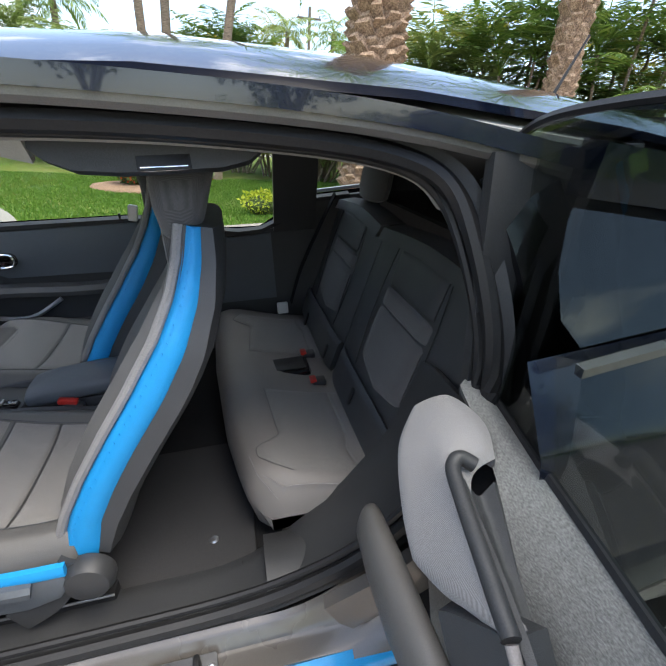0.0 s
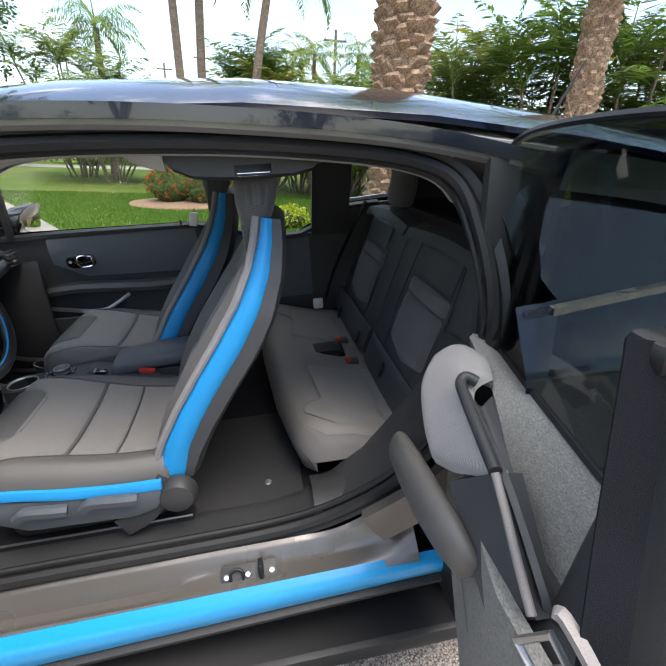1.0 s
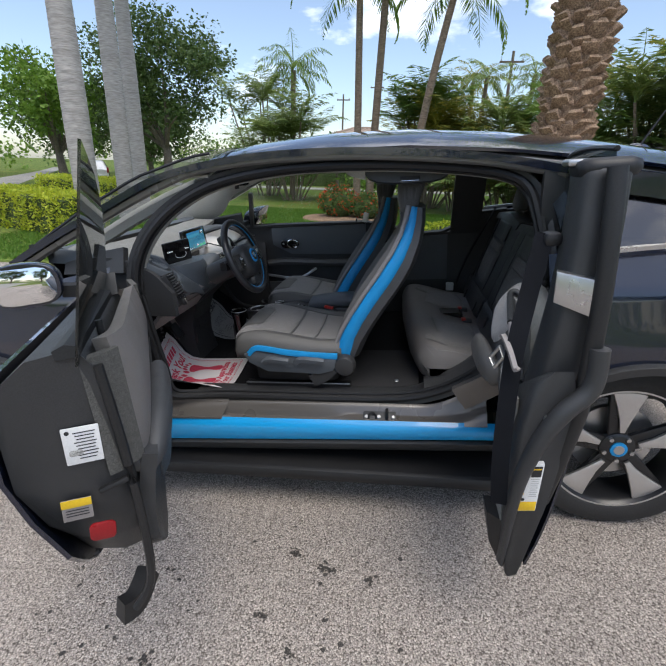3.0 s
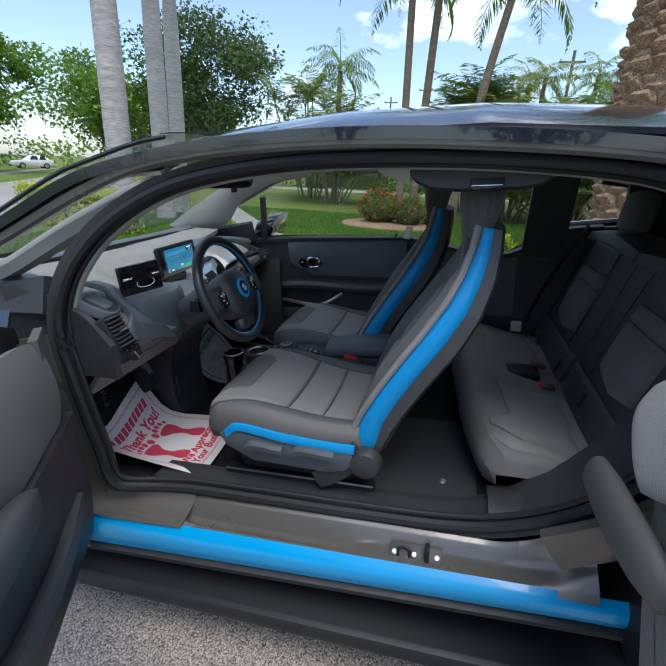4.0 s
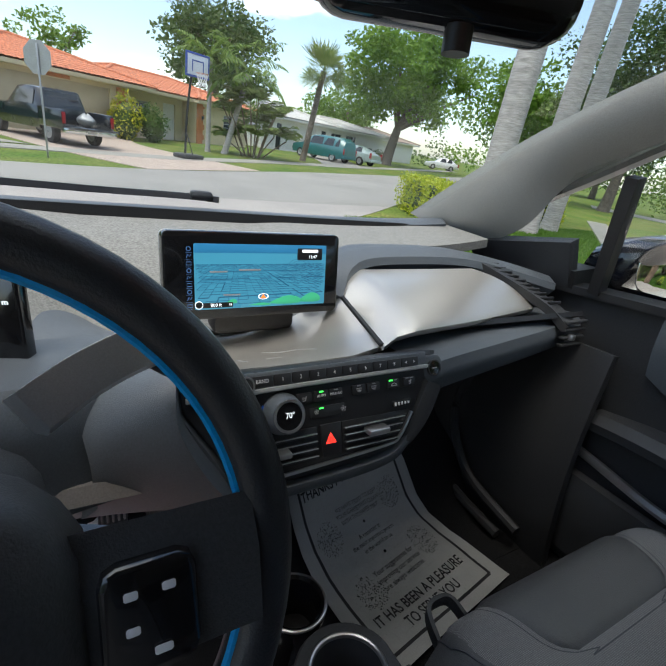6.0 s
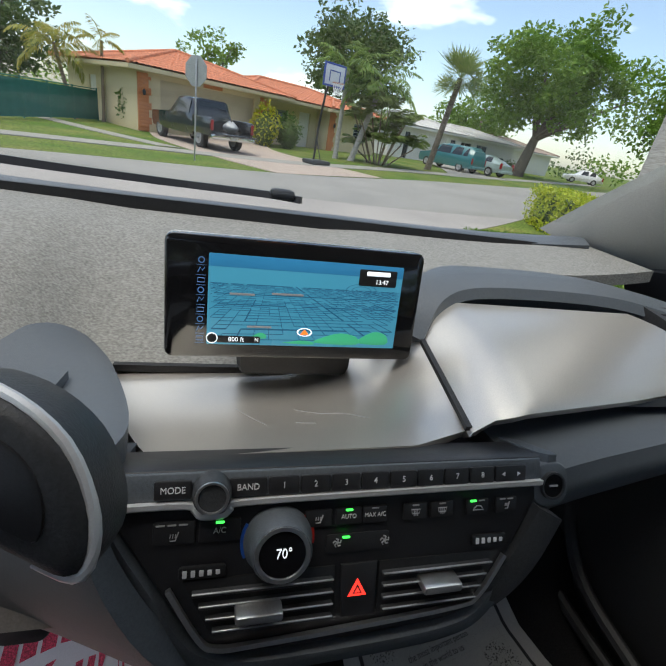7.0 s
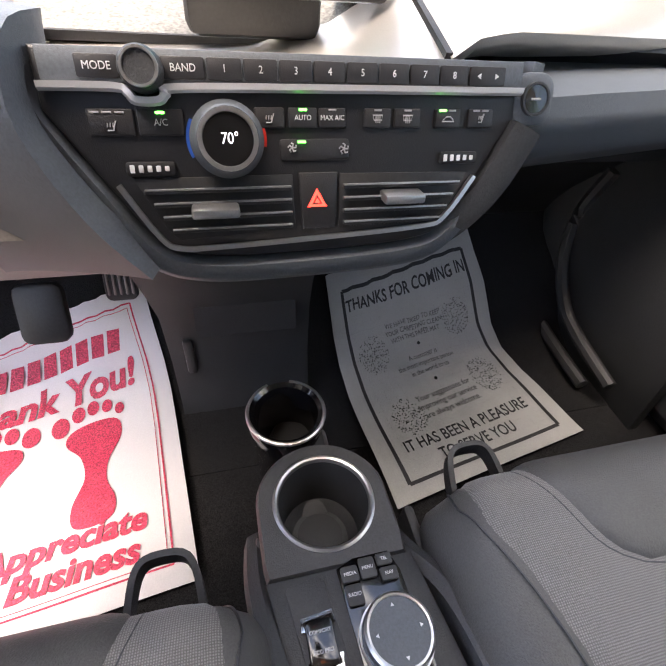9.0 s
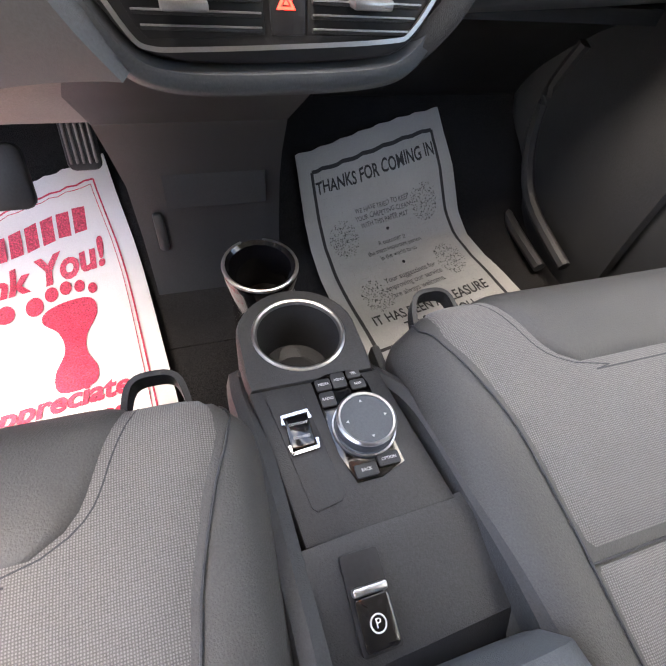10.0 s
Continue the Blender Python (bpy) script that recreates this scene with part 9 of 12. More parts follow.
def laid(ob, fn, lift):
    """Lays a flat mesh (a, b) on a paper."""
    for v in ob.data.vertices:
        v.co = fn(v.co.x, v.co.y, lift + v.co.z * 0)
    return ob


def on_paper(shape, fn, name, mat, parent, lift=0.0022):
    ob = shape.make(name, mat, parent)
    return laid(ob, fn, lift)


def strip_shape(x0, y0, x1, y1, n=24, w=0.003):
    s = Shape()
    pts = [(x0 + (x1 - x0) * k / n, y0 + (y1 - y0) * k / n) for k in range(n + 1)]
    d = Vector((x1 - x0, y1 - y0)).normalized()
    o = Vector((-d.y, d.x)) * w / 2
    vs = [(p[0] + o.x, p[1] + o.y, 0) for p in pts] + [(p[0] - o.x, p[1] - o.y, 0) for p in pts]
    return s.add(vs, [(k, k + 1, n + 2 + k, n + 1 + k) for k in range(n)])


def blob(pts, n=5):
    """A filled outline, cut fine enough to follow the paper."""
    o = curve2(pts, n)
    bm = bmesh.new()
    bm.faces.new([bm.verts.new((p[0], p[1], 0)) for p in o])
    bmesh.ops.triangulate(bm, faces=bm.faces)
    long = [e for e in bm.edges if e.calc_length() > 0.012]
    if long:
        bmesh.ops.subdivide_edges(bm, edges=long, cuts=3, use_grid_fill=True)
    bmesh.ops.triangulate(bm, faces=bm.faces)
    bm.verts.index_update()
    s = Shape().add([v.co.copy() for v in bm.verts], [tuple(v.index for v in f.verts) for f in bm.faces])
    bm.free()
    return s


m1 = Shape().sheet(lambda u, v: near_paper(0.42 * v, 0.52 * u), 60, 40, 0.0006).make("paper_floor_mat", M["paper"])
tagged(m1, "white paper floor mat with red footprints on the driver's footwell floor", "floor mat")
for x0, y0, x1, y1 in ((0.03, 0.03, 0.39, 0.03), (0.39, 0.03, 0.39, 0.49), (0.39, 0.49, 0.03, 0.49), (0.03, 0.49, 0.03, 0.03)):
    on_paper(strip_shape(x0, y0, x1, y1, 24, 0.0028), near_paper, "border", M["red_ink"], m1)
for x0, y0, x1, y1 in ((0.037, 0.037, 0.383, 0.037), (0.383, 0.037, 0.383, 0.483), (0.383, 0.483, 0.037, 0.483), (0.037, 0.483, 0.037, 0.037)):
    on_paper(strip_shape(x0, y0, x1, y1, 24, 0.0012), near_paper, "border", M["red_ink"], m1)
# the maker's name as plain slanted shapes
for k in range(9):
    x = 0.100 + 0.0285 * k
    on_paper(Shape().add([(x, 0.418, 0), (x + 0.022, 0.418, 0), (x + 0.032, 0.456, 0), (x + 0.010, 0.456, 0)], [(0, 1, 2, 3)]), near_paper, "maker_mark", M["red_ink"], m1)
on_paper(blob([(0.058, 0.43), (0.085, 0.425), (0.088, 0.45), (0.065, 0.465), (0.05, 0.46)]), near_paper, "maker_mark", M["red_ink"], m1)


def print_line(text, size, x, y, fn, mat, parent, wide=1.0, slant=0.0, bold=0.0, lift=0.0024, align="CENTER"):
    ob = lettering(text, size, pose(x, y, 0), mat, parent, align, wide=wide, slant=slant, bold=bold, depth=0.0)
    bm = bmesh.new()
    bm.from_mesh(ob.data)
    bmesh.ops.subdivide_edges(bm, edges=[e for e in bm.edges if e.calc_length() > 0.01], cuts=2)
    bm.to_mesh(ob.data)
    bm.free()
    return laid(ob, fn, lift)


print_line("Thank You!", 0.064, 0.215, 0.374, near_paper, M["red_ink"], m1, 0.98, 0.2, 0.0024)
print_line("We Appreciate", 0.050, 0.21, 0.108, near_paper, M["red_ink"], m1, 0.95, 0.2, 0.0018)
print_line("Your Business", 0.050, 0.21, 0.064, near_paper, M["red_ink"], m1, 0.95, 0.2, 0.0018)
for sx, cx in ((1, 0.285), (-1, 0.135)):
    sole = [(0.0, -0.105), (0.022, -0.098), (0.026, -0.075), (0.016, -0.045), (0.018, -0.015), (0.034, 0.018), (0.030, 0.045), (0.0, 0.052), (-0.030, 0.045), (-0.034, 0.025), (-0.016, 0.0), (-0.010, -0.035), (-0.022, -0.07), (-0.020, -0.098)]
    on_paper(blob([(cx + sx * p[0] * 1.25, 0.248 + p[1] * 1.22) for p in sole]), near_paper, "footprint_sole", M["red_ink"], m1)
    for tx, ty, r in ((-0.044, 0.062, 0.0135), (-0.020, 0.074, 0.0105), (0.0, 0.077, 0.0095), (0.019, 0.073, 0.0085), (0.036, 0.063, 0.0075)):
        on_paper(blob([(cx + sx * tx * 1.2 + 1.15 * r * math.cos(a) * 0.9, 0.245 + ty * 1.2 + r * 1.4 * math.sin(a)) for a in [6.2832 * i / 8 for i in range(8)]], 3), near_paper, "footprint_toe", M["red_ink"], m1)

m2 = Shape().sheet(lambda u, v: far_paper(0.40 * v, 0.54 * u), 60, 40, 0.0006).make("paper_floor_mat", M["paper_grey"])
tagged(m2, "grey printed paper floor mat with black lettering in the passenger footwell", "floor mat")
for x0, y0, x1, y1 in ((0.035, 0.035, 0.365, 0.035), (0.365, 0.035, 0.365, 0.500), (0.365, 0.500, 0.035, 0.500), (0.035, 0.500, 0.035, 0.035)):
    on_paper(strip_shape(x0, y0, x1, y1, 24, 0.0075), far_paper, "border", M["black_ink"], m2)
for k in range(1, 22):
    on_paper(strip_shape(0.04, 0.035 + 0.0211 * k, 0.36, 0.035 + 0.0211 * k, 20, 0.0006), far_paper, "grid_line", M["grey_ink"], m2, 0.0018)
for k in range(1, 16):
    on_paper(strip_shape(0.035 + 0.0206 * k, 0.04, 0.035 + 0.0206 * k, 0.495, 24, 0.0006), far_paper, "grid_line", M["grey_ink"], m2, 0.0018)
print_line("THANKS FOR COMING IN", 0.040, 0.20, 0.462, far_paper, M["black_ink"], m2, 0.68, 0, 0.0008)
for k, t in enumerate(("WE HAVE TRIED TO KEEP", "YOUR CARPETING CLEAN", "WITH THIS PAPER MAT")):
    print_line(t, 0.0175, 0.20, 0.385 - 0.019 * k, far_paper, M["black_ink"], m2, 0.72)
for k, t in enumerate(("A customer is", "the most important person", "in the world to us")):
    print_line(t, 0.0175, 0.20, 0.295 - 0.019 * k, far_paper, M["black_ink"], m2, 0.76)
for k, t in enumerate(("Your suggestions for", "improving our service", "are always welcome.")):
    print_line(t, 0.0200, 0.20, 0.200 - 0.021 * k, far_paper, M["black_ink"], m2, 0.80)
print_line("IT HAS BEEN A PLEASURE", 0.036, 0.20, 0.106, far_paper, M["black_ink"], m2, 0.70, 0, 0.0006)
print_line("TO SERVE YOU", 0.036, 0.20, 0.068, far_paper, M["black_ink"], m2, 0.70, 0, 0.0006)
for y in (0.325, 0.232):
    on_paper(blob([(0.20 + 0.004 * math.cos(a), y + 0.004 * math.sin(a)) for a in [6.2832 * i / 8 for i in range(8)]], 2), far_paper, "printed_dot", M["black_ink"], m2)
rnd = random.Random(9)
for cx, cy in ((0.085, 0.33), (0.31, 0.36), (0.10, 0.17), (0.31, 0.20)):
    s = Shape()
    for k in range(260):
        a, r = rnd.uniform(0, 6.283), 0.045 * math.sqrt(rnd.random())
        x, y, q = cx + r * math.cos(a) * 0.8, cy + r * math.sin(a), rnd.uniform(0.0006, 0.0012)
        s.add([(x - q, y - q, 0), (x + q, y - q, 0), (x + q, y + q, 0), (x - q, y + q, 0)], [(0, 1, 2, 3)])
    tagged(on_paper(s, far_paper, "printed_stipple", M["black_ink"], m2), kind="stuff")


# ---------------------------------------------------------------- ground, road, driveway
def smooth_step(a, b, x):
    u = min(1.0, max(0.0, (x - a) / (b - a)))
    return u * u * (3 - 2 * u)


def gz(x, y):
    """Height of the ground: the driveway falls to the street, the lawns lie nearly level."""
    u = lerp_at(x, (-400, -40, -10, -3.2, -1.6, 4.2, 6.5, 60), (-0.25, -0.25, -0.2, -0.19, -0.135, 0.367, 0.43, 0.5))
    k = smooth_step(2.2, 9.0, y)
    return u * (1 - k) + (-0.12) * k


def terrain(name, xs, ys, inside, lift, material):
    """A sheet over the ground with straight rows of faces, kept where inside(x, y) holds."""
    s = Shape()
    vs = [(x, y, gz(x, y) + lift) for x in xs for y in ys]
    k = len(ys)
    fs = []
    for i in range(len(xs) - 1):
        for j in range(k - 1):
            if inside is None or inside((xs[i] + xs[i + 1]) / 2, (ys[j] + ys[j + 1]) / 2):
                fs.append((i * k + j, (i + 1) * k + j, (i + 1) * k + j + 1, i * k + j + 1))
    s.add(vs, fs)
    return s.make(name, material)


def strip(name, left, right, lift, material, steps=10, skirt=0.0, label="", category="ground"):
    """A paved band between two lines of (x, y), following the ground."""
    a, b = spline([(*p, 0) for p in left], steps), spline([(*p, 0) for p in right], steps)
    n = 12
    s = Shape()
    rows = []
    for p, q in zip(a, b):
        row = [p.lerp(q, j / n) for j in range(n + 1)]
        row = [Vector((v.x, v.y, gz(v.x, v.y) + lift)) for v in row]
        if skirt:
            row = [row[0] - Vector((0, 0, skirt))] + row + [row[-1] - Vector((0, 0, skirt))]
        rows.append(row)
    s.loft(rows, closed=False, cap=False)
    ob = s.make(name, material)
    return tagged(ob, label, category, kind="structure")


_near = [i * 0.5 for i in range(-30, 31)]
_gx = [-420, -200, -110, -80, -65] + [-60 + 1.5 * i for i in range(31)] + [x for x in _near if -14 <= x <= 14] + [16, 19, 24, 32, 45, 70, 120, 220, 420]
_gy = [-420, -200, -110, -70, -45, -30, -22, -17] + [x for x in _near if -14 <= x <= 14] + [15 + 1.5 * i for i in range(20)] + [48, 55, 70, 110, 200, 420]
tagged(terrain("ground", sorted(set(_gx)), sorted(set(_gy)), None, -0.02, M["lawn"]),
       "green lawn of coarse grass running to the street and beyond", "lawn", kind="structure")
strip("driveway", [(14, -9), (6, -9), (2, -9), (-0.5, -8.0), (-2.0, -5.8), (-3.2, -3.6)], [(14, 7.4), (6, 7.3), (3, 7.2), (-2, 5.0), (-5.0, 4.15), (-6.8, 4.4)],
      0.0, M["drive"], 12, 0.05, "grey exposed-stone driveway sloping down to the street", "driveway")
_far = [(2, -26), (-6, -13.5), (-9, -8), (-11.2, -3.6), (-13.2, 1.5), (-18, 9.5), (-26.6, 23.5), (-42, 46), (-60, 70)]
_by = [(11, -22), (2.5, -10.5), (-2.0, -4.6), (-4.6, 0.2), (-7.0, 4.6), (-10.9, 9.4), (-20.0, 19.5), (-36, 41), (-54, 65)]
strip("road", _far, _by, -0.008, M["road"], 8, 0.05, "pale worn asphalt street", "road")


def oil_spots():
    """Small dark drips and stains on the paving beside the car."""
    r = random.Random(12)
    spots = [(1.36, -1.06, 0.02), (1.49, -1.11, 0.025), (1.65, -1.14, 0.018), (1.30, -1.32, 0.022), (1.42, -1.42, 0.018), (1.22, -1.55, 0.03), (1.05, -1.62, 0.04), (1.12, -1.70, 0.05), (0.98, -1.50, 0.02), (1.58, -1.38, 0.012)]
    for _ in range(60):
        spots.append((r.uniform(0.5, 1.9), r.gauss(-1.35, 0.3), r.uniform(0.004, 0.012)))
    s = Shape()
    for x, y, q in spots:
        drops = [(x, y, q)] if q < 0.014 else [(x + r.gauss(0, 0.55) * q, y + r.gauss(0, 0.55) * q, q * r.uniform(0.12, 0.5)) for _ in range(16)]
        for k, (a0, b0, w) in enumerate(drops):
            n = 9
            ring = [(a0 + w * r.uniform(0.35, 1.2) * math.cos(6.2832 * i / n), b0 + w * r.uniform(0.35, 1.2) * math.sin(6.2832 * i / n)) for i in range(n)]
            s.add([(a, b, gz(a, b) + 0.0030 + 0.0002 * k) for a, b in ring], [tuple(range(n))])
    tagged(s.make("oil_stains", surface("oil_stain", (0.055, 0.048, 0.042), 0.6, patch=40, grain=300, grain_mix=0.4, bump=0.3)), "dark oil drips on the stone driveway", "stain", kind="stuff")


oil_spots()


# ---------------------------------------------------------------- plants
import random
G = dict(
    palm=leafy("palm_green", (0.10, 0.19, 0.04), (0.22, 0.31, 0.065)),
    palm_pale=leafy("pale_palm_green", (0.17, 0.25, 0.075), (0.29, 0.35, 0.11)),
    palm_gold=leafy("yellowing_palm", (0.20, 0.24, 0.04), (0.38, 0.33, 0.05)),
    royal=leafy("royal_palm_green", (0.03, 0.075, 0.02), (0.07, 0.13, 0.03)),
    oak=leafy("oak_leaves", (0.045, 0.09, 0.022), (0.11, 0.16, 0.045)),
    bright=leafy("bright_leaves", (0.10, 0.20, 0.022), (0.20, 0.32, 0.045)),
    hedge=leafy("yellow_green_hedge", (0.32, 0.42, 0.03), (0.62, 0.63, 0.06)),
    shrub=leafy("dark_shrub", (0.055, 0.115, 0.024), (0.12, 0.19, 0.042)),
    yellow=leafy("croton_yellow", (0.28, 0.34, 0.03), (0.62, 0.55, 0.05)),
    red=leafy("red_flowers", (0.42, 0.05, 0.02), (0.62, 0.13, 0.03)),
    blade=leafy("grass_blades", (0.07, 0.17, 0.018), (0.15, 0.26, 0.035), 0.25),
    bark=surface("grey_bark", (0.16, 0.13, 0.10), 0.95, other=(0.09, 0.07, 0.055), patch=5, grain=30, grain_mix=0.3, bump=0.9),
    royal_bark=surface("pale_palm_bark", (0.43, 0.40, 0.37), 0.9, other=(0.30, 0.27, 0.25), patch=2.5, grain=14, grain_mix=0.14, bump=0.5, stretch=(0.4, 0.4, 3.2)),
    coco_bark=surface("brown_palm_bark", (0.24, 0.18, 0.13), 0.95, other=(0.15, 0.11, 0.08), patch=6, grain=20, grain_mix=0.25, bump=0.7, stretch=(0.6, 0.6, 3.0)),
    date_bark=surface("date_palm_bark", (0.36, 0.25, 0.165), 0.95, other=(0.17, 0.105, 0.065), patch=11, patch_mix=0.8, grain=40, grain_mix=0.3, bump=0.8),
    core=surface("leafy_twigs", (0.07, 0.10, 0.025), 0.98, grain=20, grain_mix=0.4, bump=0.8),
)


def leaf(vs, fs, p, d, side, length, width):
    """One pointed leaf of two faces, slightly folded."""
    k = len(vs)
    n = d.cross(side)
    vs += [p, p + d * length * 0.45 + side * width / 2 - n * width * 0.12, p + d * length, p + d * length * 0.45 - side * width / 2 - n * width * 0.12]
    fs += [(k, k + 1, k + 2), (k, k + 2, k + 3)]


def leaf_cloud(r, n, pick, size, vs, fs, upward=0.3):
    for _ in range(n):
        p = pick(r)
        d = Vector((r.gauss(0, 1), r.gauss(0, 1), r.gauss(0, 0.7))).normalized()
        side = d.cross(Vector((r.gauss(0, 1), r.gauss(0, 1), r.gauss(0, 1) + upward)))
        if side.length < 1e-3:
            continue
        s = size * r.uniform(0.6, 1.35)
        leaf(vs, fs, p, d, side.normalized(), s, s * 0.55)


def raw_mesh(name, vs, fs, material, parent=None, label="", smooth=False):
    me = bpy.data.meshes.new(name)
    me.from_pydata([tuple(v) for v in vs], [], fs)
    me.materials.append(material)
    if smooth:
        me.polygons.foreach_set("use_smooth", [True] * len(me.polygons))
    ob = new(name, me)
    if parent:
        ob.parent = parent
    if label:
        tagged(ob, label)
    return ob


def frond(r, vs, fs, base, az, rise, length, droop, leaflets, leaf_len, leaf_w, hang=0.5, rib=0.03):
    """A feather frond: a bent rib with leaflets to both sides."""
    out = Vector((math.cos(az), math.sin(az), 0))
    p, e = Vector(base), rise
    n = leaflets
    pts = []
    for i in range(n + 1):
        d = out * math.cos(e) + Vector((0, 0, math.sin(e)))
        pts.append((p.copy(), d))
        p = p + d * (length / n)
        e -= droop / n * (0.5 + 1.2 * i / n)
    across = Vector((-out.y, out.x, 0))
    for i in range(n):
        a, b = pts[i][0], pts[i + 1][0]
        w = rib * (1 - 0.8 * i / n)
        k = len(vs)
        vs += [a + across * w, a - across * w, b - across * w * 0.9, b + across * w * 0.9]
        fs.append((k, k + 1, k + 2, k + 3))
        if i < n * 0.12:
            continue
        u = i / n
        ll = leaf_len * (math.sin(math.pi * min(1, 0.18 + u * 0.86))) * r.uniform(0.8, 1.1) + 0.05
        for s in (1, -1):
            d = (pts[i][1] * 0.55 + across * s * 0.85 + Vector((0, 0, -hang * r.uniform(0.5, 1.4)))).normalized()
            side = d.cross(Vector((0, 0, 1)) + pts[i][1] * r.uniform(-0.4, 0.4)).normalized()
            leaf(vs, fs, a + (b - a) * r.random(), d, side, ll, leaf_w)


def ringed_trunk(name, base, top, r0, r1, material, parent, swell=0.0, rings=40, ridge=0.02, bow=0.0, n=16):
    base, top = Vector(base), Vector(top)
    s = Shape()
    path, rad = [], []
    side = Vector((1, 0.4, 0))
    for i in range(rings + 1):
        for k, f in ((0, 1.0), (0.78, 1.0 - ridge * 0.5), (0.9, 1.0 + ridge)):
            u = (i + k) / (rings + 1)
            path.append(base.lerp(top, u) + side * bow * math.sin(math.pi * u))
            w = r0 + (r1 - r0) * u + swell * math.sin(math.pi * min(1, u * 1.2)) + (0.25 * r0 * math.exp(-u * 30))
            rad.append(w * f)
    s.tube(path, lambda u: rad[min(len(rad) - 1, int(round(u * (len(rad) - 1))))], n, up=(0, 1, 0))
    return s.make(name, material, parent)


def feather_palm(name, at, height, r0, r1, label, seed, lean=(0, 0), fronds=18, length=2.6, leaf_len=0.55, leaf_w=0.06, droop=1.5,
                 crown=None, bark=None, hang=0.6, leaflets=26, shaft=0.0, low=-0.5, ridge=0.02, swell=0.0, bow=0.0, nuts=False):
    r = random.Random(seed)
    base = Vector((at[0], at[1], gz(*at[:2]) - 0.06))
    top = Vector((at[0] + lean[0], at[1] + lean[1], base.z + height))
    e = empty(name, label=label, category="palm tree", group=name.replace("_", " ") + "s")
    ringed_trunk("trunk", base, top, r0, r1, bark or G["coco_bark"], e, swell, max(14, int(height * 5)), ridge, bow)
    if shaft:
        Shape().tube([top - Vector((0, 0, 0.05)), top + Vector((0, 0, shaft * 0.5)), top + Vector((0, 0, shaft))], lambda u: r1 * (1.12 - 0.55 * u), 14, up=(0, 1, 0)).make("crownshaft", M_SHAFT, e, "smooth green crownshaft")
        top = top + Vector((0, 0, shaft * 0.9))
    vs, fs = [], []
    for i in range(fronds):
        u = (i + 0.5) / fronds
        frond(r, vs, fs, top + Vector((0, 0, r.uniform(-0.1, 0.12))), i * 2.39996 + r.uniform(-0.2, 0.2), low + (1.25 - low) * (u ** 0.8), length * r.uniform(0.85, 1.1),
              droop * r.uniform(0.75, 1.2), leaflets, leaf_len, leaf_w, hang)
    raw_mesh("crown", vs, fs, crown or G["palm"], e)
    if nuts:
        s = Shape()
        for i in range(7):
            a = i * 0.9
            c = top + Vector((math.cos(a) * 0.22, math.sin(a) * 0.22, -0.22 - 0.1 * (i % 2)))
            s.lathe([(0.001, -0.13), (0.07, -0.09), (0.1, 0), (0.07, 0.09), (0.001, 0.13)], Matrix.Translation(c), 10)
        s.make("coconut_bunch", G["palm_gold"], e)
    return e


def fan_palm(name, at, height, rad, label, seed, lean=(0, 0), fans=34, size=1.1, crown=None, bark=None):
    r = random.Random(seed)
    base = Vector((at[0], at[1], gz(*at[:2]) - 0.06))
    top = base + Vector((lean[0], lean[1], height))
    e = empty(name, label=label, category="palm tree", group=name.replace("_", " ") + "s")
    ringed_trunk("trunk", base, top, rad, rad * 0.85, bark or G["bark"], e, 0, int(height * 6), 0.08)
    vs, fs = [], []
    for i in range(fans):
        az, el = i * 2.39996, r.uniform(-0.75, 1.2)
        d = Vector((math.cos(az) * math.cos(el), math.sin(az) * math.cos(el), math.sin(el)))
        c = top + d * size * r.uniform(0.55, 0.9)
        k = len(vs)
        w = Vector((-math.sin(az), math.cos(az), 0)) * 0.02
        vs += [top + w, top - w, c - w, c + w]
        fs.append((k, k + 1, k + 2, k + 3))
        across = Vector((-math.sin(az), math.cos(az), 0))
        up = across.cross(d)
        for q in range(17):
            a = (q - 8) / 8 * 1.9
            dd = (d * math.cos(a) + across * math.sin(a) * 0.95 - up * (0.15 + 0.3 * abs(a)) + Vector((0, 0, -0.25))).normalized()
            leaf(vs, fs, c, dd, dd.cross(up).normalized(), size * r.uniform(0.75, 1.0), 0.075)
    raw_mesh("crown", vs, fs, crown or G["palm"], e)
    return e


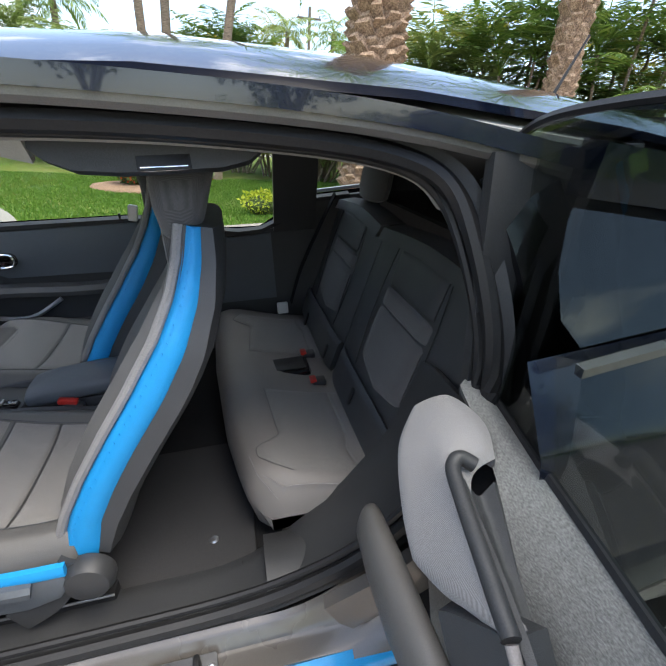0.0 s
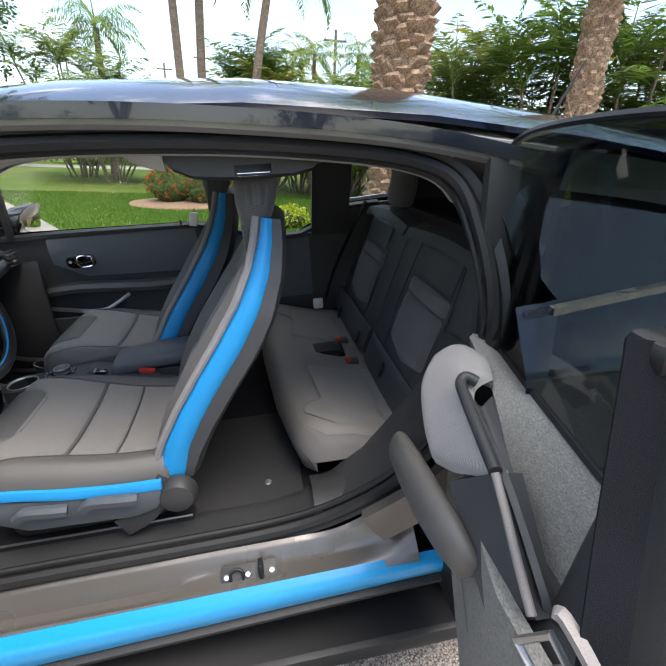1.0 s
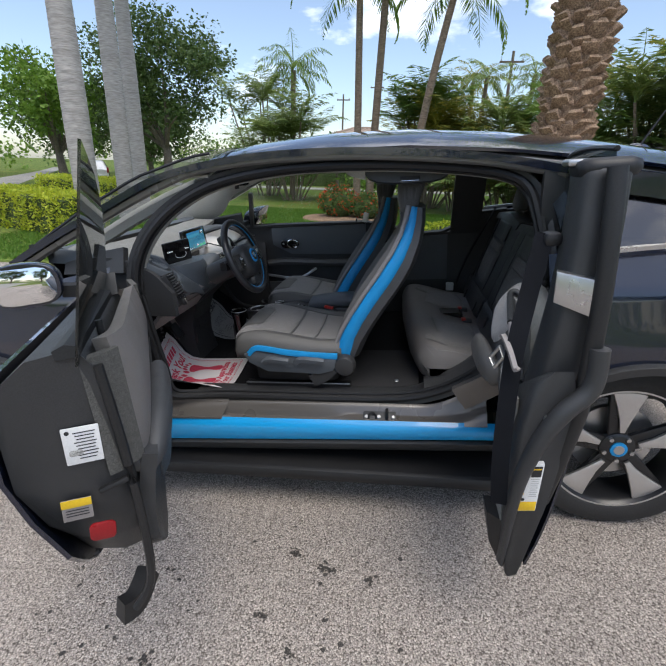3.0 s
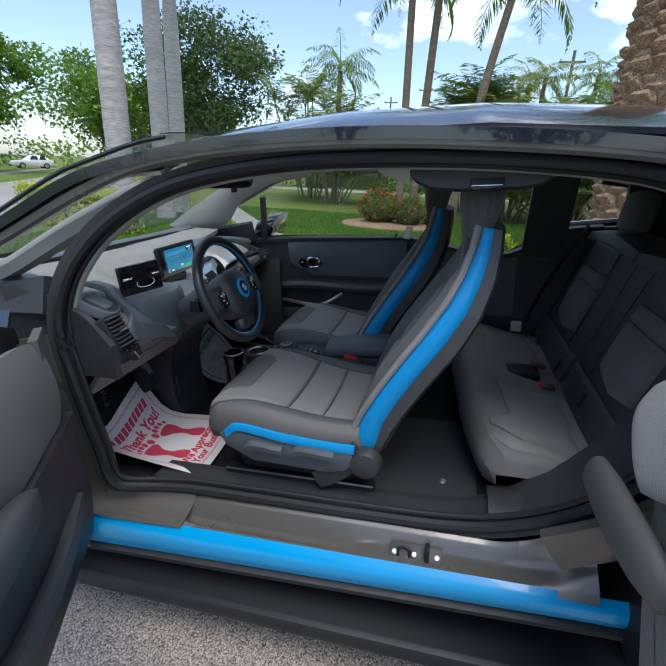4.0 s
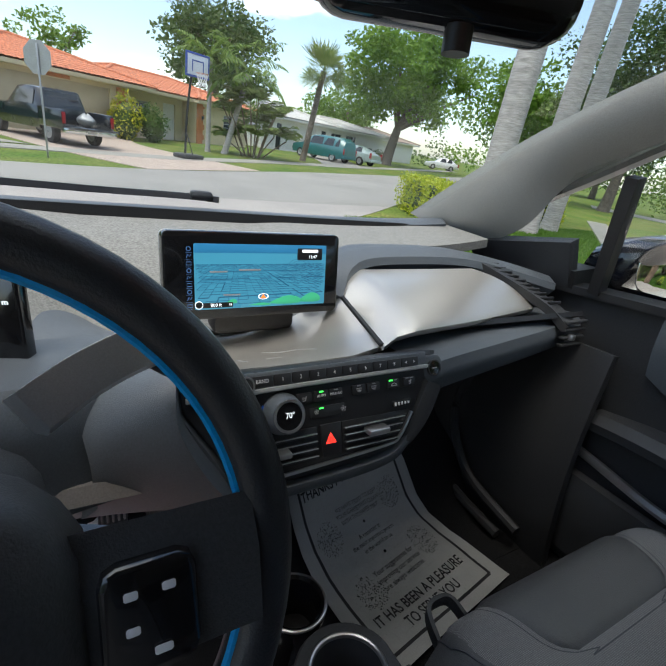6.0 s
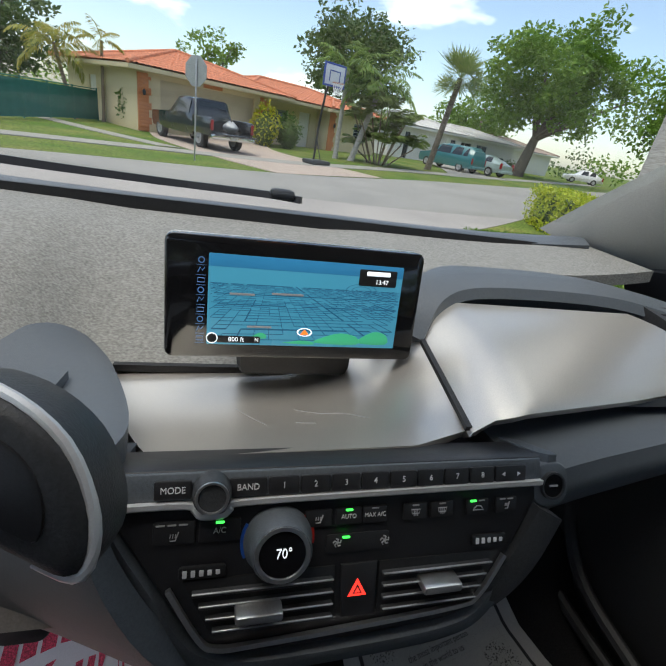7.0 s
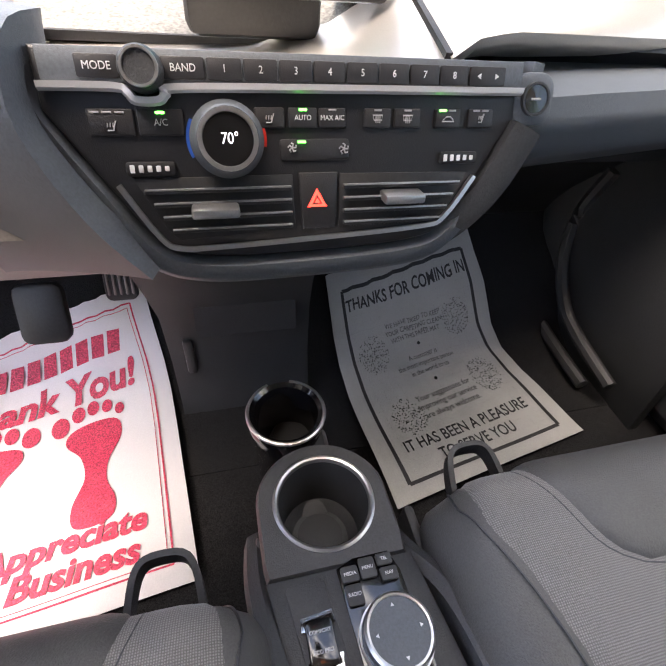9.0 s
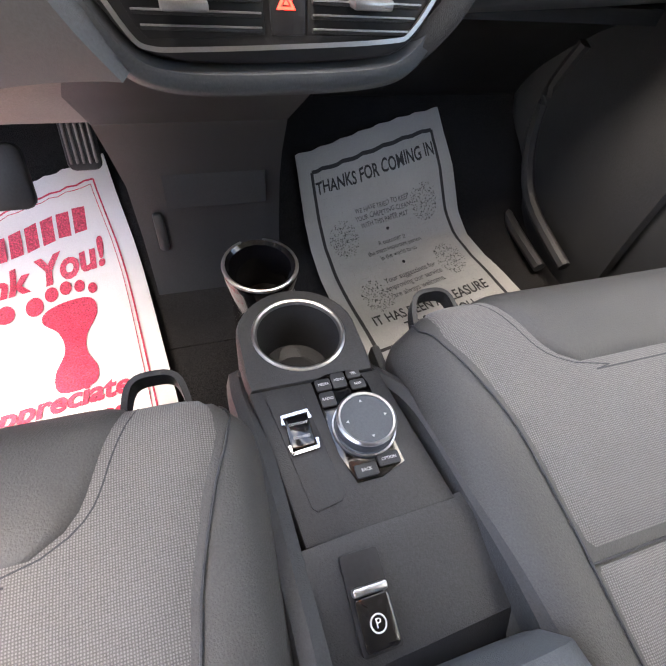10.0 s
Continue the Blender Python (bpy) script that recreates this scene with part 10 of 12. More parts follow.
def date_trunk(at, height, r0, r1, e, seed):
    """A thick trunk clad in overlapping cut frond bases."""
    r = random.Random(seed)
    z0 = gz(*at) - 0.05
    Shape().tube([(at[0], at[1], z0 + height * i / 12) for i in range(13)], lambda u: (r0 + (r1 - r0) * u) * 0.84, 18, up=(0, 1, 0)).make("trunk", G["date_bark"], e)
    rows = int(height / 0.13)
    s = Shape()
    for j in range(rows):
        u = j / rows
        rad = (r0 + (r1 - r0) * u)
        n = 8
        for i in range(n):
            a = (i + 0.5 * (j % 2) + j * 0.13) / n * 6.2832 + r.uniform(-0.1, 0.1)
            z = z0 + j * 0.13 + r.uniform(-0.03, 0.03)
            o, t = Vector((math.cos(a), math.sin(a), 0)), Vector((-math.sin(a), math.cos(a), 0))
            c = Vector((at[0], at[1], z)) + o * rad * 0.74
            w, h, k = rad * r.uniform(0.26, 0.44), r.uniform(0.13, 0.27), r.uniform(0.24, 0.52) * rad
            lean = t * r.uniform(-0.3, 0.3) * w
            q = [c + t * w + Vector((0, 0, -0.05)), c - t * w + Vector((0, 0, -0.05)), c + lean + o * k - t * w * 0.66 + Vector((0, 0, h * 0.72)), c + lean + o * k + t * w * 0.66 + Vector((0, 0, h * 0.78)),
                 c + lean + o * k * 0.7 - t * w * 0.5 + Vector((0, 0, h)), c + lean + o * k * 0.7 + t * w * 0.5 + Vector((0, 0, h * 1.1)), c + t * w + Vector((0, 0, h * 0.8)), c - t * w + Vector((0, 0, h * 0.8))]
            s.add(q, [(0, 1, 2, 3), (3, 2, 4, 5), (5, 4, 7, 6), (0, 3, 5, 6), (1, 7, 4, 2)])
    tagged(raw_mesh("stub_cladding", s.v, s.f, G["date_bark"], e), "cut brown frond stubs", kind="stuff")


def date_palm(name, at, height, r0, r1, label, seed, fronds=40, length=3.2):
    r = random.Random(seed)
    e = empty(name, label=label, category="palm tree", group=name.replace("_", " ") + "s")
    date_trunk(at, height, r0, r1, e, seed)
    top = Vector((at[0], at[1], gz(*at) + height))
    vs, fs = [], []
    for i in range(fronds):
        u = (i + 0.5) / fronds
        frond(r, vs, fs, top, i * 2.39996, -0.6 + 1.9 * u, length * r.uniform(0.8, 1.1), 1.1, 30, 0.42, 0.035, 0.25)
    raw_mesh("crown", vs, fs, G["palm"], e)
    return e


def clump_palm(name, at, height, label, seed, stems=9, spread=0.5, crown=None, length=1.7, leaf_len=0.45, leaf_w=0.05, category="palm", droop=1.3, per=6):
    """Several thin stems from one root, each with a small crown of feather fronds."""
    r = random.Random(seed)
    z0 = gz(*at[:2]) - 0.04
    e = empty(name, label=label, category=category, group=name.replace("_", " ") + "s")
    st = Shape()
    vs, fs = [], []
    for i in range(stems):
        a, q = i * 2.39996, math.sqrt((i + 0.5) / stems)
        b = Vector((at[0] + math.cos(a) * spread * 0.4 * q, at[1] + math.sin(a) * spread * 0.4 * q, z0))
        h = max(0.2, height * r.uniform(0.35, 1.0) - length * 0.45)
        t = b + Vector((math.cos(a) * spread * q, math.sin(a) * spread * q, h))
        st.tube([b, b.lerp(t, 0.5) - Vector((math.cos(a), math.sin(a), 0)) * 0.05, t], 0.035, 6, 3, up=(0, 1, 0))
        for k in range(per):
            frond(r, vs, fs, t, a + k * 6.2832 / per + r.uniform(-0.3, 0.3), r.uniform(0.8, 1.5), length * r.uniform(0.75, 1.15), droop * r.uniform(0.7, 1.3), 22, leaf_len, leaf_w, 0.35, 0.018)
    st.make("stem_clump", G["coco_bark"], e)
    raw_mesh("crown", vs, fs, crown or G["palm"], e)
    return e


def broad_tree(name, at, height, centre, radii, label, seed, mat, trunk=0.3, clumps=60, leaves=110, size=0.24, clump_r=0.27, limbs=8, flat=1.0):
    r = random.Random(seed)
    z0 = gz(*at[:2]) - 0.08
    e = empty(name, label=label, category="tree", group=name.replace("_", " ") + "s")
    c = Vector(centre)
    base = Vector((at[0], at[1], z0))
    fork = base.lerp(Vector((c.x, c.y, c.z - radii[2] * 0.75)), 0.8)
    s = Shape()
    s.tube([base, base.lerp(fork, 0.4) + Vector((0.06, -0.05, 0)), fork], lambda u: trunk * (1.25 - 0.5 * u if u > 0.1 else 1.5 - 2.5 * u), 12, 4, up=(0, 1, 0))
    s.make("trunk", G["bark"], e)
    spots = []
    for i in range(clumps):
        while True:
            p = Vector((r.uniform(-1, 1), r.uniform(-1, 1), r.uniform(-0.85, 1)))
            if 0.35 < p.length < 1:
                break
        p = p * (0.55 + 0.45 * r.random())
        spots.append(Vector((c.x + p.x * radii[0], c.y + p.y * radii[1], c.z + p.z * radii[2])))
    b = Shape()
    for i in range(limbs):
        q = spots[i * len(spots) // limbs]
        mid = fork.lerp(q, 0.5) + Vector((r.uniform(-0.3, 0.3), r.uniform(-0.3, 0.3), 0.2))
        b.tube([fork - Vector((0, 0, 0.15)), mid, q], lambda u: trunk * (0.5 - 0.42 * u), 7, 4, up=(0.3, 1, 0))
    b.make("branchwork", G["bark"], e)
    vs, fs = [], []
    for q in spots:
        k = clump_r * sum(radii) / 3 * r.uniform(0.7, 1.3)

        def pick(rr, q=q, k=k):
            while True:
                p = Vector((rr.uniform(-1, 1), rr.uniform(-1, 1), rr.uniform(-1, 1)))
                if p.length < 1:
                    break
            return q + Vector((p.x * k, p.y * k, p.z * k * 0.6 * flat))
        leaf_cloud(r, leaves, pick, size, vs, fs, 0.8)
    raw_mesh("crown", vs, fs, mat, e)
    return e


def bush(name, at, size, label, seed, mat, leaves=900, leaf_size=0.09, bloom=None, category="bush", blooms=250):
    """A rounded shrub: dark twigs inside, leaves over and through its skin."""
    r = random.Random(seed)
    z0 = gz(*at[:2])
    e = empty(name, label=label, category=category, group=name.replace("_", " ") + "s")
    s = Shape()
    rings = []
    for j in range(7):
        v = j / 6
        rr = math.sin(0.35 + v * 2.6) * 0.74
        rings.append([Vector((at[0] + size[0] / 2 * rr * math.cos(a) * (1 + 0.12 * math.sin(3 * a + j)), at[1] + size[1] / 2 * rr * math.sin(a), z0 - 0.02 + size[2] * 0.86 * v)) for a in [k * 6.2832 / 14 for k in range(14)]])
    s.loft(rings)
    s.make("twigs", G["core"], e)

    def pick(rr, lo=0.72):
        a, v = rr.uniform(0, 6.2832), rr.random()
        w = math.sin(0.3 + v * 2.6) * rr.uniform(lo, 1.05) * (1 + 0.1 * math.sin(3 * a + 5 * v) + 0.07 * math.sin(7 * a))
        return Vector((at[0] + size[0] / 2 * w * math.cos(a), at[1] + size[1] / 2 * w * math.sin(a), z0 + 0.02 + size[2] * v * (1 + 0.08 * math.sin(5 * a))))
    vs, fs = [], []
    leaf_cloud(r, leaves, pick, leaf_size, vs, fs, 0.6)
    raw_mesh("leaves", vs, fs, mat, e)
    if bloom:
        vs, fs = [], []

        def high(rr):
            p = pick(rr, 0.95)
            return p + Vector((0, 0, 0.04))
        leaf_cloud(r, blooms, high, leaf_size, vs, fs, 0.6)
        raw_mesh("flowers", vs, fs, bloom, e)
    return e


def hedge(name, a, b, width, height, label, seed, mat, per_m=900, leaf_size=0.07):
    r = random.Random(seed)
    a, b = Vector((*a, 0)), Vector((*b, 0))
    d = (b - a).normalized()
    n = Vector((-d.y, d.x, 0))
    length = (b - a).length
    e = empty(name, label=label, category="hedge", kind="stuff")
    s = Shape()
    rows = []
    for i in range(int(length / 0.5) + 1):
        p = a + d * min(length - 0.05, max(0.06, i * 0.5))
        z = gz(p.x, p.y)
        rows.append([p + n * width * u + Vector((0, 0, z + h * height)) for u, h in ((-0.46, -0.03), (-0.45, 0.85), (-0.3, 0.93), (0.3, 0.93), (0.45, 0.85), (0.46, -0.03))])
    s.loft(rows)
    s.make("twigs", G["core"], e)

    def pick(rr):
        u = rr.uniform(0, length)
        q = rr.random() * (2 * height + width)
        wob = 0.04 * math.sin(u * 5) + 0.03 * math.sin(u * 13 + 1) + rr.uniform(-0.05, 0.03)
        if q < height:
            v = (-width / 2 - wob, q)
        elif q < 2 * height:
            v = (width / 2 + wob, q - height)
        else:
            v = ((q - 2 * height) - width / 2, height + wob)
        if rr.random() < 0.12:
            u = rr.choice((rr.uniform(-0.05, 0.06), length + rr.uniform(-0.06, 0.05)))
            v = (rr.uniform(-width / 2, width / 2), rr.uniform(0, height))
        p = a + d * u + n * v[0]
        return Vector((p.x, p.y, gz(p.x, p.y) + v[1]))
    vs, fs = [], []
    leaf_cloud(r, int(per_m * length), pick, leaf_size, vs, fs, 0.8)
    raw_mesh("leaves", vs, fs, mat, e)
    return e


M_SHAFT = surface("green_crownshaft", (0.10, 0.17, 0.05), 0.5, patch=3, grain=40, bump=0.2)
hedge("hedge", (-5.6, 6.95), (-9.3, 8.3), 1.0, 0.88, "clipped yellow-green hedge beside the driveway", 1, G["hedge"], 2200, 0.08)
hedge("hedge", (-7.6, 12.0), (-13.0, 14.5), 1.1, 0.95, "long clipped yellow-green hedge behind the royal palms", 2, G["hedge"], 1200, 0.1)
hedge("hedge", (-10, 34.2), (10, 34.2), 1.6, 1.3, "dark clipped hedge beyond the cross street", 3, G["shrub"], 320, 0.16)
for k, (x, y, h, rr) in enumerate(((-6.0, 7.6, 8.6, 0.27), (-6.7, 10.2, 9.0, 0.24), (-7.2, 11.8, 8.6, 0.23))):
    feather_palm("royal_palm", (x, y), h, rr, rr * 0.72, "tall royal palm with smooth pale grey ringed trunk", 11 + k, (0.12, 0.1), 16, 3.0, 0.75, 0.06, 1.9, G["royal"], G["royal_bark"], 0.9, 34, 1.1, -0.9, 0.012, 0.03)
feather_palm("coconut_palm", (-0.35, 15.6), 7.9, 0.15, 0.11, "slender brown coconut palm trunk on the lawn", 21, (-0.2, 0), 17, 2.8, 0.7, 0.06, 1.6)
feather_palm("coconut_palm", (0.1, 15.75), 9.4, 0.16, 0.11, "slender brown coconut palm trunk on the lawn", 22, (0.3, 0.2), 17, 2.8, 0.7, 0.06, 1.6)
feather_palm("coconut_palm", (1.55, 14.75), 7.4, 0.15, 0.11, "leaning coconut palm with green crown", 23, (1.15, 0.1), 18, 2.9, 0.7, 0.06, 1.7, bow=-0.12, nuts=True)
feather_palm("queen_palm", (-4.85, 22.9), 6.2, 0.16, 0.13, "queen palm with drooping feather crown", 24, (0.1, 0), 24, 2.4, 0.6, 0.05, 1.8, G["palm"], None, 0.9)
feather_palm("small_palm", (4.6, 21.6), 5.6, 0.11, 0.09, "thin palm with pale ragged crown", 25, (0.2, 0), 15, 1.6, 0.45, 0.05, 1.6, G["palm_pale"])
feather_palm("small_palm", (7.3, 21.1), 5.0, 0.13, 0.1, "thin palm with sparse upright crown", 26, (0.3, 0), 12, 1.6, 0.45, 0.05, 0.9, G["palm"], low=0.0)
feather_palm("small_palm", (4.7, 24.6), 5.9, 0.12, 0.1, "thin palm with pale ragged crown", 27, (-0.2, 0), 15, 1.7, 0.45, 0.05, 1.6, G["palm_gold"])
feather_palm("small_palm", (6.9, 22.6), 5.9, 0.12, 0.1, "thin palm with pale ragged crown", 28, (0.2, 0), 14, 1.7, 0.45, 0.05, 1.5, G["palm_pale"])
date_palm("date_palm", (4.5, 7.5), 7.2, 0.46, 0.52, "stout date palm with rough trunk of cut frond bases", 31)
date_palm("date_palm", (8.4, 7.5), 6.2, 0.27, 0.3, "date palm with rough brown trunk", 32, 34, 2.6)
for k, (x, y, h, n, sp, mt, lb) in enumerate((
        (2.5, 17.7, 3.9, 9, 0.9, "palm", "green palm clump behind the lawn"), (5.1, 15.4, 2.9, 10, 1.0, "palm_pale", "pale green palm clump behind the lawn"),
        (7.1, 12.2, 2.7, 9, 0.9, "palm", "green palm clump behind the lawn"), (8.0, 11.0, 3.3, 10, 0.9, "palm_pale", "pale green palm clump behind the lawn"),
        (9.2, 9.9, 4.0, 9, 0.8, "palm", "tall green palm clump behind the lawn"), (11.4, 9.4, 4.6, 10, 1.0, "palm", "tall green palm clump behind the lawn"),
        (3.6, 16.6, 3.0, 9, 0.8, "palm_gold", "yellowing palm clump behind the lawn"), (2.2, 19.6, 3.6, 8, 0.8, "palm_gold", "yellowing palm clump behind the lawn"),
        (6.2, 17.6, 3.5, 9, 1.0, "palm", "green palm clump behind the lawn"), (-3.8, 19.2, 3.4, 8, 1.0, "palm_pale", "pale green palm clump on the lawn"),
        (-5.9, 21.8, 4.6, 9, 1.1, "palm_pale", "pale green palm clump beside the oak"), (14.0, 10.5, 4.6, 10, 1.2, "palm_gold", "yellowing palm clump behind the lawn"),
        (9.5, 14.0, 4.0, 10, 1.2, "palm_gold", "yellowing palm clump behind the lawn"))):
    clump_palm("areca_palm", (x, y), h * 1.3, lb, 40 + k, n + 5, sp * 1.25, G[mt], 1.9, 0.55, 0.09, per=9, droop=1.35)
broad_tree("oak_tree", (-14.6, 27.0), 9, (-14.6, 27.2, 6.4), (5.6, 4.6, 4.6), "broad dark green oak tree on the lawn", 61, G["oak"], 0.3, 130, 130, 0.24)
broad_tree("oak_tree", (-20.5, 24.5), 8, (-20.8, 24.7, 5.0), (4.0, 4.0, 3.6), "bright green leafy tree beside the street", 62, G["bright"], 0.28, 60, 110, 0.28)
broad_tree("small_tree", (-3.0, 27.0), 4, (-3.0, 27.0, 2.4), (1.9, 1.5, 1.2), "small round green tree beyond the lawn", 63, G["shrub"], 0.1, 22, 110, 0.17)
broad_tree("shade_tree", (-38.6, 27.6), 13, (-38.4, 28.4, 8.0), (7.6, 7.6, 5.0), "large spreading bright green shade tree", 64, G["bright"], 0.5, 120, 150, 0.42, 0.24)
broad_tree("oak_tree", (-45.0, 11.5), 11, (-45.0, 11.5, 7.4), (6.5, 6.5, 4.6), "large oak behind the neighbouring houses", 65, G["oak"], 0.4, 80, 120, 0.42)
broad_tree("leafy_tree", (-42.5, -1.0), 7, (-42.5, -1.0, 5.2), (3.2, 3.0, 2.0), "thin yellow-green tree behind the roof", 66, G["bright"], 0.2, 26, 60, 0.3)
broad_tree("leafy_tree", (-36, -15), 7, (-36, -15, 4.0), (5.0, 5.0, 3.6), "dense dark tree behind the fence", 67, G["oak"], 0.3, 70, 120, 0.34)
broad_tree("leafy_tree", (-29, -17.5), 7, (-29, -17.5, 3.4), (4.0, 4.0, 3.2), "dense dark tree behind the fence", 68, G["shrub"], 0.3, 60, 120, 0.32)
broad_tree("leafy_tree", (-58, 32), 8, (-58, 32, 3.6), (8, 6, 4.0), "bright green trees behind the white house", 69, G["bright"], 0.3, 60, 110, 0.5)
broad_tree("leafy_tree", (-36, 46), 10, (-36, 46, 5.5), (7, 7, 5), "tall green tree beside the street", 70, G["oak"], 0.35, 60, 110, 0.45)
broad_tree("leafy_tree", (-26, 44), 9, (-26, 44, 5.0), (6, 5, 4.5), "tall green tree beside the street", 71, G["oak"], 0.3, 60, 110, 0.42)
for k, (x, y, h) in enumerate(((-14, -22, 9), (-5, -25, 10), (4, -24, 9), (13, -20, 9), (20, -10, 9), (21, 2, 8))):
    broad_tree("leafy_tree", (x, y), h, (x, y, h * 0.58), (4.6, 4.2, h * 0.4), "green garden tree standing across the driveway", 80 + k, G["oak"], 0.3, 50, 90, 0.36)
for k, (x, y, h, mt) in enumerate(((8.2, 13.2, 1.5, "palm"), (9.7, 12.6, 1.3, "palm"), (11.6, 13.8, 1.9, "palm_pale"), (14.2, 14.2, 2.2, "palm"), (5.6, 16.5, 1.2, "palm_pale"))):
    feather_palm("pygmy_palm", (x, y), h, 0.09, 0.08, "low date palm with many arching green fronds", 90 + k, (0.1, 0), 30, 1.9, 0.42, 0.04, 1.7, G[mt], None, 0.5)
feather_palm("coconut_palm", (-23.6, 6.7), 3.9, 0.16, 0.12, "young coconut palm before the yellow house", 72, (0.5, 0.9), 17, 2.6, 0.7, 0.08, 1.5, G["palm"], G["royal_bark"])
feather_palm("coconut_palm", (-23.9, 5.9), 4.3, 0.13, 0.1, "young coconut palm before the yellow house", 73, (0.1, 0.0), 15, 2.3, 0.7, 0.08, 1.5, G["palm"], G["royal_bark"])
clump_palm("big_leaf_bush", (-23.7, 8.3), 3.6, "dense bush of broad yellow-green leaves", 74, 16, 1.5, G["palm_pale"], 1.3, 0.55, 0.2, "bush", 1.9, 7)
fan_palm("cabbage_palm", (-25.8, 12.3), 5.1, 0.19, "cabbage palm with rough trunk and stiff fan leaves", 75, (0.5, 0.5), 42, 1.15, G["palm_pale"])
feather_palm("coconut_palm", (-24.6, -6.9), 3.1, 0.1, 0.08, "yellowing coconut palm leaning beside the fence", 76, (-0.9, -0.9), 15, 2.2, 0.65, 0.08, 1.7, G["palm_gold"])
feather_palm("coconut_palm", (-25.7, -5.9), 3.6, 0.08, 0.07, "thin coconut palm beside the fence", 77, (0, 0.1), 6, 1.2, 0.4, 0.06, 1.2, G["palm_gold"])
feather_palm("coconut_palm", (-52, 30), 7.5, 0.16, 0.13, "far coconut palm above the trees", 78, (0, 0), 18, 3.0, 0.8, 0.1, 1.6)
bush("croton_bush", (-24.6, -4.4), (1.3, 1.3, 1.9), "dark croton bush by the garage corner", 81, G["shrub"], 700, 0.16)
bush("yellow_bush", (-25.9, 2.2), (1.7, 1.7, 2.1), "bright yellow-green croton bush by the entrance", 82, G["yellow"], 900, 0.17)
bush("round_bush", (-26.6, 3.6), (1.6, 1.6, 1.8), "dark green round bush by the entrance", 83, G["shrub"], 800, 0.15)
for k, (x, y, sx) in enumerate(((-8.5, 31.5, 1.5), (-1.2, 32.6, 1.8), (3.4, 32.3, 2.2), (-39.8, 25.0, 2.0), (-40.8, 28.0, 2.0))):
    bush("round_bush", (x, y), (sx, sx, sx * 0.6), "round clipped green bush", 84 + k, G["shrub"], 600, 0.14)
# the flower bed on the lawn
def bed(name, c, w, d, label):
    s = Shape()
    ring = [(c[0] + w / 2 * math.cos(a) * (1 + 0.05 * math.sin(3 * a)), c[1] + d / 2 * math.sin(a)) for a in [i * 6.2832 / 40 for i in range(40)]]
    s.loft([[Vector((c[0] + (x - c[0]) * q, c[1] + (y - c[1]) * q, gz(x, y) + h)) for x, y in ring] for q, h in ((1.04, -0.03), (1.0, 0.03), (0.9, 0.06), (0.5, 0.09), (0.02, 0.1))], cap=False)
    return tagged(s.make(name, M["mulch"]), label, "flower bed", kind="structure")


bed("flower_bed", (-0.2, 12.2), 3.0, 2.3, "oval bed of brown wood mulch in the lawn")
bush("flower_bush", (-0.55, 12.2), (1.35, 1.3, 0.98), "green bush with red flowers on its crown", 95, G["shrub"], 1500, 0.085, G["red"], blooms=500)
bush("flower_bush", (0.35, 12.0), (1.0, 1.0, 0.8), "dark bush with a few red flowers", 96, G["shrub"], 1100, 0.085, G["red"], blooms=160)
bush("flower_bush", (1.05, 12.5), (0.8, 0.8, 0.66), "small bush with red-tipped leaves", 97, G["shrub"], 700, 0.085, G["red"], blooms=160)
bush("low_shrub", (2.5, 8.3), (0.9, 0.7, 0.45), "low yellow-green shrub on the lawn", 98, G["hedge"], 600, 0.08)


def far_woods(name, spots, label, seed, mat, leaf_size=0.6, per=260):
    """A distant belt of mixed trees, closed to the horizon."""
    r = random.Random(seed)
    vs, fs = [], []
    for x, y, w, h in spots:
        for k in range(7):
            cx, cy, cz = x + r.uniform(-w, w), y + r.uniform(-w, w), gz(x, y) + h * r.uniform(0.15, 0.85)
            q = w * r.uniform(0.4, 0.75)

            def pick(rr):
                while True:
                    p = Vector((rr.uniform(-1, 1), rr.uniform(-1, 1), rr.uniform(-1, 1)))
                    if p.length < 1:
                        break
                return Vector((cx + p.x * q, cy + p.y * q, max(gz(x, y) + 0.05, cz + p.z * q * 0.7)))
            leaf_cloud(r, per // 7, pick, leaf_size, vs, fs, 0.8)
    return tagged(raw_mesh(name, vs, fs, mat), label, "trees", kind="stuff")


_rw = random.Random(9)
for q, mt in ((0, "oak"), (1, "shrub"), (2, "bright")):
    spots = []
    for k in range(q, 96, 3):
        a = k / 96 * 6.2832
        d = _rw.uniform(60, 78)
        if -45 < d * math.cos(a) < -20 and d * math.sin(a) > 0:
            d = 84
        spots.append((d * math.cos(a) - 6, d * math.sin(a), 3.6, _rw.uniform(3.5, 6.5) * (0.8 if d < 80 else 1.2)))
    far_woods("far_trees", spots, "distant belt of green trees beyond the houses", 200 + q, G[mt])
far_woods("far_trees", [(x, y, 2.2, 3.0) for x, y in ((-12, 33), (-15, 36), (-9, 37), (4, 36), (8, 30), (12, 26), (14, 20), (16, 15), (11, 33), (17, 24), (18, 10))], "dense green shrubs and trees beyond the lawn", 210, G["palm"], 0.28, 700)
far_woods("far_trees", [(x, y, 1.8, 3.4) for x, y in ((10, 20), (13, 15.5), (6, 24), (0.5, 24), (15, 12))], "dense yellow-green shrubs beyond the lawn", 211, G["bright"], 0.24, 700)


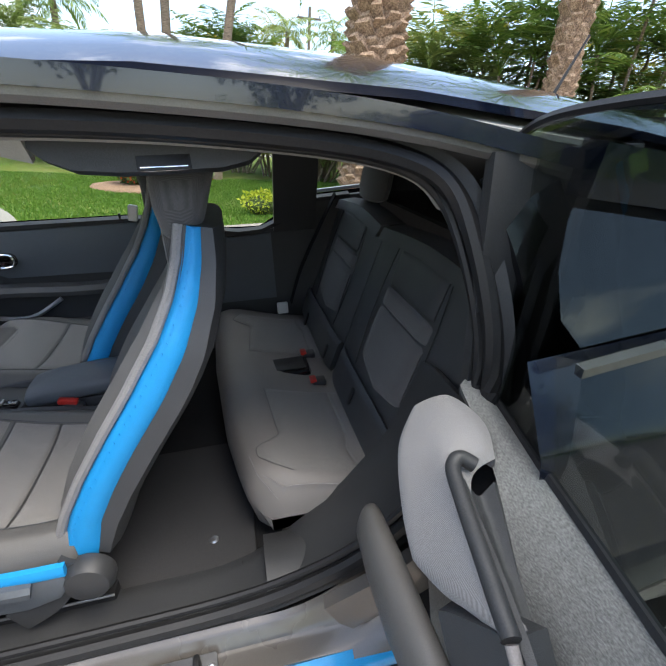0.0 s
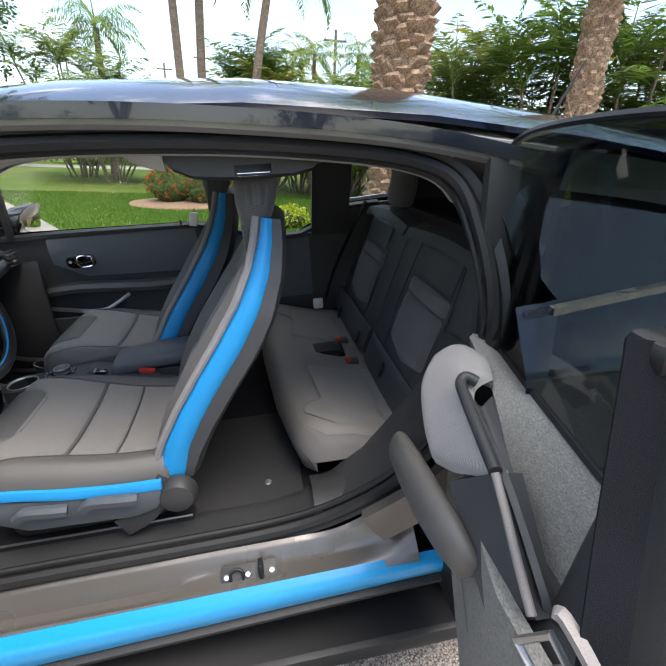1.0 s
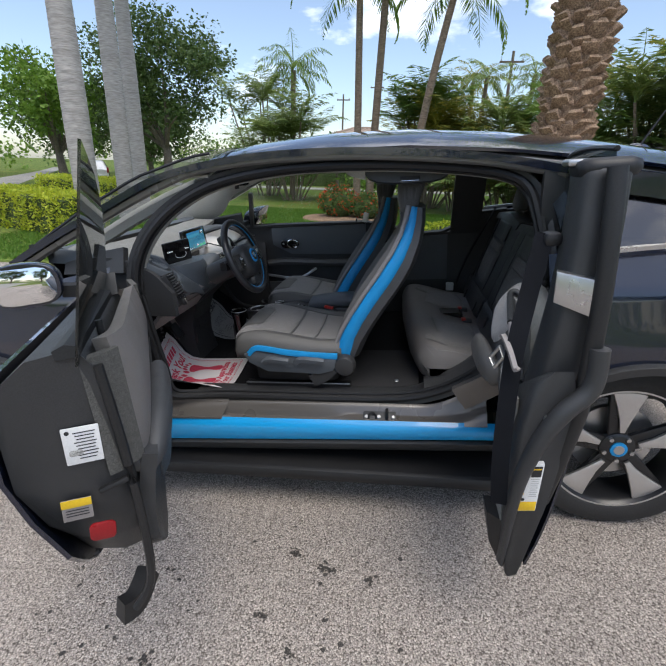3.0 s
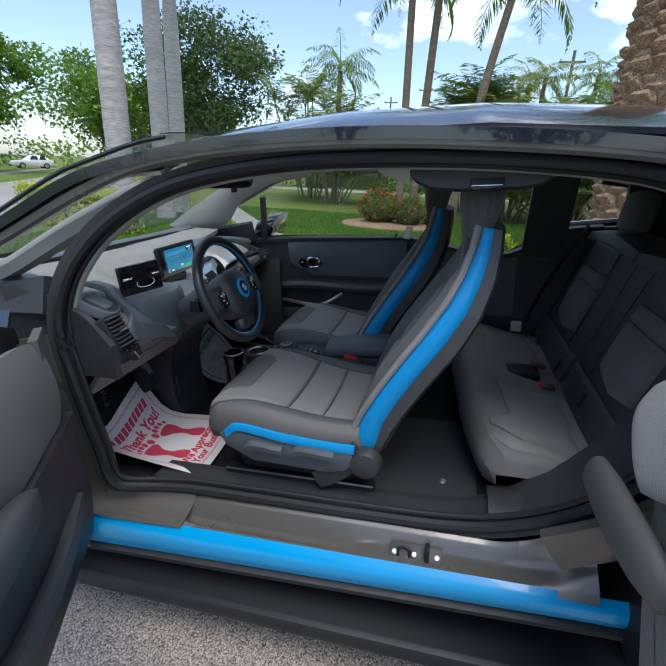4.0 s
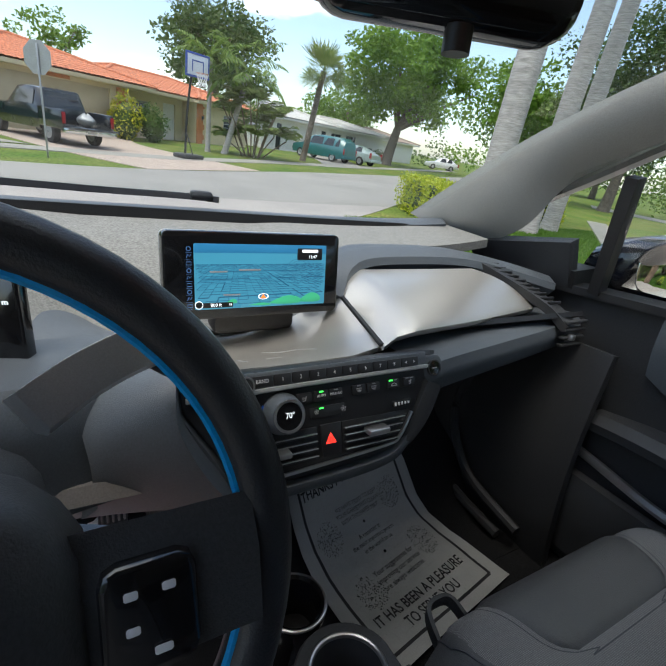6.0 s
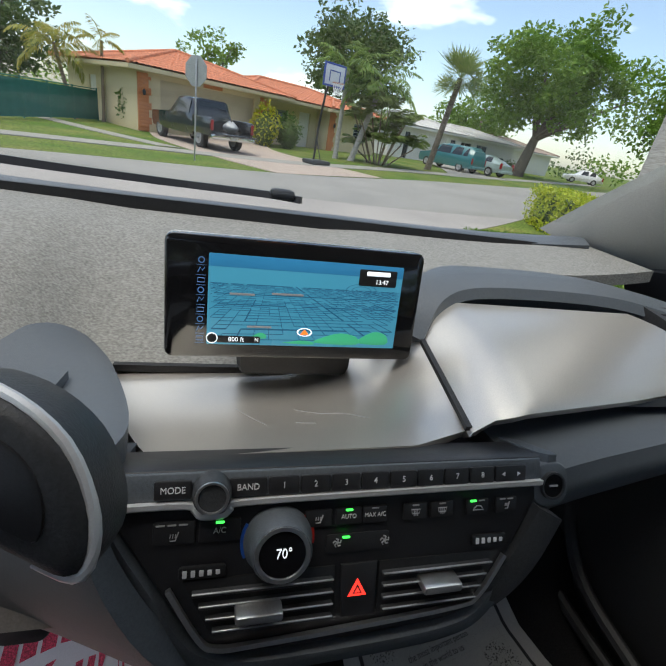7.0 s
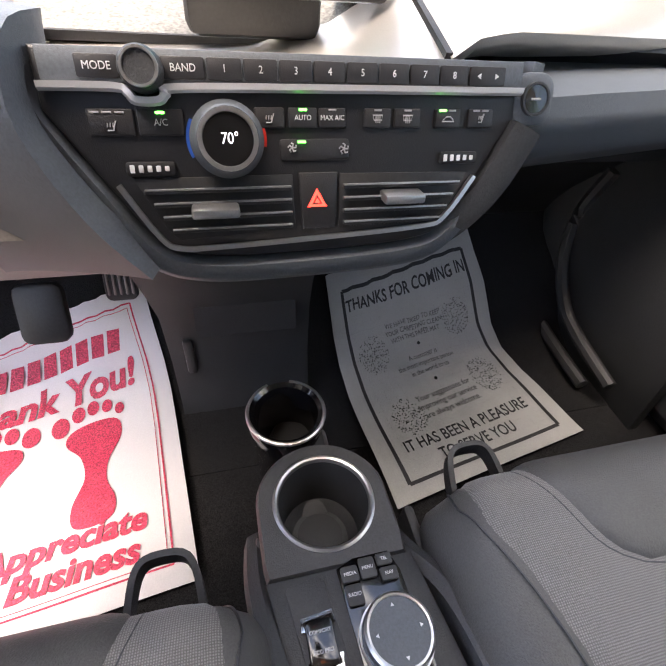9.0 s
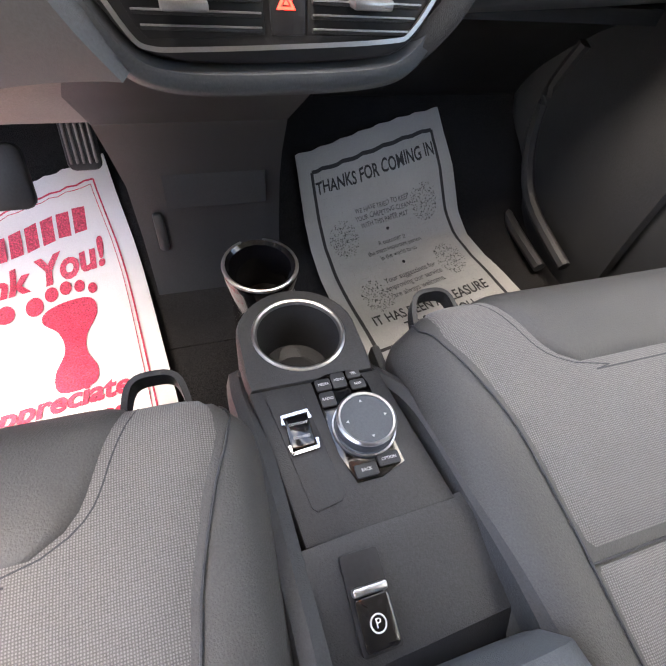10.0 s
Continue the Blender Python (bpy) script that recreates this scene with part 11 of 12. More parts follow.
# ---------------------------------------------------------------- houses, vehicles and street things
H = dict(
    cream=surface("cream_stucco", (0.62, 0.52, 0.33), 0.92, other=(0.56, 0.47, 0.30), patch=1.5, grain=60, grain_mix=0.06, bump=0.4),
    garage=surface("beige_garage_paint", (0.50, 0.42, 0.28), 0.7, patch=1.5, grain=60, grain_mix=0.05, bump=0.1),
    brick=surface("orange_brick", (0.52, 0.20, 0.08), 0.9, other=(0.40, 0.14, 0.06), patch=5, grain=30, grain_mix=0.15, bump=0.4),
    tile=surface("orange_roof_tile", (0.56, 0.20, 0.10), 0.85, other=(0.44, 0.15, 0.08), patch=2.5, grain=12, grain_mix=0.2, bump=0.3),
    whitewall=surface("white_stucco", (0.72, 0.70, 0.66), 0.92, other=(0.62, 0.60, 0.57), patch=1.0, grain=60, grain_mix=0.05, bump=0.4),
    whiteroof=surface("white_roof_tile", (0.66, 0.64, 0.60), 0.85, other=(0.5, 0.48, 0.44), patch=1.0, grain=10, grain_mix=0.1, bump=0.4),
    brownroof=surface("brown_roof_tile", (0.36, 0.28, 0.22), 0.85, other=(0.28, 0.21, 0.16), patch=1.0, grain=10, grain_mix=0.1, bump=0.4),
    pane=surface("dark_window_pane", (0.03, 0.035, 0.04), 0.1, patch=2, grain_mix=0.02, bump=0.0),
    galv=surface("galvanised_steel", (0.36, 0.37, 0.37), 0.5, metal=0.6, patch=6, grain=80, bump=0.1),
    mesh=surface("green_privacy_mesh", (0.02, 0.13, 0.11), 0.8, other=(0.03, 0.17, 0.15), patch=2, grain=200, grain_mix=0.2, bump=0.2),
    truck=surface("black_truck_paint", (0.012, 0.013, 0.015), 0.25, coat=0.8, patch=2, grain=300, bump=0),
    teal=surface("teal_van_paint", (0.03, 0.16, 0.17), 0.3, coat=0.8, patch=2, grain=300, bump=0),
    pale_car=surface("pale_green_car_paint", (0.30, 0.38, 0.36), 0.3, coat=0.8, patch=2, grain=300, bump=0),
    white_car=surface("white_car_paint", (0.72, 0.72, 0.72), 0.3, coat=0.8, patch=2, grain=300, bump=0),
    board=surface("backboard_white", (0.62, 0.66, 0.72), 0.4, patch=2, grain=100, grain_mix=0.03, bump=0),
    boardblue=surface("backboard_blue", (0.03, 0.07, 0.32), 0.4, patch=2, grain=100, bump=0),
)


def local_frame(o, along):
    """x along the given way, y to its left (away from the street), z up."""
    x = Vector((*along, 0)).normalized()
    return Matrix(((x.x, -x.y, 0, o[0]), (x.y, x.x, 0, o[1]), (0, 0, 1, gz(*o)), (0, 0, 0, 1)))


def slab(m, x0, x1, y0, y1, z0, z1, name, mat, parent, label="", r=0.01):
    s = Shape().rbox(((x0 + x1) / 2, (y0 + y1) / 2, (z0 + z1) / 2), (abs(x1 - x0), abs(y1 - y0), abs(z1 - z0)), r)
    s.v = [m @ v for v in s.v]
    return s.make(name, mat, parent, label)


def wall_with_holes(m, x0, x1, y, thick, z0, z1, holes, name, mat, parent):
    """A wall along x with rectangular openings (xa, xb, za, zb) right through it."""
    s = Shape()
    xs = sorted({x0, x1, *[h[0] for h in holes], *[h[1] for h in holes]})
    for a, b in zip(xs, xs[1:]):
        cuts = sorted((h[2], h[3]) for h in holes if h[0] <= (a + b) / 2 <= h[1])
        z = z0
        for lo, hi in cuts + [(z1, z1)]:
            if lo > z + 1e-4:
                s.add([(a, y, z), (b, y, z), (b, y + thick, z), (a, y + thick, z), (a, y, lo), (b, y, lo), (b, y + thick, lo), (a, y + thick, lo)],
                      [(0, 1, 5, 4), (1, 2, 6, 5), (2, 3, 7, 6), (3, 0, 4, 7), (0, 3, 2, 1), (4, 5, 6, 7)])
            z = hi
    s.v = [m @ v for v in s.v]
    return s.make(name, mat, parent)


def hip_roof(m, x0, x1, y0, y1, eave, rise, mat, parent, pitch=0.26, wave=0.05, hip=True):
    """Four slopes of barrel tiles, each a ribbed sheet with stepped courses."""
    w, run = x1 - x0, (y1 - y0) / 2
    inset = run if hip else 0.0
    s = Shape()

    def slope(a, b, c, d, length, up):
        n = max(4, int(length / pitch)) * 4
        courses = max(3, int(up / 0.4))
        A, B, C, D = (Vector(q) for q in (a, b, c, d))
        nor = (B - A).cross(D - A).normalized()
        if nor.z < 0:
            nor = -nor
        rows = []
        for j in range(courses):
            for v, step in ((j / courses, 0.03), ((j + 0.97) / courses, 0.0)):
                lo, hi = A.lerp(D, v), B.lerp(C, v)
                row = []
                for i in range(n + 1):
                    flat = A.lerp(B, i / n)
                    u = (flat - A).length / length
                    span = hi - lo
                    first = (lo - A).dot((B - A).normalized()) / length
                    last = (hi - A).dot((B - A).normalized()) / length
                    u = min(max(u, first), last)
                    q = lo + span * ((u - first) / max(1e-6, last - first))
                    row.append(q + nor * (step + wave * abs(math.sin(math.pi * i / 4))))
                rows.append(row)
        s.loft(rows, cap=False, closed=False)
    r0, r1 = (x0 + inset, y0 + run, eave + rise), (x1 - inset, y0 + run, eave + rise)
    slope((x0, y0, eave), (x1, y0, eave), r1, r0, w, run)
    slope((x1, y1, eave), (x0, y1, eave), r0, r1, w, run)
    if hip:
        slope((x0, y1, eave), (x0, y0, eave), r0, (r0[0] + 0.01, r0[1], r0[2]), 2 * run, run)
        slope((x1, y0, eave), (x1, y1, eave), r1, (r1[0] + 0.01, r1[1], r1[2]), 2 * run, run)
    s.v = [m @ v for v in s.v]
    roof = s.make("roof", mat, parent)
    cap = Shape()
    ends = [((x0, y0, eave), r0), ((x0, y1, eave), r0), ((x1, y0, eave), r1), ((x1, y1, eave), r1), (r0, r1)] if hip else [(r0, r1)]
    for a, b in ends:
        cap.tube([Vector(a).lerp(Vector(b), i / 8) + Vector((0, 0, 0.06)) for i in range(9)], 0.1, 8, up=(0.3, 0.2, 1))
    cap.v = [m @ v for v in cap.v]
    cap.make("ridge_tiles", mat, roof)
    slab(m, x0 + 0.05, x1 - 0.05, y0 + 0.05, y1 - 0.05, eave - 0.2, eave - 0.02, "eave_board", H["whitewall"] if mat is not H["tile"] else H["cream"], roof)
    return roof


def window_in(m, x0, x1, y, z0, z1, parent, slats=0):
    w = Shape()
    for a, b, c, d in ((x0, x1, z0, z0 + 0.06), (x0, x1, z1 - 0.06, z1), (x0, x0 + 0.06, z0 + 0.06, z1 - 0.06), (x1 - 0.06, x1, z0 + 0.06, z1 - 0.06)):
        w.rbox(((a + b) / 2, y + 0.06, (c + d) / 2), (b - a, 0.08, d - c), 0.006)
    if not slats:
        w.rbox(((x0 + x1) / 2, y + 0.06, (z0 + z1) / 2), (0.05, 0.06, z1 - z0 - 0.12), 0.006)
    w.v = [m @ v for v in w.v]
    win = w.make("window", H["galv"], parent)
    slab(m, x0 + 0.05, x1 - 0.05, y + 0.08, y + 0.10, z0 + 0.05, z1 - 0.05, "pane", H["pane"], win, r=0.004)
    for i in range(slats):
        z = z0 + 0.1 + (z1 - z0 - 0.2) * i / max(1, slats - 1)
        slab(m, x0 + 0.06, x1 - 0.06, y + 0.02, y + 0.07, z - 0.02, z + 0.02, "louvre", H["galv"], win, r=0.004)
    return win


# the yellow house with its tiled roof: x along its front, y into the plot
YM = local_frame((-22.9, -3.8), (-0.56, 0.83))
yh = empty("house", label="single-storey cream house with orange barrel-tile roof and brick pilasters", category="house")
wall_with_holes(YM, 0, 7.6, 0, 0.2, -0.2, 2.62, [(1.05, 6.5, 0.0, 2.25)], "garage_wall", H["cream"], yh)
wall_with_holes(YM, 7.6, 13.0, 1.6, 0.2, -0.2, 2.62, [(8.3, 10.4, 0.5, 2.0), (11.4, 12.4, 0.0, 2.1)], "porch_wall", H["cream"], yh)
wall_with_holes(YM, 13.0, 18.2, 0.4, 0.2, -0.2, 2.62, [(15.6, 16.9, 0.9, 2.0)], "wing_wall", H["cream"], yh)
YS = YM @ Matrix(((0, -1, 0, 0.0), (1, 0, 0, 0.2), (0, 0, 1, 0), (0, 0, 0, 1)))
wall_with_holes(YS, 0, 8.2, 0, -0.2, -0.2, 2.62, [(4.4, 5.3, 0.0, 2.05)], "side_wall", H["cream"], yh)
slab(YM, 7.4, 7.6, 0.2, 1.6, -0.2, 2.62, "return_wall", H["cream"], yh)
slab(YM, 13.0, 13.2, 0.6, 1.6, -0.2, 2.62, "return_wall", H["cream"], yh)
slab(YM, 0.2, 18.2, 8.2, 8.4, -0.2, 2.62, "back_wall", H["cream"], yh)
slab(YM, 18.0, 18.2, 0.6, 8.2, -0.2, 2.62, "end_wall", H["cream"], yh)
gd = slab(YM, 1.05, 6.5, 0.12, 0.17, 0.0, 2.25, "garage_door", H["garage"], yh)
for i in range(1, 4):
    slab(YM, 1.06, 6.49, 0.105, 0.13, i * 0.56 - 0.012, i * 0.56 + 0.012, "panel_joint", H["garage"], gd, r=0.004)
slab(YS, 4.4, 5.3, -0.12, -0.08, 0.0, 2.05, "side_door", H["whitewall"], yh)
slab(YM, 11.4, 12.4, 1.7, 1.75, 0, 2.1, "front_door", H["whitewall"], yh)
window_in(YM, 8.3, 10.4, 1.6, 0.5, 2.0, yh, 6)
window_in(YM, 15.6, 16.9, 0.4, 0.9, 2.0, yh, 5)
for x0, y0 in ((-0.06, -0.07), (6.85, -0.07), (13.0, 0.33)):
    pil = slab(YM, x0, x0 + 0.5, y0 - 0.02, y0 + 0.06, 0.0, 2.4, "brick_pilaster", H["brick"], yh)
    for i in range(15):
        w = 0.62 if (i // 2) % 2 else 0.5
        slab(YM, x0, x0 + w, y0 - 0.04, y0 + 0.02, 0.01 + i * 0.152, 0.15 + i * 0.152, "brick", H["brick"], pil, r=0.012)
slab(YM, 3.3, 4.4, -0.03, 0.05, 2.3, 2.56, "brick_panel", H["brick"], yh)
hip_roof(YM, -0.7, 9.0, -0.6, 8.8, 2.66, 1.2, H["tile"], yh)
hip_roof(YM, 6.0, 18.9, 0.3, 8.85, 2.64, 1.05, H["tile"], yh)
hip_roof(YM, 12.6, 18.9, -0.2, 5.0, 2.62, 0.6, H["tile"], yh)
for x0 in (0.1, 7.0, 13.3):
    s = Shape().lathe([(0.02, 0), (0.06, 0.03), (0.075, 0.18), (0.02, 0.26)], YM @ Matrix.Translation((x0 + 0.1, -0.16 if x0 < 10 else 0.24, 1.5)), 8)
    s.make("wall_lantern", M["plastic"], yh)
# paving before it
strip("brick_driveway", [(-13.2, 1.6), (-16.0, -0.6), (-19.8, -2.6), (-23.1, -3.4)], [(-16.0, 6.0), (-19.0, 4.4), (-23.0, 2.6), (-27.0, 2.4)], 0.0, M["brickpave"], 6, 0.05, "worn brick driveway of the yellow house", "driveway")
strip("sidewalk", [(-13.0, -6.5), (-15.2, -1.5), (-17.4, 3.4), (-22.5, 11.6), (-31, 24.0), (-47, 46)], [(-14.0, -7.0), (-16.2, -2.0), (-18.5, 2.9), (-23.5, 11.0), (-32, 23.3), (-48, 45.4)], 0.006, M["walk"], 8, 0.04, "pale concrete pavement through the grass verge", "sidewalk")
strip("garden_path", [(-22.0, -7.9), (-19.0, -5.0), (-16.6, -2.2)], [(-22.4, -7.2), (-19.5, -4.3), (-16.9, -1.4)], 0.004, M["walk"], 6, 0.04, "narrow pale path in the grass", "path")
strip("side_driveway", [(-22.8, 12.4), (-29, 15.0), (-38.4, 18.0)], [(-25.5, 16.6), (-31, 19.4), (-39.4, 22)], 0.004, M["walk"], 6, 0.04, "sandy concrete drive of the white house", "driveway")
strip("cross_street", [(-16, 28.2), (-8, 28.4), (0, 28.5), (14, 28.5), (40, 28.5)], [(-18, 31.2), (-8, 31.2), (0, 31.2), (14, 31.2), (40, 31.2)], 0.0, M["road"], 6, 0.05, "grey asphalt cross street beyond the lawn", "road")
strip("front_walk", [(-1.9, 5.1), (-2.6, 7.4), (-5.4, 11.6), (-9.9, 18.0)], [(-1.1, 5.4), (-1.9, 7.7), (-4.8, 12.0), (-9.3, 18.4)], 0.004, M["walk"], 8, 0.04, "pale concrete walk across the lawn", "sidewalk")

# the white house
WM = local_frame((-37.2, 13.6), (-0.33, 0.94))
wh = empty("house", label="single-storey white house with pale roof and garage", category="house")
wall_with_holes(WM, 0, 8.6, 0, 0.2, -0.2, 2.6, [(1.6, 2.2, 0, 2.1), (2.6, 6.6, 0, 2.1), (7.2, 7.9, 0, 2.1)], "front_wall", H["whitewall"], wh)
wall_with_holes(WM, 8.6, 18, 1.0, 0.2, -0.2, 2.6, [(9.4, 11.2, 0.9, 2.1), (12.0, 13.6, 0.9, 2.1)], "wing_wall", H["whitewall"], wh)
slab(WM, 0, 0.2, 0.2, 8, -0.2, 2.6, "side_wall", H["whitewall"], wh)
slab(WM, 8.4, 8.6, 0.2, 1.0, -0.2, 2.6, "return_wall", H["whitewall"], wh)
slab(WM, 17.8, 18, 1.2, 8, -0.2, 2.6, "end_wall", H["whitewall"], wh)
slab(WM, 0.2, 17.8, 8, 8.2, -0.2, 2.6, "back_wall", H["whitewall"], wh)
gd = slab(WM, 2.6, 6.6, 0.1, 0.15, 0, 2.1, "garage_door", H["whitewall"], wh)
for i in range(1, 4):
    slab(WM, 2.62, 6.58, 0.085, 0.11, i * 0.52 - 0.012, i * 0.52 + 0.012, "panel_joint", H["whiteroof"], gd, r=0.004)
for x0, x1 in ((1.6, 2.2), (7.2, 7.9)):
    slab(WM, x0, x1, 0.1, 0.14, 0, 2.1, "door", H["pane"], wh)
window_in(WM, 9.4, 11.2, 1.0, 0.9, 2.1, wh)
window_in(WM, 12.0, 13.6, 1.0, 0.9, 2.1, wh)
hip_roof(WM, -0.7, 9.4, -0.7, 8.8, 2.65, 1.1, H["whiteroof"], wh, 0.33, 0.03)
hip_roof(WM, 7.0, 18.7, 0.3, 8.8, 2.62, 0.9, H["whiteroof"], wh, 0.33, 0.03)
BM = local_frame((-49.0, 30.0), (-0.33, 0.94))
bh = empty("house", label="low white house with brown tiled roof", category="house")
slab(BM, 0, 13, 0, 8, -0.2, 2.5, "wall", H["whitewall"], bh)
hip_roof(BM, -0.7, 13.7, -0.7, 8.7, 2.55, 1.1, H["brownroof"], bh, 0.4, 0.03)
# the house past the cross street
CM = local_frame((-8.0, 39.5), (1, 0))
ch = empty("house", label="low cream house with grey hip roof", category="house")
wall_with_holes(CM, 0, 9.6, 0, 0.2, -0.2, 3.1, [(1.2, 3.0, 0.9, 2.2), (5.0, 6.0, 0, 2.1), (7.0, 8.6, 0.9, 2.2)], "front_wall", H["cream"], ch)
window_in(CM, 1.2, 3.0, 0, 0.9, 2.2, ch)
window_in(CM, 7.0, 8.6, 0, 0.9, 2.2, ch)
slab(CM, 5.0, 6.0, 0.08, 0.13, 0, 2.1, "door", H["whitewall"], ch)
slab(CM, 0, 0.2, 0.2, 8, -0.2, 3.1, "side_wall", H["cream"], ch)
slab(CM, 9.4, 9.6, 0.2, 8, -0.2, 3.1, "side_wall", H["cream"], ch)
slab(CM, 0.2, 9.4, 7.8, 8, -0.2, 3.1, "back_wall", H["cream"], ch)
hip_roof(CM, -0.8, 10.4, -0.8, 8.8, 3.15, 1.75, H["brownroof"], ch, 0.4, 0.03)

# green mesh fence
fe = empty("mesh_fence", label="chain-link fence with green privacy mesh and steel posts", category="fence")
_fp = [(-25.9, -6.2), (-24.1, -6.8), (-22.1, -7.2), (-20.1, -7.5), (-18.2, -7.8), (-16.4, -8.6), (-14.6, -9.6)]
for i, (x, y) in enumerate(_fp):
    Shape().tube([(x, y, gz(x, y) - 0.1), (x, y, gz(x, y) + 1.45)], 0.035, 8, up=(0, 1, 0)).make("post", H["mesh"], fe)
for (xa, ya), (xb, yb) in zip(_fp, _fp[1:]):
    Shape().tube([(xa, ya, gz(xa, ya) + 1.4), (xb, yb, gz(xb, yb) + 1.4)], 0.022, 6).make("rail", H["mesh"], fe)
    d = Vector((xb - xa, yb - ya, 0)).normalized()
    n = Vector((-d.y, d.x, 0)) * 0.03
    Shape().sheet(lambda u, v: Vector((xa, ya, gz(xa, ya) + 0.04)).lerp(Vector((xb, yb, gz(xb, yb) + 0.04)), u) + Vector((0, 0, 1.3 * v)) + n * (1 + 0.4 * math.sin(u * 20)), 12, 4, 0.006).make("mesh_panel", H["mesh"], fe)

# stop sign seen from its back
sg = empty("street_sign", label="grey back of an octagonal street sign on a steel post", category="sign")
z = gz(-13.6, -0.85)
Shape().rbox((-13.6, -0.85, z + 1.27), (0.05, 0.045, 2.7), 0.008).make("post", H["galv"], sg)
_o = [(0.375 / math.cos(math.pi / 8) * math.cos(math.pi / 8 + k * math.pi / 4), 0.375 / math.cos(math.pi / 8) * math.sin(math.pi / 8 + k * math.pi / 4)) for k in range(8)]
Shape().prism(_o, frame_of((-13.64, -0.86, z + 2.32), (0.62, 0.78, 0), (0, 0, 1)), 0, -0.006, 0.001).make("sign_plate", H["galv"], sg)

# basketball hoop
bk = empty("basketball_hoop", label="portable basketball hoop with blue-framed backboard and black pole", category="basketball hoop")
bm_ = local_frame((-18.4, 3.8), (-0.5, 0.87))
def on(m, s):
    s.v = [m @ v for v in s.v]
    return s


on(bm_, Shape().rbox((0, 0, 0.09), (1.0, 0.75, 0.18), 0.07)).make("base", M["plastic"], bk)
on(bm_, Shape().tube([(0, 0.2, 0.1), (0, 0.12, 1.6), (0, -0.1, 2.9), (0, -0.35, 3.1)], 0.045, 8, 4, up=(1, 0, 0))).make("pole", M["rubber"], bk)
on(bm_, Shape().tube([(0, -0.25, 0.15), (0, 0.13, 0.95)], 0.02, 6, up=(1, 0, 0))).make("brace", M["rubber"], bk)
bb = on(bm_, Shape().rbox((0, -0.42, 3.3), (1.1, 0.03, 0.75), 0.01)).make("backboard", H["board"], bk, "pale translucent backboard")
for a, b, c, d in ((-0.56, 0.56, 2.9, 2.97), (-0.56, 0.56, 3.63, 3.7), (-0.56, -0.5, 2.97, 3.63), (0.5, 0.56, 2.97, 3.63)):
    slab(bm_, a, b, -0.45, -0.39, c, d, "rim_frame", H["boardblue"], bb)
for a, b, c, d in ((-0.28, 0.28, 3.42, 3.46), (-0.28, -0.24, 3.08, 3.42), (0.24, 0.28, 3.08, 3.42)):
    slab(bm_, a, b, -0.445, -0.43, c, d, "target_line", H["boardblue"], bb, r=0.002)
on(bm_, Shape().tube([(0.225 * math.cos(k * 0.3927), -0.68 + 0.225 * math.sin(k * 0.3927), 3.05) for k in range(16)], 0.01, 6, closed=True)).make("hoop", H["brick"], bk)
nt = Shape()
for k in range(12):
    a = k * 0.5236
    nt.tube([(0.225 * math.cos(a), -0.68 + 0.225 * math.sin(a), 3.05), (0.15 * math.cos(a + 0.5), -0.68 + 0.15 * math.sin(a + 0.5), 2.8), (0.12 * math.cos(a), -0.68 + 0.12 * math.sin(a), 2.62)], 0.006, 4)
    nt.tube([(0.225 * math.cos(a), -0.68 + 0.225 * math.sin(a), 3.05), (0.15 * math.cos(a - 0.5), -0.68 + 0.15 * math.sin(a - 0.5), 2.8), (0.12 * math.cos(a), -0.68 + 0.12 * math.sin(a), 2.62)], 0.006, 4)
on(bm_, nt).make("net", M["paper"], bk)


def road_wheel(m, c, rad, width, parent):
    """Axle along local y."""
    k = m @ Matrix.Translation(c) @ Matrix.Rotation(radians(90), 4, "X")
    w = Shape().lathe([(rad * 0.6, -width / 2), (rad * 0.93, -width / 2), (rad, -width / 2 + 0.03), (rad, width / 2 - 0.03), (rad * 0.93, width / 2), (rad * 0.6, width / 2)], k, 24).make("wheel", M["tyre"], parent)
    Shape().lathe([(rad * 0.62, -width / 2 - 0.004), (rad * 0.5, -width / 2 + 0.02), (rad * 0.15, -width / 2 - 0.01), (rad * 0.15, width / 2 + 0.01), (rad * 0.5, width / 2 - 0.02), (rad * 0.62, width / 2 + 0.004)], k, 20).make("rim", H["galv"], w)


def body_shell(m, stations, parent, mat, name="body"):
    """Cross-sections (x, half width, floor, belt, roof, roof half width) along the vehicle."""
    s = Shape()
    rings = []
    for x, hw, z0, z1, z2, rw in stations:
        half = [(hw * 0.93, z0), (hw, z0 + (z1 - z0) * 0.35), (hw * 0.985, z1), (rw, z2 - 0.04), (rw * 0.8, z2)]
        rings.append([Vector((x, y, z)) for y, z in half] + [Vector((x, -y, z)) for y, z in reversed(half)])
    s.loft(rings)
    s.v = [m @ v for v in s.v]
    return s.make(name, mat, parent, angle=50)


def plates(m, parent, rows, mat, name):
    """Flat panels: four corners each."""
    for q in rows:
        q = [Vector(v) for v in q]
        n = (q[1] - q[0]).cross(q[3] - q[0]).normalized() * 0.012
        s = Shape().loft([[v - n for v in q], [v + n for v in q]])
        s.v = [m @ v for v in s.v]
        s.make(name, mat, parent)


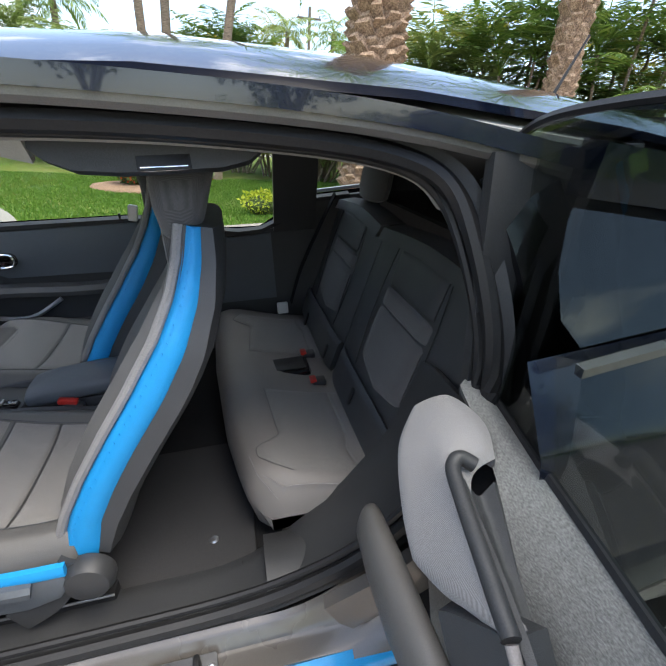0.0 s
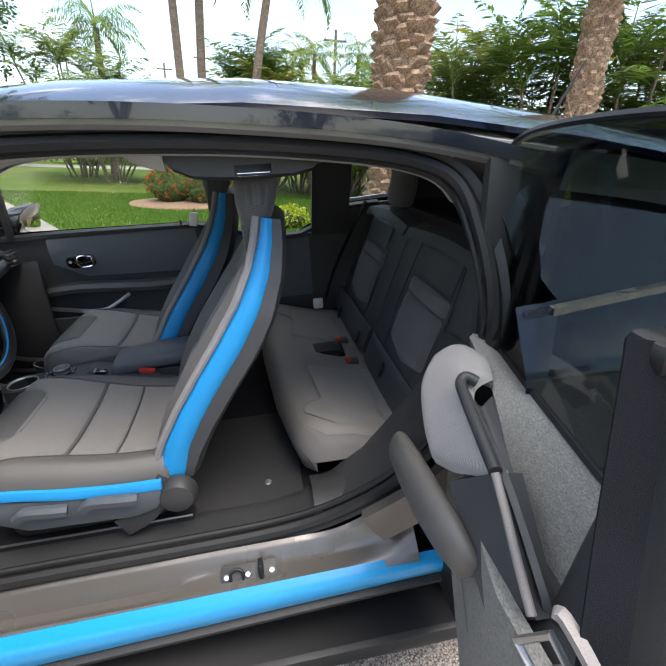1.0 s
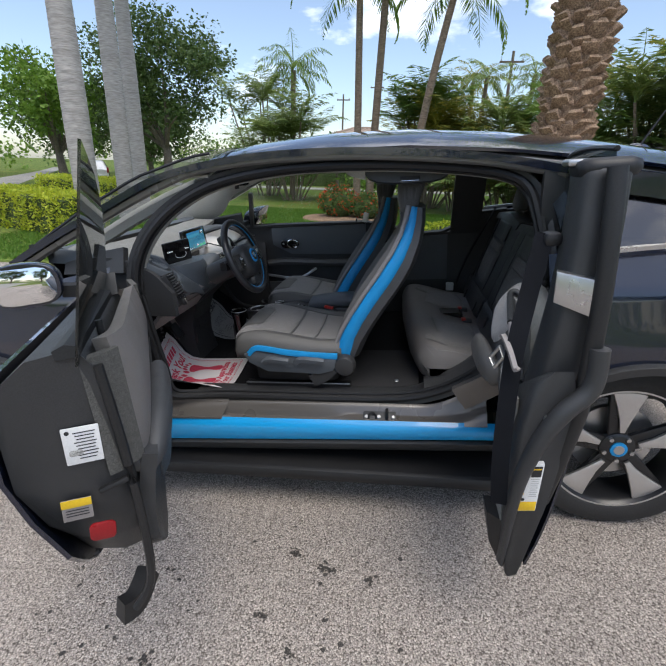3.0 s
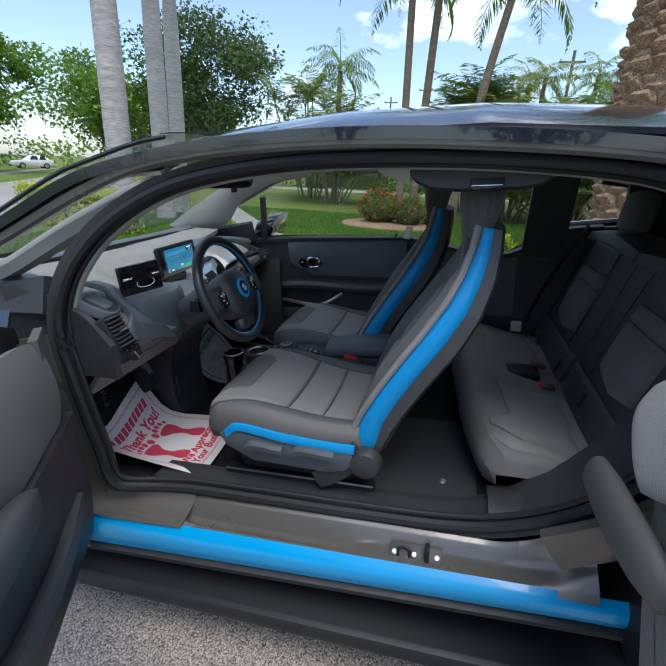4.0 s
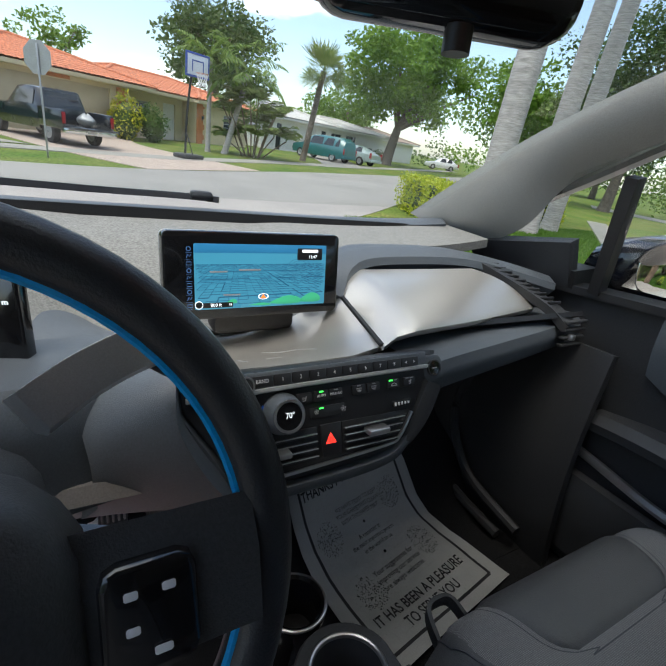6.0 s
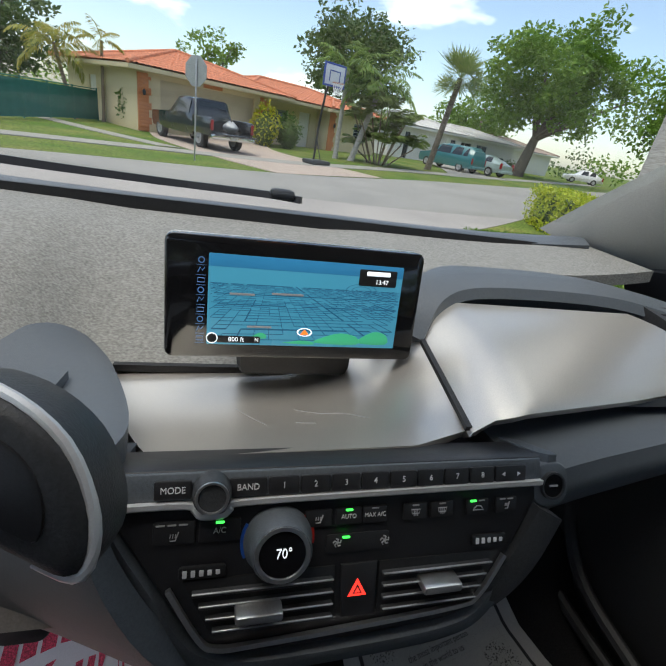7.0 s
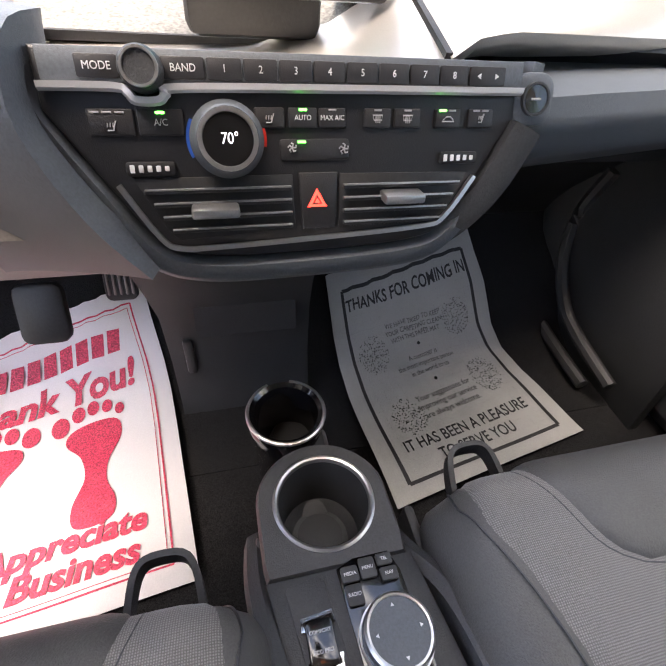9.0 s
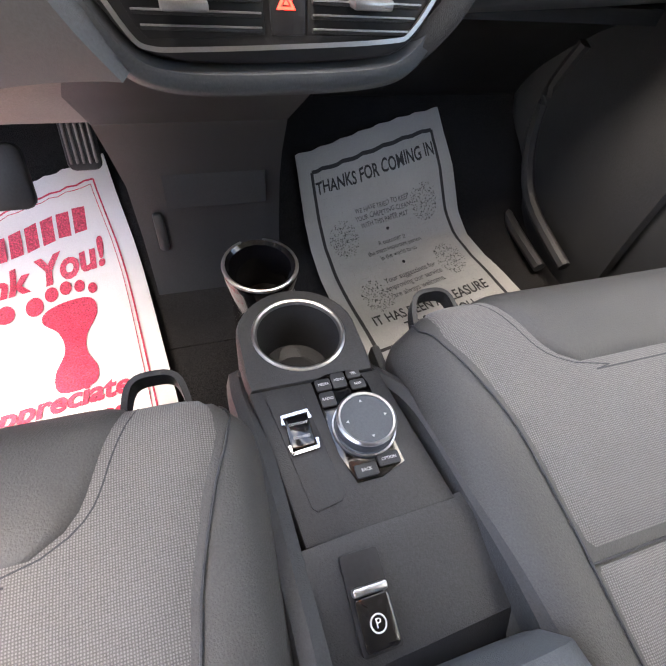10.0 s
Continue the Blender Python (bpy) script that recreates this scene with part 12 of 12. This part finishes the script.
# pickup, tail towards the street: x to its tail
TM = local_frame((-18.9, -0.2), (0.83, 0.50))
TM.translation.z = gz(-19, -0.3)
tk = empty("pickup_truck", label="black pickup truck parked nose-in with an open load bed", category="pickup truck")
body_shell(TM, [(-4.25, 0.78, 0.5, 0.95, 1.0, 0.7), (-4.15, 0.9, 0.42, 1.0, 1.05, 0.8), (-3.0, 0.95, 0.4, 1.06, 1.12, 0.85), (-2.55, 0.95, 0.4, 1.08, 1.15, 0.85)], tk, H["truck"], "bonnet")
cab = body_shell(TM, [(-2.56, 0.95, 0.4, 1.08, 1.14, 0.85), (-2.0, 0.95, 0.4, 1.1, 1.72, 0.7), (-1.4, 0.95, 0.4, 1.1, 1.78, 0.7), (-0.62, 0.95, 0.4, 1.1, 1.74, 0.68), (-0.45, 0.95, 0.4, 1.1, 1.16, 0.8)], tk, H["truck"], "cab")
plates(TM, cab, [((-0.51, -0.62, 1.18), (-0.51, 0.62, 1.18), (-0.58, 0.56, 1.64), (-0.58, -0.56, 1.64)), ((-1.95, -0.92, 1.16), (-0.75, -0.92, 1.16), (-0.85, -0.77, 1.62), (-1.75, -0.77, 1.62)),
                  ((-1.95, 0.92, 1.16), (-0.75, 0.92, 1.16), (-0.85, 0.77, 1.62), (-1.75, 0.77, 1.62))], H["pane"], "cab_window")
for y0, y1 in ((-0.96, -0.82), (0.82, 0.96)):
    slab(TM, -0.44, 0.98, y0, y1, 0.52, 1.15, "bed_side", H["truck"], tk, r=0.05)
slab(TM, -0.44, 0.95, -0.82, 0.82, 0.55, 0.66, "bed_floor", H["truck"], tk)
slab(TM, 0.95, 1.5, -0.8, 0.8, 0.6, 0.66, "tailgate", H["truck"], tk, "lowered black tailgate", r=0.02)
slab(TM, 0.98, 1.14, -0.95, 0.95, 0.42, 0.6, "rear_bumper", M["chrome"], tk, "chrome rear bumper", r=0.03)
slab(TM, 1.14, 1.15, -0.17, 0.17, 0.45, 0.57, "plate", M["label"], tk)
for y in (-0.89, 0.89):
    slab(TM, 0.98, 1.005, y - 0.06, y + 0.06, 0.72, 1.08, "tail_light", M["red_dark"], tk, "red tail light")
for x, y in ((0, -0.78), (0, 0.78), (-3.4, -0.78), (-3.4, 0.78)):
    road_wheel(TM, (x, y, 0.37), 0.37, 0.24, tk)
s = Shape()
s.loft([[Vector((0.45 + 0.3 * math.sin(0.3 + v * 2.6) * math.cos(a) * (1 + 0.15 * math.sin(3 * a + 4 * v)), 0.25 + 0.32 * math.sin(0.3 + v * 2.6) * math.sin(a), 0.664 + 0.42 * v * (1 + 0.1 * math.sin(4 * a)))) for a in [k * 0.3927 for k in range(16)]] for v in [j / 7 for j in range(8)]])
tagged(on(TM, s).make("cargo_sack", H["galv"]), "grey plastic sack lying in the pickup bed", "sack")


def family_car(name, m, length, height, mat, label, category, van=True):
    e = empty(name, label=label, category=category)
    h, L = height, length
    if van:
        st = [(0, 0.75, 0.4, 0.7, 0.74, 0.6), (0.15, 0.88, 0.3, 0.85, 0.9, 0.75), (1.0, 0.92, 0.28, 1.0, 1.04, 0.8), (1.9, 0.93, 0.28, 1.03, h - 0.08, 0.68), (2.6, 0.93, 0.28, 1.03, h, 0.68), (L - 0.5, 0.93, 0.28, 1.03, h - 0.02, 0.66), (L - 0.08, 0.9, 0.32, 1.0, h - 0.25, 0.64), (L, 0.85, 0.4, 0.95, 1.0, 0.64)]
        side = [(1.75, 3.0), (3.08, 4.0), (4.08, L - 0.45)]
    else:
        st = [(0, 0.7, 0.4, 0.62, 0.66, 0.55), (0.15, 0.84, 0.3, 0.74, 0.78, 0.7), (1.2, 0.88, 0.26, 0.88, 0.92, 0.75), (2.0, 0.88, 0.26, 0.9, h - 0.04, 0.6), (2.7, 0.88, 0.26, 0.92, h, 0.6), (L - 0.9, 0.88, 0.28, 0.92, h - 0.2, 0.6), (L - 0.4, 0.86, 0.3, 0.9, 1.0, 0.66), (L, 0.75, 0.42, 0.8, 0.85, 0.6)]
        side = [(1.75, 2.6), (2.68, 3.4)]
    b = body_shell(m, st, e, mat)
    z0, z1 = (1.08, h - 0.14) if van else (0.97, h - 0.1)
    w0, w1 = (0.90, 0.715) if van else (0.84, 0.65)
    rows = []
    for x0, x1 in side:
        for q in (1, -1):
            rows.append(((x0, q * w0, z0), (x1, q * w0, z0), (x1 - 0.06, q * w1, z1), (x0 + 0.25, q * w1, z1)))
    plates(m, b, rows, H["pane"], "side_window")
    if van:
        plates(m, b, [((L - 0.02, -0.6, 1.03), (L - 0.02, 0.6, 1.03), (L - 0.22, 0.55, h - 0.17), (L - 0.22, -0.55, h - 0.17))], H["pane"], "rear_window")
    for q in (1, -1):
        slab(m, L - 0.12, L + 0.01, q * 0.8 - 0.07, q * 0.8 + 0.07, 0.62, 1.0, "tail_light", M["red_dark"], e)
    slab(m, L - 0.1, L + 0.08, -0.84, 0.84, 0.32, 0.52, "bumper", mat, e, r=0.05)
    for x in (0.95, L - 0.95):
        for q in (1, -1):
            road_wheel(m, (x, q * 0.82, 0.32), 0.32, 0.2, e)
    return e


VM = local_frame((-33.2, 15.3), (0.90, 0.43))
family_car("minivan", VM, 4.95, 1.72, H["teal"], "teal green minivan parked on the grass", "minivan")
family_car("parked_car", local_frame((-33.0, 18.2), (0.90, 0.43)), 4.3, 1.4, H["pale_car"], "small pale green car parked behind the minivan", "car", False)
family_car("parked_car", local_frame((-47.5, 40.2), (0.5, 0.86)), 4.3, 1.5, H["white_car"], "white car parked under the trees", "car", False)
family_car("parked_car", local_frame((-24.5, 33.0), (0.6, -0.8)), 4.3, 1.5, H["white_car"], "white car parked on the far street", "car", False)

# poles
def utility_pole(at, h, label, arm=True):
    e = empty("utility_pole", label=label, category="utility pole")
    z = gz(*at)
    Shape().tube([(at[0], at[1], z - 0.1), (at[0], at[1], z + h)], lambda u: 0.14 - 0.05 * u, 10, up=(0, 1, 0)).make("pole", G["bark"], e)
    if arm:
        a = Shape().rbox((at[0], at[1] + 0.15, z + h - 0.6), (1.6, 0.1, 0.12), 0.01).make("crossarm", G["bark"], e)
        for k in (-0.7, 0.7):
            Shape().lathe([(0.03, 0), (0.05, 0.05), (0.03, 0.14)], Matrix.Translation((at[0] + k, at[1] + 0.15, z + h - 0.54)), 8).make("insulator", H["galv"], a)
    return e


utility_pole((7.8, 33.2), 9.0, "grey wooden utility pole with a short crossarm")
utility_pole((-7.2, 57), 9.6, "thin far utility pole")
utility_pole((-3.2, 57.5), 11.0, "thin far utility pole")
wp = empty("sign_post", label="white post with a small blank plate by the cross street", category="post")
z = gz(-5.5, 27.6)
Shape().tube([(-5.5, 27.6, z - 0.1), (-5.5, 27.6, z + 1.9)], 0.04, 8, up=(0, 1, 0)).make("post", M["white"], wp)
slab(Matrix.Translation((-5.5, 27.6, z)), -0.3, 0.3, -0.06, -0.04, 1.7, 1.88, "plate", M["white"], wp)

# grass blades near the drive
def grass_patch(n, box, keep, seed):
    r = random.Random(seed)
    vs, fs = [], []
    while n:
        x, y = r.uniform(box[0], box[1]), r.uniform(box[2], box[3])
        if not keep(x, y):
            continue
        n -= 1
        a, h = r.uniform(0, 6.28), r.uniform(0.03, 0.075)
        p = Vector((x, y, gz(x, y) - 0.022))
        t = Vector((math.cos(a), math.sin(a), 0))
        k = len(vs)
        vs += [p - t * 0.012, p + t * 0.012, p + Vector((r.gauss(0, 0.02), r.gauss(0, 0.02), h))]
        fs.append((k, k + 1, k + 2))
    tagged(raw_mesh("grass", vs, fs, G["blade"]), "short green lawn grass blades", "grass", kind="stuff")


def beside_drive(x, y):
    e = lerp_at(x, (-7.6, -5.6, -2, 3, 6), (4.95, 4.3, 5.1, 7.3, 7.45))
    walk_x = lerp_at(y, (5, 7.5, 11.8, 18.2), (-1.5, -2.25, -5.1, -9.6))
    if y > 5.0 and abs(x - walk_x) < 0.5:
        return False
    if ((x + 0.2) / 1.55) ** 2 + ((y - 12.2) / 1.2) ** 2 < 1:
        return False
    return y > e and not (-12 < 0.8 * x + 0.6 * y < -3.0)


grass_patch(90000, (-7.5, 6, 4.4, 15), beside_drive, 3)
